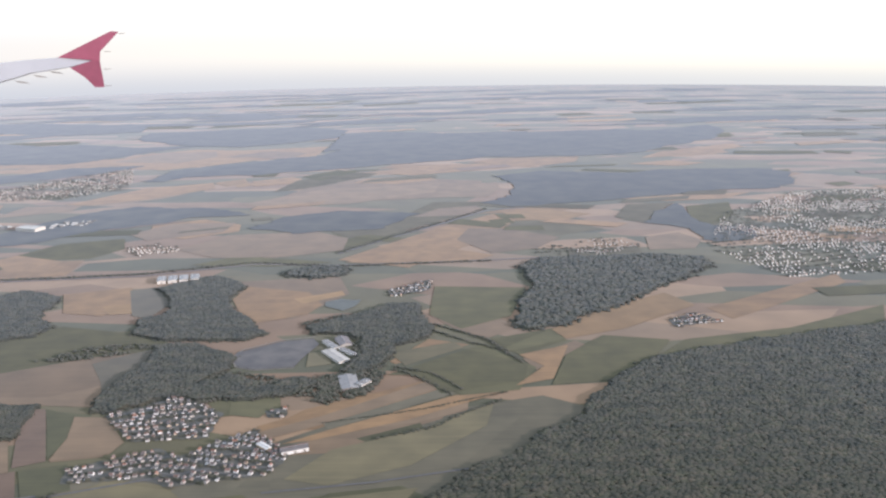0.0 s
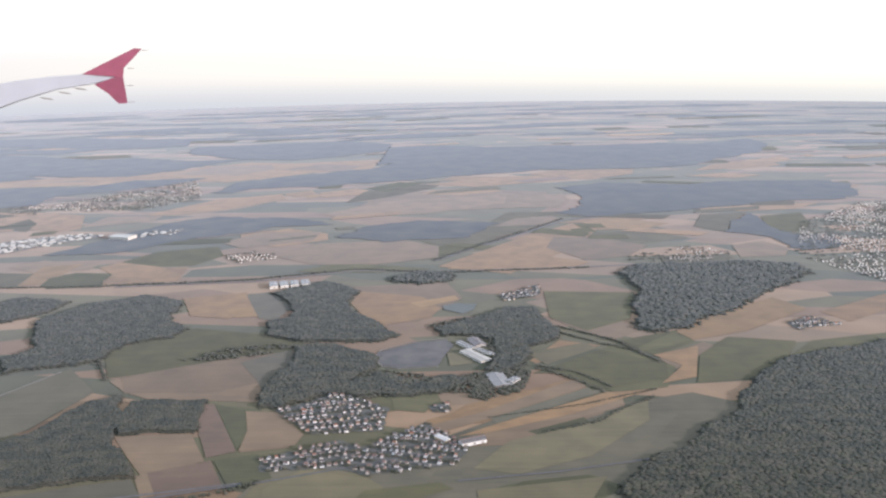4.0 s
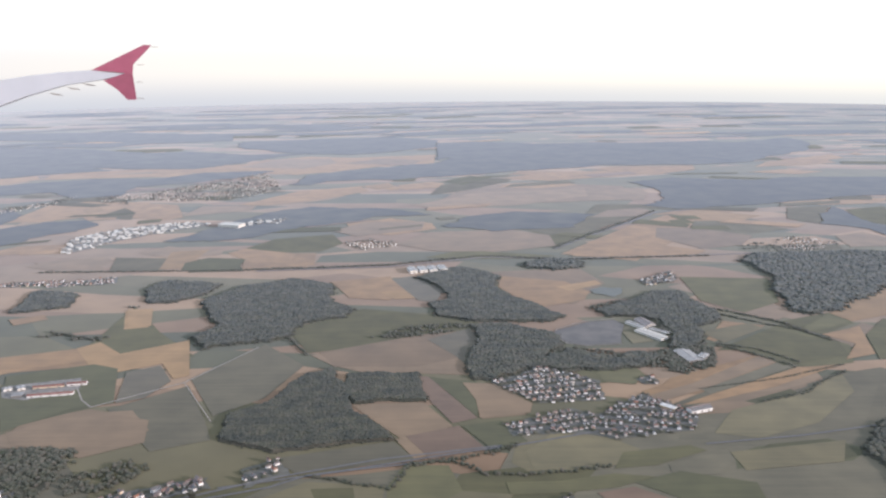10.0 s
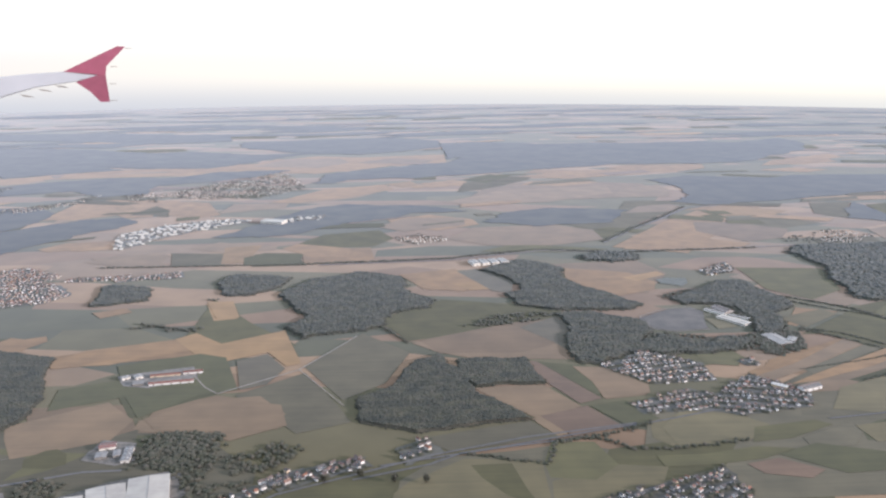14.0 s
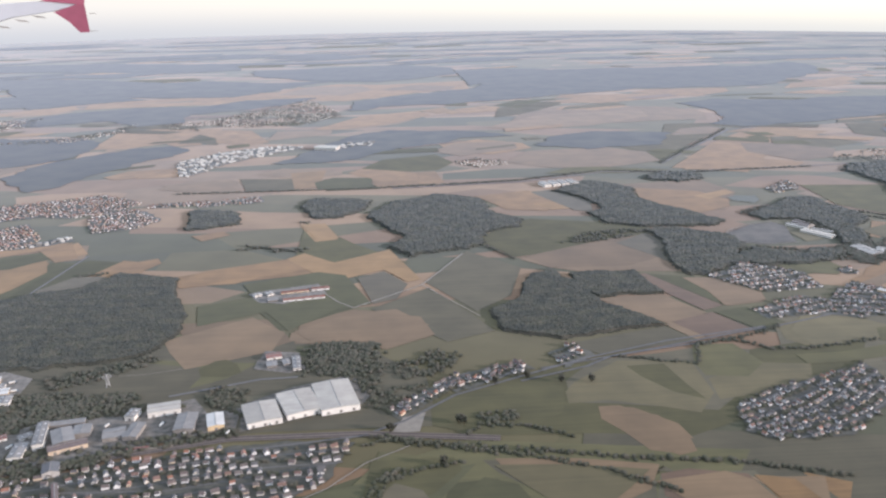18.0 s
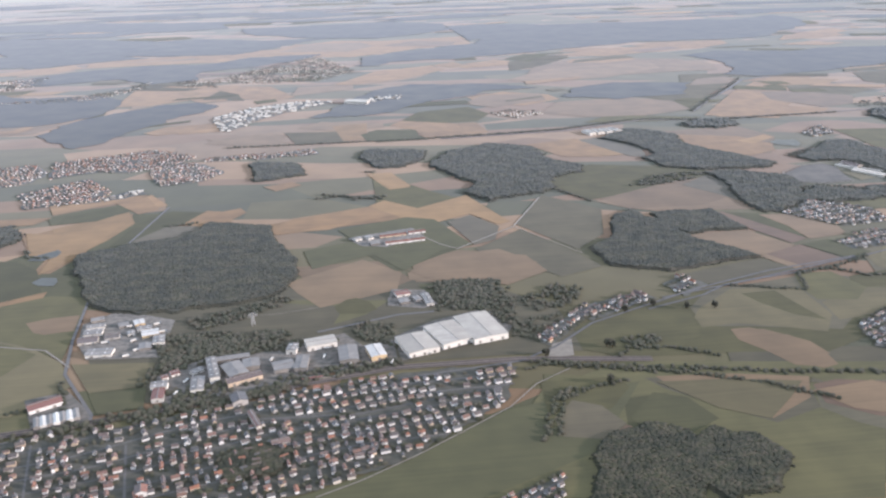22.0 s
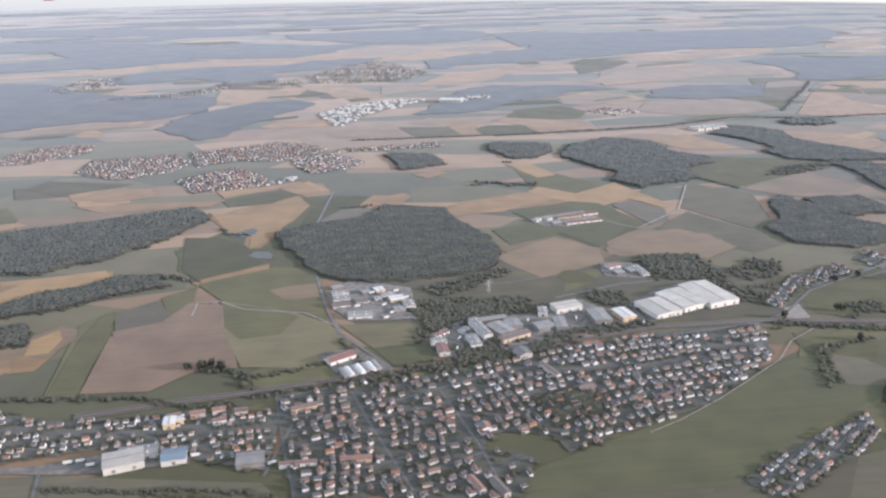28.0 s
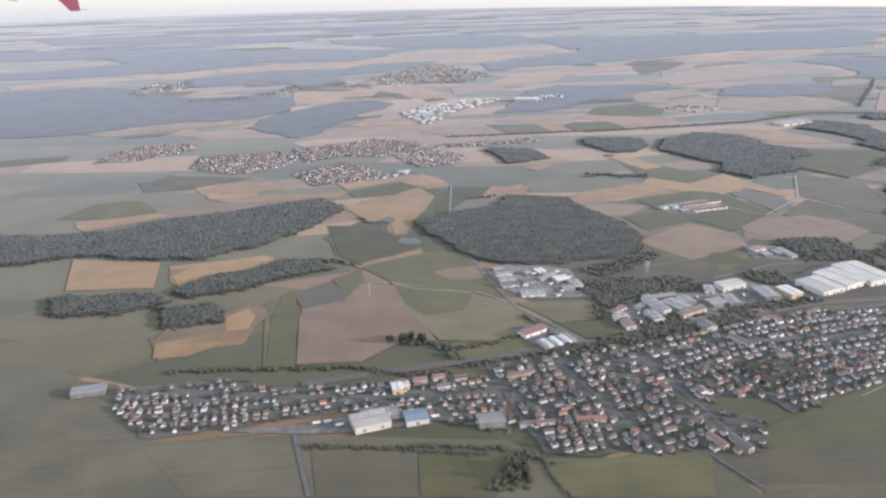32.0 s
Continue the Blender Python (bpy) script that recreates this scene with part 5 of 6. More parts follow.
tree_row(0.8, [(-145.3, 61.9), (-142.2, 72), (-138, 74.3), (-131.1, 75.7)])
tree_row(0.8, [(-129.9, 82.8), (-127.6, 86), (-120.5, 85), (-114.3, 81.4)])
tree_row(0.9, [(-147.4, 62.2), (-143.4, 72.1), (-139.8, 75)])
tree_row(0.7, [(-3.1, 197.6), (9.4, 186.9), (14.2, 177.5)])
tree_row(0.7, [(-11.7, 170), (-4, 166.5), (3.2, 157.3)])
tree_row(0.9, [(-37, 272), (-19, 296), (0, 320), (18, 345)])
tree_row(0.9, [(-140, 245), (-97, 249), (-64, 261), (-35, 255), (15, 259)])
tree_row(0.8, [(-211, 244), (-185, 244), (-152, 244), (-118, 246), (-92, 250)])
tree_row(0.4, [(-24.1, 142.8), (-4.5, 148.4), (12.3, 156.2)])
tree_row(0.7, [(-109.2, 164.1), (-113.5, 171.7), (-118.1, 180)])
tree_row(0.8, [(-243.3, 152), (-242.1, 147.1), (-236.9, 146.2)])
tree_row(0.9, [(-215.1, 163.1), (-208, 164.4)])
tree_row(1.0, [(-166.1, 203.3), (-164, 204.3)])
tree_row(0.9, [(-179.6, 179.2), (-173.8, 181.1), (-163.1, 176.2)])
tree_row(1.0, [(-178.6, 183.2), (-172.8, 180.3)])
tree_row(1.0, [(-170.3, 176.9), (-162, 178.5)])
tree_row(1.0, [(-182.4, 95.5), (-174.7, 96)])
tree_row(0.9, [(-168.9, 95.1), (-164.5, 92.2)])
tree_row(0.8, [(-218, 89.2), (-211, 71.1)])
tree_row(0.9, [(-144.5, 98), (-143.7, 93.3), (-141.4, 90.7)])
tree_row(0.7, [(-146, 81.4), (-141.9, 82.6), (-138.1, 83)])
tree_row(0.7, [(-12.5, 169.1), (-5.8, 163.7), (0.8, 154.8)])
tree_row(0.7, [(-3.8, 193.5), (5.7, 184.6), (12.7, 179.5), (17.1, 171.7)])
tree_row(0.6, [(-14, 135.9), (-3, 140.5), (3.2, 146.5), (10.9, 152.3)])
tree_row(0.5, [(-231.8, 42.8), (-230.5, 44.3), (-228.7, 46.4), (-227.8, 47.5)])
tree_row(0.4, [(-224.8, 45.2), (-224.6, 42.3), (-223.9, 39.7), (-223, 38.2)])
tree_row(0.5, [(-253.3, 53.1), (-246.6, 52.3), (-239.7, 50.3), (-230.8, 48.3)])


def far_woods():
    """Woods between the fields out to the horizon."""
    for k in range(110):
        r = 760 * (1700 / 760) ** rng.uniform(0, 1)
        a = radians(rng.uniform(40, 145))
        x, y = CX + r * math.cos(a), CY + r * math.sin(a)
        w, d = r * rng.uniform(0.03, 0.11), r * rng.uniform(0.01, 0.032)
        turn = rng.normal(0.1, 0.2)
        poly = []
        for i in range(22):
            q = i / 22 * 2 * math.pi
            g = rng.uniform(0.6, 1.15)
            px, py = w * g * math.cos(q), d * g * math.sin(q)
            poly.append((x + px * math.cos(turn) - py * math.sin(turn), y + px * math.sin(turn) + py * math.cos(turn)))
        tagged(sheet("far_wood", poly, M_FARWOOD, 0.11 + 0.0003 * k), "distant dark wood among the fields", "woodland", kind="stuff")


far_woods()


def far_strips():
    """Narrow fields in many colours between the distant woods."""
    for k in range(240):
        r = 330 * (1250 / 330) ** rng.uniform(0, 1)
        a = radians(rng.uniform(42, 142))
        x, y = CX + r * math.cos(a), CY + r * math.sin(a)
        w, d = r * rng.uniform(0.012, 0.05), r * rng.uniform(0.004, 0.016)
        turn = rng.normal(0.1, 0.25)
        c, q = math.cos(turn), math.sin(turn)
        poly = [(x + i * w * c - j * d * q, y + i * w * q + j * d * c) for i, j in ((-1, -rng.uniform(0.5, 1)), (rng.uniform(0.6, 1), -1), (1, rng.uniform(0.4, 1)), (-rng.uniform(0.5, 1), 1))]
        field(("straw", "meadow", "olive", "crop", "gold", "olive", "brown", "meadow")[k % 8], poly)


far_strips()


def gable_house(w, d, h, pitch, hip, chimney, wing=0.0):
    """One house as a thing with its parts; copies share the meshes."""
    root = new("house")
    a, b = w / 2, d / 2
    top = h + b * pitch
    v = [(sx * a, sy * b, k) for k in (-0.25, h) for sx, sy in ((-1, -1), (1, -1), (1, 1), (-1, 1))]
    f = [(0, 1, 5, 4), (1, 2, 6, 5), (2, 3, 7, 6), (3, 0, 4, 7)]
    if not hip:
        v += [(-a, 0, top), (a, 0, top)]
        f += [(4, 7, 8), (5, 9, 6)]
    mesh("wall", v, f, M_PLASTER, root)
    o, t = 0.05, 0.03
    e, x = b + o, a + o
    low = h - o * pitch
    r = x - (b * 0.9 if hip else 0)
    v = [(-x, -e, low), (x, -e, low), (x, e, low), (-x, e, low), (-r, 0, top + t), (r, 0, top + t), (-x, -e, low + t), (x, -e, low + t), (x, e, low + t), (-x, e, low + t), (-r, 0, top + 2 * t), (r, 0, top + 2 * t)]
    f = [(6, 7, 11, 10), (8, 9, 10, 11), (0, 1, 7, 6), (2, 3, 9, 8), (7, 8, 11), (9, 6, 10), (1, 2, 8, 7), (3, 0, 6, 9)]
    roof = mesh("roof", v, f, M_TILE, root)
    if wing:
        # a lower cross wing with its own gable towards the garden
        q, g, x0 = w * 0.22, d * 0.5 + wing, -w * 0.2
        k, peak = h * 0.9, h * 0.9 + w * 0.22 * pitch
        v = [(x0 - q, 0, -0.25), (x0 + q, 0, -0.25), (x0 + q, -g, -0.25), (x0 - q, -g, -0.25), (x0 - q, 0, k), (x0 + q, 0, k), (x0 + q, -g, k), (x0 - q, -g, k), (x0, -g, peak)]
        mesh("wing_wall", v, [(1, 2, 6, 5), (2, 3, 7, 6), (3, 0, 4, 7), (6, 7, 8)], M_PLASTER, root)
        q += o
        g += o
        k -= o * pitch
        v = [(x0 - q, 0, k), (x0, 0, peak), (x0 + q, 0, k), (x0 - q, -g, k), (x0, -g, peak), (x0 + q, -g, k)]
        v += [(x, y, z + t) for x, y, z in v]
        mesh("wing_roof", v, [(6, 7, 10, 9), (7, 8, 11, 10), (0, 6, 9, 3), (2, 5, 11, 8), (3, 9, 10, 4), (4, 10, 11, 5)], M_TILE, root)
    if chimney:
        c, k = 0.05, top + 0.14
        v = [(a * 0.4 + sx * c, b * 0.25 + sy * c, z) for z in (h, k) for sx, sy in ((-1, -1), (1, -1), (1, 1), (-1, 1))]
        mesh("chimney", v, [(0, 1, 5, 4), (1, 2, 6, 5), (2, 3, 7, 6), (3, 0, 4, 7), (4, 5, 6, 7)], M_BRICK, roof)
    return root


HOUSE_LABEL = ["white plastered house with a red-brown tiled roof", "pale house with a steep tiled gable roof", "low cream house with a hipped tiled roof", "two-storey light house with a tiled roof", "small white outbuilding with a tiled roof", "white house with a cross wing and a tiled roof", "pale house with a short gabled wing"]
PATTERN = [gable_house(*q) for q in ((1.25, 0.74, 0.46, 0.85, False, True), (1.0, 0.72, 0.54, 0.95, False, True), (1.1, 0.84, 0.44, 0.65, True, True), (1.65, 0.74, 0.54, 0.75, False, True), (0.7, 0.46, 0.28, 0.55, False, False), (1.3, 0.74, 0.5, 0.9, False, True, 0.45), (1.05, 0.72, 0.56, 0.85, False, True, 0.35))]
for ob, q in zip(PATTERN, HOUSE_LABEL):
    tagged(ob, q, "house", "village houses")
USED = {}


def village(kind, turn, poly):
    """Houses in rows along both sides of streets, with gardens and trees behind them."""
    xs, ys = [p[0] for p in poly], [p[1] for p in poly]
    cx, cy = (min(xs) + max(xs)) / 2, (min(ys) + max(ys)) / 2
    far = {"near": 0, "single": 0, "mid": 1, "far": 2}[kind]
    spare = {"near": 0.22, "single": 0.12, "mid": 0.2, "far": 0.12}[kind]
    if far < 2:
        tagged(sheet("gardens", smooth_outline(poly, (0.8, 1.5)[far]), M_GARDEN, 0.09), "dark gardens and yards between village houses", "gardens", kind="structure")
    along, street, backs = ((1.66, 1.55, 1.95) if kind == "single" else (1.3, 1.3, 1.55), (1.12, 1.3, 1.55), (1.45, 1.8, 2.1))[far]
    reach = max(max(xs) - min(xs), max(ys) - min(ys)) * 0.75
    ca, sa = math.cos(radians(turn)), math.sin(radians(turn))
    wave = rng.uniform(0, 6.28)

    def place(u, v):
        v += 1.3 * math.sin(u * 0.08 + wave) + 0.4 * math.sin(u * 0.21 + v * 0.3)
        return cx + ca * u - sa * v, cy + sa * u + ca * v

    homes, trees = [], []
    pairs = int(reach / (street + backs)) + 1
    for j in range(-pairs, pairs + 1):
        middle = j * (street + backs)
        # the street between two rows of houses
        if far == 0:
            run = []
            for i in range(int(-reach / 1.5), int(reach / 1.5) + 1):
                p = place(i * 1.5, middle)
                if inside(p[0], p[1], poly):
                    run.append(p)
                elif len(run) > 4:
                    break
                else:
                    run = []
            if len(run) > 4:
                v, f = ribbon(run, 0.3, 0.098)
                tagged(mesh("street", v, f, M_ASPHALT), "narrow grey asphalt village street", "street", kind="structure")
        for side in (-1, 1):
            u = -reach + rng.uniform(0, along)
            while u < reach:
                u += along * rng.uniform(0.82, 1.2)
                if rng.uniform() < 0.06:
                    u += along * rng.uniform(0.4, 1.0)
                x, y = place(u, middle + side * (street * 0.5 + rng.normal(0, 0.07)))
                if not inside(x, y, poly) or near_road(x, y, (0.75, 0.8, 1.0)[far]):
                    continue
                for _ in range(3 if far == 0 else 2):
                    if rng.uniform() < (0.75, 0.3, 0.2)[far]:
                        tx, ty = place(u + rng.uniform(-0.6, 0.6), middle + side * (street * 0.5 + rng.uniform(0.55, 0.5 * backs)))
                        trees.append((tx, ty, rng.uniform(0.2, 0.62)))
                if rng.uniform() < spare or (far == 2 and noise.noise(Vector((x * 0.045, y * 0.045, 3))) < rng.uniform(-0.3, 0.25)):
                    continue
                homes.append((x, y, turn + (90 if rng.uniform() < 0.42 else 0) + rng.normal(0, 7)))
                # a shed or garage in the garden behind
                if far == 0 and rng.uniform() < 0.12:
                    gx, gy = place(u + rng.uniform(-0.4, 0.4), middle + side * (street * 0.5 + 0.85))
                    if inside(gx, gy, poly) and not near_road(gx, gy, 0.6):
                        homes.append((gx, gy, turn + rng.normal(0, 5)))
    if kind == "single":
        homes.sort(key=lambda q: q[1])
    v, f, rv, rf = [], [], [], []
    for x, y, angle in homes:
        z = gz(x, y) + 0.1
        if kind == "single" and sum(USED.values()) < 340:
            k = int(rng.choice(7, p=[0.2, 0.18, 0.1, 0.12, 0.14, 0.14, 0.12]))
            m = pose(x, y, z, 0, 0, angle) @ Matrix.Diagonal((rng.uniform(0.7, 0.98), rng.uniform(0.72, 0.96), rng.uniform(0.75, 1.02), 1))
            if k in USED:
                copy_thing(PATTERN[k], m)
            else:
                PATTERN[k].matrix_basis = m
            USED[k] = USED.get(k, 0) + 1
            continue
        grow = (0.8 if kind == "single" else 0.64, 0.56, 0.4)[far] * rng.uniform(0.75, 1.1)
        w, d, h = grow * rng.uniform(0.5, 0.72), grow * rng.uniform(0.38, 0.5), grow * rng.uniform(0.42, 0.62) * (0.75, 0.6, 1.3)[far]
        c, q = math.cos(radians(angle)), math.sin(radians(angle))
        ring = [(x + c * sx * w - q * sy * d, y + q * sx * w + c * sy * d) for sx, sy in ((-1, -1), (1, -1), (1, 1), (-1, 1), (-1, 0), (1, 0))]
        b = len(v)
        v += [(ring[k][0], ring[k][1], z + g) for g in (-0.2, h) for k in range(4)]
        f += [(b + k, b + (k + 1) % 4, b + 4 + (k + 1) % 4, b + 4 + k) for k in range(4)]
        v += [(ring[k][0], ring[k][1], z + h + d * 0.85) for k in (4, 5)]
        f += [(b + 4, b + 8, b + 7), (b + 5, b + 6, b + 9)]
        b = len(rv)
        rv += [(x + (ring[k][0] - x) * 1.04, y + (ring[k][1] - y) * 1.04, z + h + 0.004) for k in range(4)] + [(x + (ring[k][0] - x) * 1.03, y + (ring[k][1] - y) * 1.03, z + h + d * 0.9) for k in (4, 5)]
        rf += [(b, b + 1, b + 5, b + 4), (b + 2, b + 3, b + 4, b + 5)]
    if v:
        root = tagged(new("distant_houses"), "distant town of white houses with tiled roofs", "houses", kind="stuff")
        mesh("walls", v, f, M_LIMEWASH if far == 2 else M_PLASTER, root)
        mesh("roofs", rv, rf, M_RED if far else M_TILE, root)
    if trees:
        crowns(trees, (0.36, 0.34, 0.55)[far], M_SCRUB, "garden_trees", "small dark garden trees between houses")


village('near', 30, [(-170.4, 43), (-156.2, 50.7), (-146.2, 54.9), (-149, 48.3), (-161.7, 41.7), (-168.2, 39.2)])
village('near', 15, [(-68, 147.2), (-55.3, 155.9), (-44.5, 147.6), (-44.8, 137.5), (-58.6, 136.5)])
village('near', 10, [(-66.2, 126.5), (-53.2, 133.7), (-47.1, 129.8), (-52.3, 122.8), (-64.8, 121.9)])
village('near', -10, [(-45.4, 133.6), (-36.4, 140.2), (-28.4, 130.7), (-31.3, 123.6), (-46.4, 120.5), (-51.8, 122.8)])
village('single', 40, [(-131.1, 97.5), (-125, 103.6), (-118, 107.2), (-115.8, 104.2), (-126.1, 99.1), (-130.1, 96.6)])
village('single', 35, [(-112.5, 110), (-106.7, 114.1), (-103.7, 108.7), (-110.2, 104)])
village('single', 45, [(-142.4, 90.9), (-130.3, 103.1), (-117.4, 107.7), (-118, 103.7), (-130.9, 98.2), (-140.2, 88.4)])
village('single', 12, [(-227.5, 72), (-216.7, 73.4), (-203.6, 74.6), (-188.1, 78.4), (-175, 81.6), (-161.6, 83.6), (-147.1, 82.6), (-150.5, 72.5), (-167.7, 59.7), (-183.6, 54.2), (-189.3, 51.7), (-190.2, 55.0), (-193.1, 56.5), (-197.0, 57.6), (-199.4, 56.4), (-199.7, 53.7), (-196.9, 52.9), (-194.1, 50.9), (-196.2, 46.8), (-197.2, 43.5), (-224, 47.6), (-225.8, 57.5)])
village('near', 3, [(-281.7, 73.1), (-265.9, 73.9), (-259, 69.4), (-232.9, 68.5), (-225.6, 67.4), (-227.6, 53.8), (-249.4, 61.5), (-264.1, 59.6), (-274.7, 58.5), (-280.5, 68.1)])
village('near', 30, [(-86, 87.5), (-77.1, 93.5), (-67.2, 96.5), (-57.3, 100.9), (-56, 91.4), (-71.7, 77.9), (-83.9, 77.1), (-87.7, 80.2)])
village('mid', 20, [(-293, 214), (-291, 228), (-268, 233), (-261, 222), (-262, 212), (-279, 202)])
village('mid', 25, [(-262, 199), (-246, 212), (-236.4, 197.1), (-237.2, 188.1), (-254.7, 184.4)])
village('mid', 15, [(-263, 234), (-234, 246), (-219, 234), (-223, 223), (-236, 218), (-247, 220), (-258, 214)])
village('mid', 30, [(-231, 217), (-219, 226), (-207.8, 212.3), (-212.3, 203.9), (-223.7, 199.9)])
village('mid', 10, [(-217, 231), (-197, 234), (-196, 229), (-215, 226)])
village('mid', 12, [(-325, 227), (-320, 242), (-313, 253), (-297, 252), (-296, 241), (-311, 228)])
village('far', 12, [(-240, 390), (-220, 431), (-186, 485), (-162, 418), (-180, 387), (-209, 383)])
village('far', 12, [(-257, 394), (-241, 405), (-228, 372), (-242, 377)])
village('far', 12, [(-323, 352), (-288, 364), (-266, 401), (-265, 380), (-285, 347)])
village('far', 12, [(-353, 388), (-345, 426), (-326, 433), (-320, 405), (-342, 376)])
village('far', 12, [(114, 327), (162, 376), (209, 381), (230, 358), (162, 247), (135, 241), (104, 236), (90, 272)])
village('far', 12, [(28, 275), (60, 290), (70, 277), (55, 266), (31, 267)])
village('far', 12, [(-116, 284), (-102, 291), (-93, 278), (-107, 272)])
village('near', 12, [(57, 199), (65, 204), (71, 197), (58, 194)])
village('near', 12, [(-17, 227), (-4, 239), (-5, 228), (-16, 221)])
village('near', 12, [(-36.5, 148.4), (-32.5, 150.5), (-31.9, 145.9), (-35.3, 145.3)])
village('mid', 12, [(-202, 229), (-183, 237), (-180, 230), (-199, 225)])


def estate(turn, poly, size):
    """A far business park: many flat-roofed halls among yards."""
    xs, ys = [p[0] for p in poly], [p[1] for p in poly]
    tagged(sheet("yards", smooth_outline(poly, 2.0), M_GARDEN, 0.09), "paved yards of a business park", "yards", kind="structure")
    v, f, gv, gf = [], [], [], []
    x = min(xs)
    while x < max(xs):
        y = min(ys)
        while y < max(ys):
            px, py = x + rng.uniform(0, 1) * size, y + rng.uniform(0, 1) * size
            if inside(px, py, poly) and rng.uniform() < 0.75:
                w, d, h = size * rng.uniform(0.09, 0.3), size * rng.uniform(0.07, 0.18), rng.uniform(0.3, 0.7)
                c, q = math.cos(radians(turn)), math.sin(radians(turn))
                z = gz(px, py)
                bv, bf = box(-w, w, -d, d, z - 0.2, z + h)
                tv, tf = (v, f) if rng.uniform() < 0.65 else (gv, gf)
                b = len(tv)
                tv += [(px + c * i - q * j, py + q * i + c * j, k) for i, j, k in bv]
                tf += [tuple(b + k for k in g) for g in bf]
            y += size * 0.5
        x += size * 0.65
    root = tagged(new("business_park"), "distant business park of white flat-roofed halls", "halls", kind="stuff")
    mesh("white_halls", v, f, M_WHITE, root)
    if gv:
        mesh("grey_halls", gv, gf, M_GREY, root)


estate(10, [(-222, 298), (-210, 315), (-185, 328), (-176, 323), (-202, 293), (-213, 269), (-217, 273)], 3)
estate(10, [(-237.5, 191.1), (-228.5, 196.9), (-226.4, 194), (-235.7, 187.8)], 2.2)
estate(10, [(-162, 329), (-146, 333), (-143, 325), (-158, 318)], 3.4)


HALL = {
    "warehouse": ("warehouse", M_PALE, M_WHITE, 0.05, "large white warehouse with a flat-pitched sheet roof"),
    "works": ("factory_hall", M_GREY, M_WHITE, 0.12, "grey-roofed factory hall with pale walls"),
    "red": ("factory_hall", M_REDROOF, M_WHITE, 0.15, "hall with a red sheet roof and white walls"),
    "barn": ("barn", M_REDROOF, M_PLASTER, 0.3, "long barn with a red-brown roof and pale walls"),
    "glass": ("greenhouse", M_GREY, M_GREY, 0.2, "row of low grey greenhouses"),
    "grey": ("shed", M_GREY, M_GREY, 0.1, "low grey industrial shed with a shallow roof"),
    "yellow": ("workshop", M_WHITE, M_CREAM, 0.1, "workshop with cream-yellow sunlit walls"),
    "tile": ("factory_hall", M_TILE, M_PLASTER, 0.3, "old factory hall with a brown tiled roof"),
    "block": ("apartment_block", M_RED, M_PLASTER, 0.35, "long two-storey terrace block with a red tiled roof"),
    "blue": ("hall", M_BLUE, M_WHITE, 0.1, "hall with a dull blue roof"),
}


def hall(kind, x, y, w, d, h, ang):
    """A long-span building: walls, roof halves with ridge, roof lights, gates."""
    name, roof, wall, pitch, label = HALL[kind]
    root = new(name)
    if kind == "glass":
        n = 7
        for i in range(n):
            x0, x1 = -w / 2 + i * w / n, -w / 2 + (i + 1) * w / n - 0.02
            m = (x0 + x1) / 2
            v = [(p, q, z) for q in (-d / 2, d / 2) for p, z in ((x0, -0.3), (x1, -0.3), (x1, h), (m, h + 0.18), (x0, h))]
            mesh("span", v, [(0, 1, 2, 3, 4), (9, 8, 7, 6, 5), (0, 4, 9, 5), (1, 6, 7, 2), (3, 2, 7, 8), (4, 3, 8, 9)], M_WHITE if i % 2 else M_GREY, root)
        root.matrix_world = pose(x, y, gz(x, y) + 0.12, 0, 0, ang)
        return tagged(root, label, "greenhouse")
    a, b = w / 2, d / 2
    # the ridge runs along the longer side
    turn = d > w
    if turn:
        a, b = b, a
    top = h + b * pitch
    v = [(sx * a, sy * b, k) for k in (-0.3, h) for sx, sy in ((-1, -1), (1, -1), (1, 1), (-1, 1))] + [(-a, 0, top), (a, 0, top)]
    mesh("wall", v, [(0, 1, 5, 4), (1, 2, 6, 5), (2, 3, 7, 6), (3, 0, 4, 7), (4, 7, 8), (5, 9, 6)], wall, root)
    o, t = 0.08, 0.05
    for side in (-1, 1):
        y0, y1 = side * (b + o), side * 0.03
        z0, z1 = h - o * pitch, top
        v = [(sx * (a + o), yy, zz + k) for k in (0.004, t) for sx, yy, zz in ((-1, y0, z0), (1, y0, z0), (1, y1, z1), (-1, y1, z1))]
        half = mesh("roof_half", v, [(4, 5, 6, 7), (0, 1, 5, 4), (1, 2, 6, 5), (2, 3, 7, 6), (3, 0, 4, 7)], roof, root)
        n = max(2, int(a * 2 / 1.6))
        for i in range(n):
            px = -a + (i + 0.5) * 2 * a / n
            q0, q1 = side * b * 0.75, side * b * 0.3
            r0, r1 = h + (b - abs(q0)) * pitch + t + 0.012, h + (b - abs(q1)) * pitch + t + 0.012
            if kind == "works":
                mesh("roof_light", [(px - 0.09, q0, r0), (px + 0.09, q0, r0), (px + 0.09, q1, r1), (px - 0.09, q1, r1)], [(0, 1, 2, 3)], M_GREY if roof is M_WHITE else M_WHITE, half)
    v, f = box(-a - o, a + o, -0.05, 0.05, top - 0.02, top + t + 0.03)
    mesh("ridge", v, f, M_GREY, root)
    for i in range(max(1, int(w / 1.6))):
        px = -w / 2 + (i + 0.5) * w / max(1, int(w / 1.6))
        v, f = box(px - 0.22, px + 0.22, -d / 2 - 0.02, -d / 2 + 0.02, 0, min(0.45, h * 0.6))
        if turn:
            v = [(yy, -xx, zz) for xx, yy, zz in v]
        mesh("gate", v, f, M_GREY, root)
    if turn:
        ang += 90
    root.matrix_world = pose(x, y, gz(x, y) + 0.12, 0, 0, ang)
    tagged(root, label, name.replace("_", " "))


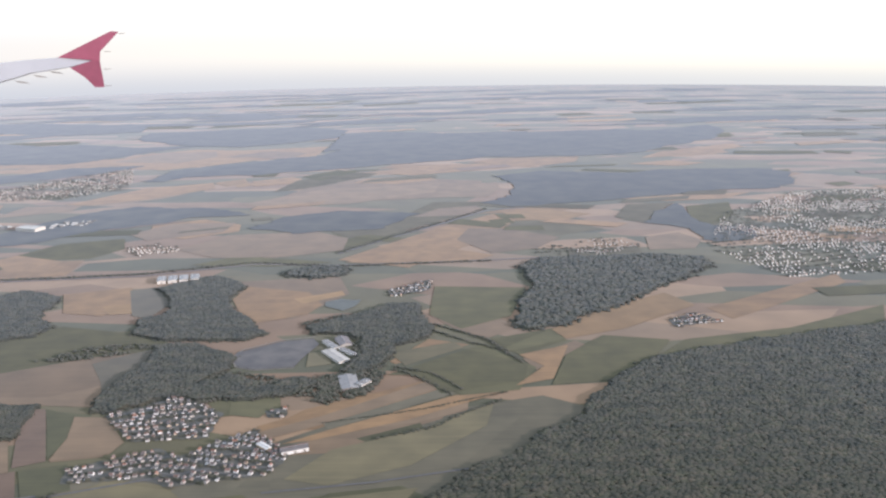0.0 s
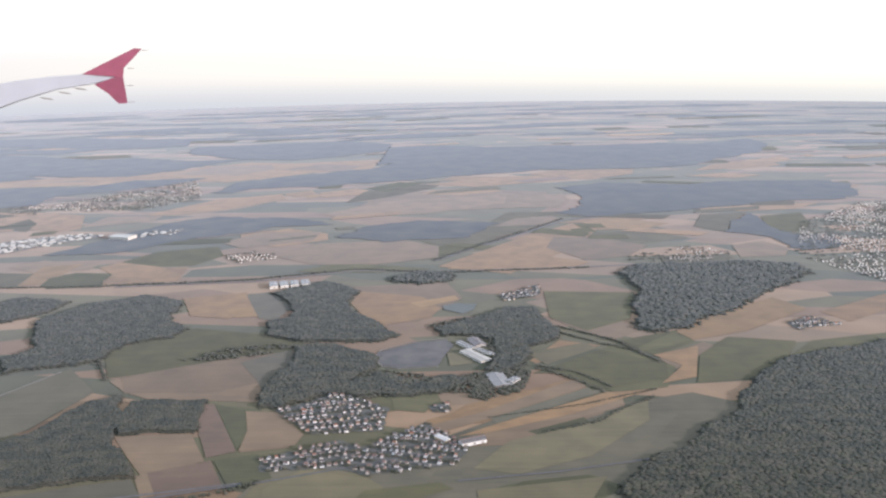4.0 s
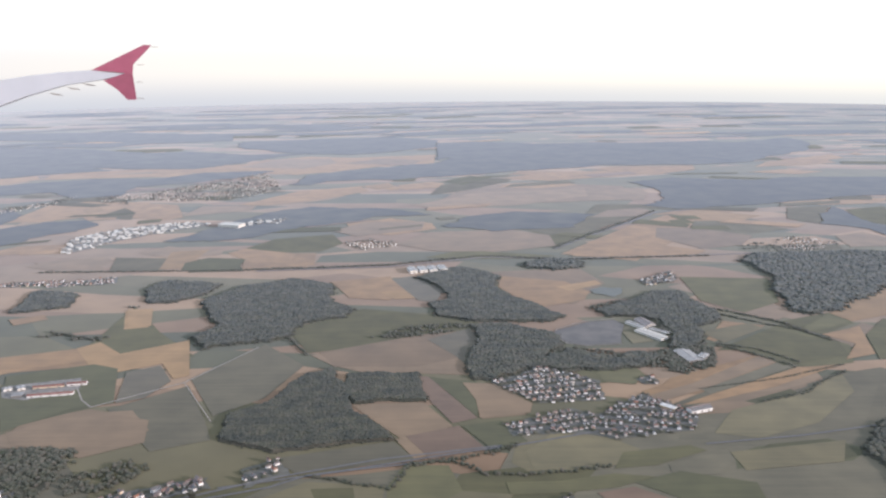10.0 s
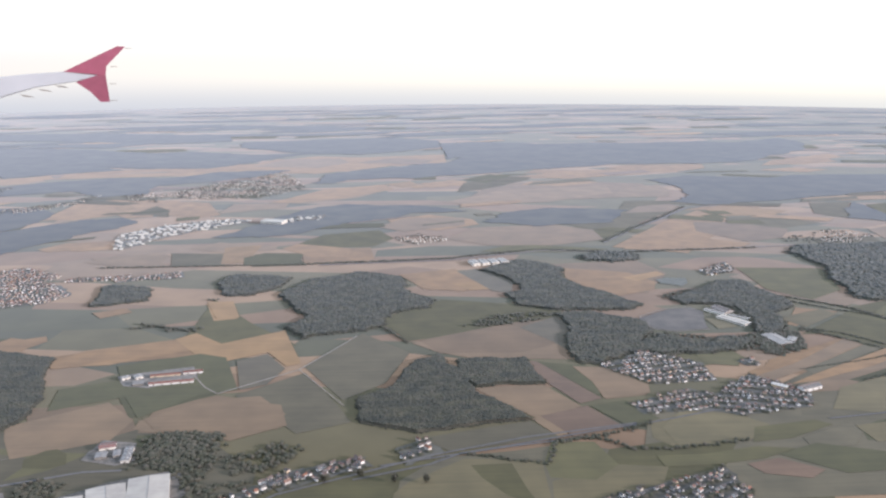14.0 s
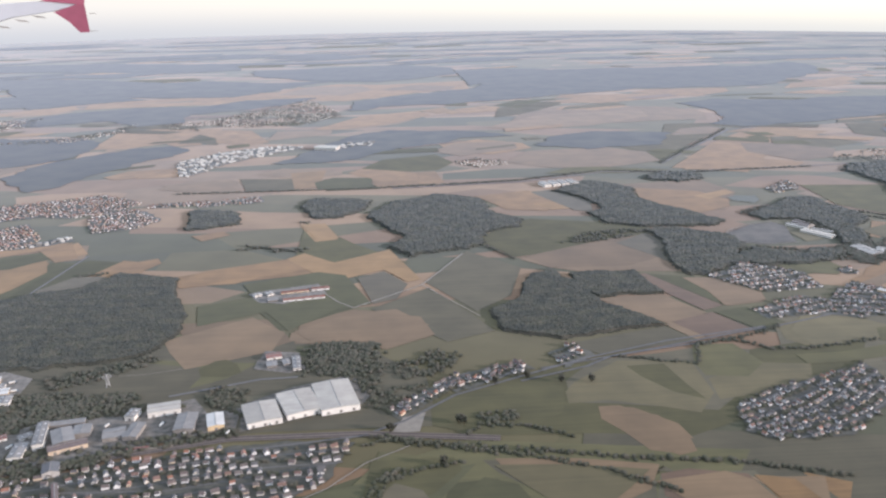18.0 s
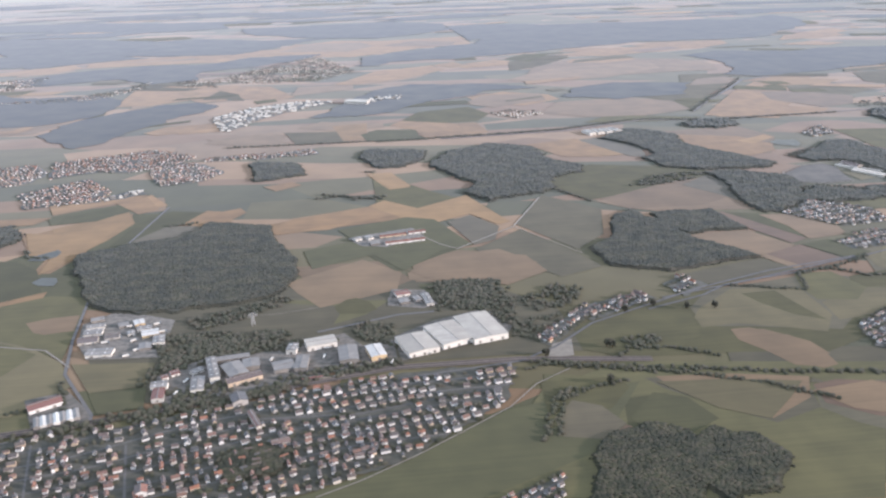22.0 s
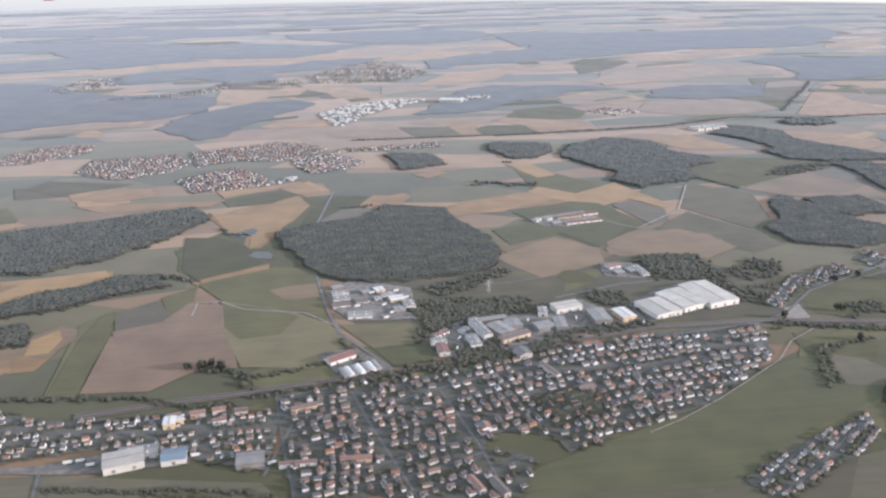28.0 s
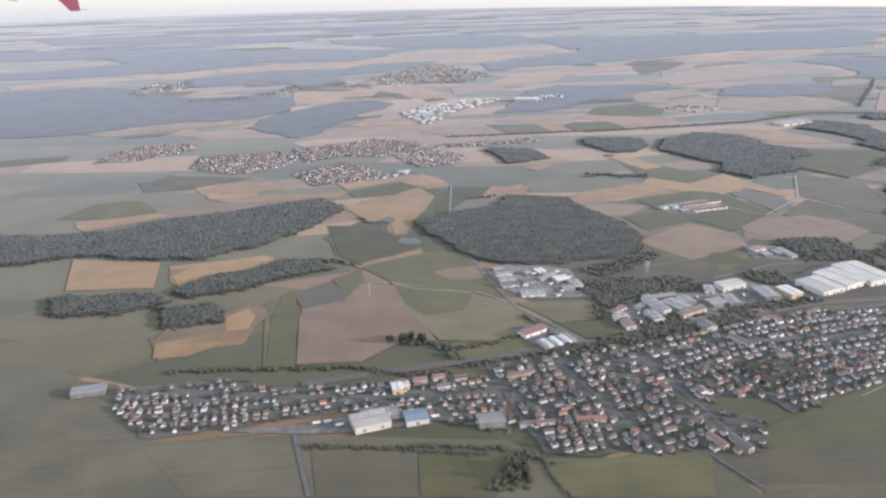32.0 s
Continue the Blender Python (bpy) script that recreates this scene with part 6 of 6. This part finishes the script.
hall('works', -217.4, 107.9, 3.0, 1.3, 0.4, 9)
hall('works', -217.2, 105.4, 3.0, 2.0, 0.45, 4)
hall('tile', -217.3, 102.6, 3.2, 2.2, 0.4, 7)
hall('tile', -213.6, 103.6, 2.3, 1.7, 0.35, 8)
hall('works', -214.1, 97.5, 4.2, 2.3, 0.45, -2)
hall('yellow', -207.2, 103.5, 2.7, 2.1, 0.5, 13)
hall('yellow', -210.1, 108.4, 1.7, 1.9, 0.4, 19)
hall('works', -208.7, 106.0, 2.4, 1.6, 0.35, 11)
hall('works', -205.2, 100.6, 1.9, 2.9, 0.5, 7)
hall('grey', -207.1, 98.8, 1.9, 2.1, 0.35, 7)
hall('works', -210.6, 104.3, 1.2, 1.3, 0.35, 20)
hall('grey', -217.9, 111.0, 2.2, 1.3, 0.35, 17)
hall('grey', -212.7, 107.9, 1.6, 1.5, 0.35, 18)
hall('red', -201.8, 87.3, 1.0, 1.0, 0.4, 24)
hall('red', -200.5, 88.4, 1.3, 1.3, 0.4, 27)
hall('works', -197.1, 88.6, 2.0, 1.1, 0.4, 37)
hall('block', -186.7, 72.3, 0.7, 4.5, 0.8, 21)
hall('block', -199.9, 45.5, 0.9, 3.4, 0.6, 20)
hall('block', -202.6, 46.4, 0.8, 3.1, 0.6, 19)
hall('block', -223.2, 67.3, 3.6, 1.0, 0.6, 15)
hall('block', -240.6, 67.5, 1.5, 1.2, 0.6, 12)
hall('block', -237.7, 67.9, 2.0, 1.0, 0.6, 9)
hall('block', -234.9, 68.4, 1.8, 1.0, 0.6, 11)
hall('block', -231.8, 67.6, 1.7, 1.0, 0.6, 2)
hall('block', -234.5, 65.5, 1.8, 0.8, 0.6, 11)
hall('block', -223.7, 54.0, 4.6, 0.7, 0.5, -1)
hall('block', -216.5, 53.9, 3.9, 1.0, 0.5, -3)
hall('block', -182.8, 66.5, 2.4, 1.2, 0.6, 15)
hall('block', -199.3, 58.5, 1.4, 1.5, 0.6, 11)
hall('warehouse', -161.9, 91.7, 5.4, 6.4, 0.85, 17)
hall('warehouse', -156.3, 94.5, 5.7, 7.7, 0.88, 20)
hall('warehouse', -150.5, 96.3, 6.2, 9.5, 0.9, 14)
hall('barn', -217.9, 81.6, 4.6, 2.1, 0.6, 29)
hall('glass', -215.0, 77.6, 6.1, 2.8, 0.35, 19)
hall('works', -202.0, 84.3, 2.4, 1.8, 0.8, 4)
hall('red', -201.7, 81.8, 1.7, 3.1, 0.6, 5)
hall('grey', -192.5, 91.5, 6.5, 1.3, 0.7, 9)
hall('works', -194.5, 87.9, 1.5, 6.9, 1.1, 13)
hall('grey', -191.1, 87.4, 3.0, 4.5, 0.8, 25)
hall('grey', -188.7, 89.0, 2.5, 2.8, 0.8, 9)
hall('tile', -189.4, 84.7, 5.4, 1.7, 0.7, 23)
hall('works', -196.3, 84.0, 1.9, 4.0, 0.6, 5)
hall('warehouse', -177.8, 94.7, 5.0, 2.8, 0.9, 13)
hall('works', -182.4, 93.4, 1.6, 2.4, 0.8, -10)
hall('grey', -180.7, 88.2, 2.0, 4.2, 0.7, -5)
hall('grey', -183.6, 87.8, 3.2, 2.8, 0.6, 13)
hall('grey', -173.3, 89.9, 3.0, 5.0, 0.8, 3)
hall('yellow', -168.8, 90.0, 2.5, 4.0, 0.8, 13)
hall('tile', -189.5, 78.4, 2.2, 2.4, 0.8, 17)
hall('red', -162.7, 113.5, 2.7, 2.0, 0.4, 15)
hall('grey', -160.1, 110.5, 1.2, 2.1, 0.4, 16)
hall('works', -158.2, 110.1, 1.4, 5.1, 0.4, 8)
hall('grey', -162.6, 110.0, 1.8, 2.0, 0.35, 9)
hall('warehouse', -245.3, 57.7, 4.8, 3.4, 0.9, 13)
hall('blue', -239.2, 57.8, 3.0, 2.6, 0.7, 5)
hall('grey', -229.6, 55.5, 3.4, 2.5, 0.7, 3)
hall('barn', -162.1, 146.9, 6.2, 1.1, 0.35, 11)
hall('barn', -159.7, 142.6, 9.0, 1.3, 0.35, 10)
hall('barn', -156.6, 148.2, 4.0, 1.3, 0.42, 11)
hall('grey', -166.4, 142.3, 2.2, 1.6, 0.35, 12)
hall('works', -170.2, 145.6, 1.7, 1.4, 0.4, 31)
hall('works', -167.6, 146.0, 1.5, 1.8, 0.4, 32)
hall('warehouse', -25.9, 176.5, 2.8, 8.6, 0.35, 35)
hall('tile', -25.2, 185.9, 3.0, 5.6, 0.25, 21)
hall('works', -23.3, 179.1, 1.2, 5.5, 0.3, 44)
hall('works', -28.0, 183.9, 1.5, 6.1, 0.3, 35)
hall('warehouse', -165.3, 316.9, 9.6, 5.4, 1.2, -18)
hall('works', -87.6, 240.8, 2.5, 5.3, 0.7, 15)
hall('works', -84.4, 241.4, 2.6, 5.3, 0.7, 15)
hall('works', -81.2, 242.0, 2.6, 5.3, 0.7, 15)
hall('works', -77.9, 242.7, 2.6, 5.3, 0.7, 15)
hall('works', -243.9, 59.5, 4.8, 2.5, 0.5, 6)
hall('grey', -21.2, 161.3, 3.8, 7.3, 0.35, 13)
hall('works', -18.1, 160.6, 3.3, 1.9, 0.5, 54)
hall('yellow', -33.4, 133.3, 1.1, 3.1, 0.4, 47)
hall('tile', -27.7, 132.0, 4.9, 1.8, 0.6, 21)
hall('yellow', -241.1, 65.9, 1.5, 2.0, 0.8, 3)
hall('yellow', -240.2, 66.7, 1.6, 1.5, 0.6, 7)
hall('grey', -284.9, 72.6, 4.6, 2.4, 0.5, 8)


# ---- single trees ----
def make_tree():
    root = new("tree")
    ring = [(0.07 * math.cos(k * 1.047), 0.07 * math.sin(k * 1.047)) for k in range(6)]
    v = [(x, y, -0.1) for x, y in ring] + [(x * 0.5, y * 0.5, 0.75) for x, y in ring]
    mesh("trunk", v, [(k, (k + 1) % 6, 6 + (k + 1) % 6, 6 + k) for k in range(6)], M_BARK, root)
    bm = bmesh.new()
    for k in range(34):
        q, g, z = rng.uniform(0, 6.28), 0.5 * math.sqrt(rng.uniform(0, 1)), rng.uniform(0.45, 1.35)
        g *= 1.15 - abs(z - 0.85)
        m = Matrix.Translation((g * math.cos(q), g * math.sin(q), z)) @ Euler(tuple(rng.uniform(0, 3, 3))).to_matrix().to_4x4()
        bmesh.ops.create_icosphere(bm, subdivisions=1, radius=rng.uniform(0.14, 0.24), matrix=m)
    for p in bm.verts:
        p.co += Vector(rng.normal(0, 0.025, 3))
    d = bpy.data.meshes.new("crown")
    bm.to_mesh(d)
    bm.free()
    d.materials.append(M_SCRUB)
    new("crown", d).parent = root
    return tagged(root, "single broadleaf tree with a rounded dark crown", "tree", "field trees")


FIRST_TREE = make_tree()
PLACED = []


def trees_at(pts):
    for x, y in pts:
        m = pose(x, y, gz(x, y) + 0.08, 0, 0, rng.uniform(0, 360))
        if PLACED:
            copy_thing(FIRST_TREE, m)
        else:
            FIRST_TREE.matrix_basis = m
        PLACED.append(m)


trees_at([(-130.2, 86.4), (-117.8, 100.8), (-112.2, 98.8), (-228.5, 44.4), (-227.7, 43.2), (-229.5, 42.9), (-227.6, 45.1), (-238.8, 81.9), (-236.2, 81.5), (-241.1, 81.7), (-239.2, 81.7), (-237.6, 82.4), (-235.8, 81.1), (-130.9, 86.9), (-107.1, 98.4), (-134.1, 75.4), (-141.6, 85.4), (-123.6, 99.2)])


# ---- the station platform ----
def platform(x, y, length, turn):
    root = new("station_platform")
    v, f = box(-length / 2, length / 2, -0.22, 0.22, -0.1, 0.1)
    mesh("slab", v, f, M_GRAVEL, root)
    for k in range(3):
        q = (k - 1) * 1.1
        for w in (-0.35, 0.35):
            v, f = box(q + w - 0.02, q + w + 0.02, -0.02, 0.02, 0.1, 0.4)
            mesh("post", v, f, M_STEEL, root)
        v, f = box(q - 0.5, q + 0.5, -0.2, 0.2, 0.4, 0.44)
        mesh("canopy", v, f, M_REDROOF, root)
    root.matrix_world = pose(x, y, gz(x, y) + 0.1, 0, 0, turn)
    tagged(root, "pale station platform with small red roofs beside the railway", "platform")


platform(-178.9, 83.4, 9.8, 8.2)


# ---- lorries in the yards ----
def make_lorry():
    root = new("lorry")
    v, f = box(-0.45, 0.55, -0.125, 0.125, 0.1, 0.38)
    mesh("cargo_box", v, f, M_WHITE, root)
    v, f = box(0.6, 0.82, -0.12, 0.12, 0.08, 0.32)
    v[5], v[6] = (0.76, -0.12, 0.32), (0.76, 0.12, 0.32)
    mesh("cab", v, f, M_BLUE, root)
    v, f = box(-0.45, 0.8, -0.1, 0.1, 0.05, 0.095)
    mesh("chassis", v, f, M_SLEEPER, root)
    for x in (-0.3, -0.12, 0.66):
        for y in (-0.11, 0.11):
            ring = [(x + 0.05 * math.cos(k * 0.785), 0.05 + 0.05 * math.sin(k * 0.785)) for k in range(8)]
            w = [(p, y - 0.02, q) for p, q in ring] + [(p, y + 0.02, q) for p, q in ring]
            mesh("wheel", w, [tuple(range(8)), tuple(range(15, 7, -1))] + [(k, 8 + k, 8 + (k + 1) % 8, (k + 1) % 8) for k in range(8)], M_SLEEPER, root)
    return tagged(root, "white box lorry parked in a concrete yard", "lorry", "parked lorries")


FIRST_LORRY = make_lorry()
PARKED = []


def lorries_at(turn, pts):
    for x, y in pts:
        m = pose(x, y, gz(x, y) + 0.11, 0, 0, turn + rng.normal(0, 8))
        if PARKED:
            copy_thing(FIRST_LORRY, m)
        else:
            FIRST_LORRY.matrix_basis = m
        PARKED.append(m)


lorries_at(15, [(-216.9, 101.5), (-214.5, 101.5), (-212.7, 103.1), (-211.6, 107.3), (-207, 107.5), (-205.4, 104.2), (-209.7, 101.4), (-213.1, 96.4), (-209.7, 95.8), (-208.4, 97.8)])
lorries_at(70, [(-199.3, 82.1), (-198.4, 85.7), (-185.7, 90.7), (-177.2, 90.3), (-173, 87.1), (-166.4, 86.8), (-163.2, 88), (-160, 89.1)])
lorries_at(10, [(-252.4, 58.8), (-250.9, 58.9), (-249.4, 57.8), (-236.7, 58), (-227, 54.8)])


# ---- the power pylon ----
def pylon(x, y, h):
    root = new("power_pylon")
    def bar(name, p, q, r):
        p, q = Vector(p), Vector(q)
        m = (q - p).to_track_quat("Z", "Y").to_matrix().to_4x4()
        l = (q - p).length
        v, f = box(-r, r, -r, r, 0, l)
        mesh(name, [tuple(p + m.to_3x3() @ Vector(c)) for c in v], f, M_STEEL, root)
    for sx, sy in ((-1, -1), (1, -1), (1, 1), (-1, 1)):
        bar("leg", (sx * 0.3, sy * 0.3, 0), (sx * 0.06, sy * 0.06, h), 0.025)
    for k in range(5):
        z, z2 = h * k / 6, h * (k + 1) / 6
        g, g2 = 0.3 - 0.24 * k / 6, 0.3 - 0.24 * (k + 1) / 6
        for sy in (-1, 1):
            bar("brace", (-g, sy * g, z), (g2, sy * g2, z2), 0.015)
    for k, l in ((0.68, 0.7), (0.82, 0.9), (0.96, 0.5)):
        bar("cross_arm", (-l, 0, h * k), (l, 0, h * k), 0.03)
    root.matrix_world = pose(x, y, gz(x, y), 0, 0, 20)
    tagged(root, "grey lattice steel power pylon in a field", "pylon")


pylon(-189.8, 104.8, 2.4)


# ---- the aircraft's wing tip ----
def wing():
    eye = Vector((-129.0, -23.5, 66.0))
    base = Vector((-850.0, 2088.0, -42.0))
    ahead = (base - eye).normalized()
    right = ahead.cross(Vector((0, 0, 1))).normalized()
    up = right.cross(ahead)
    unit = (base - eye).length / 1444.0 * math.cos(radians(20))
    root = new("aircraft_wing")

    def plate(name, pts, depth, mat, parent, back=0.0, sweep=0.0):
        n = len(pts)
        v = []
        for k in (0, 1):
            for x, y in pts:
                x, y = 0.92 * x + 0.1 * y, 0.97 * y
                v.append(tuple(right * x * unit + up * y * unit + ahead * (back + k * depth + sweep * x) * unit))
        f = [tuple(range(n)), tuple(range(2 * n - 1, n - 1, -1))] + [(k, n + k, n + (k + 1) % n, (k + 1) % n) for k in range(n)]
        return mesh(name, v, f, mat, parent)

    plate("wing_panel", [(-560, -60), (-346, 18), (-246, 36), (-186, 45), (-136, 50), (-80, 53), (-17, 47), (-58, 37), (-126, 28), (-190, 10), (-246, -10), (-346, -50), (-560, -160)], 30, M_WING, root, 4, 0.05)
    fin = plate("winglet", [(-80, 53), (11, 96), (25, 95), (-7, 62), (-8, 46), (-20, 47)], 3, M_FIN, root)
    plate("lower_fin", [(-59, 35), (-20, 47), (-8, 46), (0, 0), (-16, 0), (-34, 18)], 3, M_FIN, fin)
    for x, y in ((25, 92), (0, 61), (-1, 31), (1, 2)):
        plate("static_wick", [(x, y + 0.6), (x + 12, y + 0.4), (x + 12, y - 0.2), (x, y - 0.4)], 1, M_RAIL, fin)
    for x, y in ((-140, 13), (-110, 22), (-83, 28)):
        plate("flap_fairing", [(x - 13, y + 3), (x + 6, y), (x + 13, y - 3), (x - 4, y - 1)], 6, M_GREY, root)
    root.matrix_world = Matrix.Translation(base)
    tagged(root, "white aircraft wing with a magenta winglet, in flight above the land", "aircraft wing")


wing()
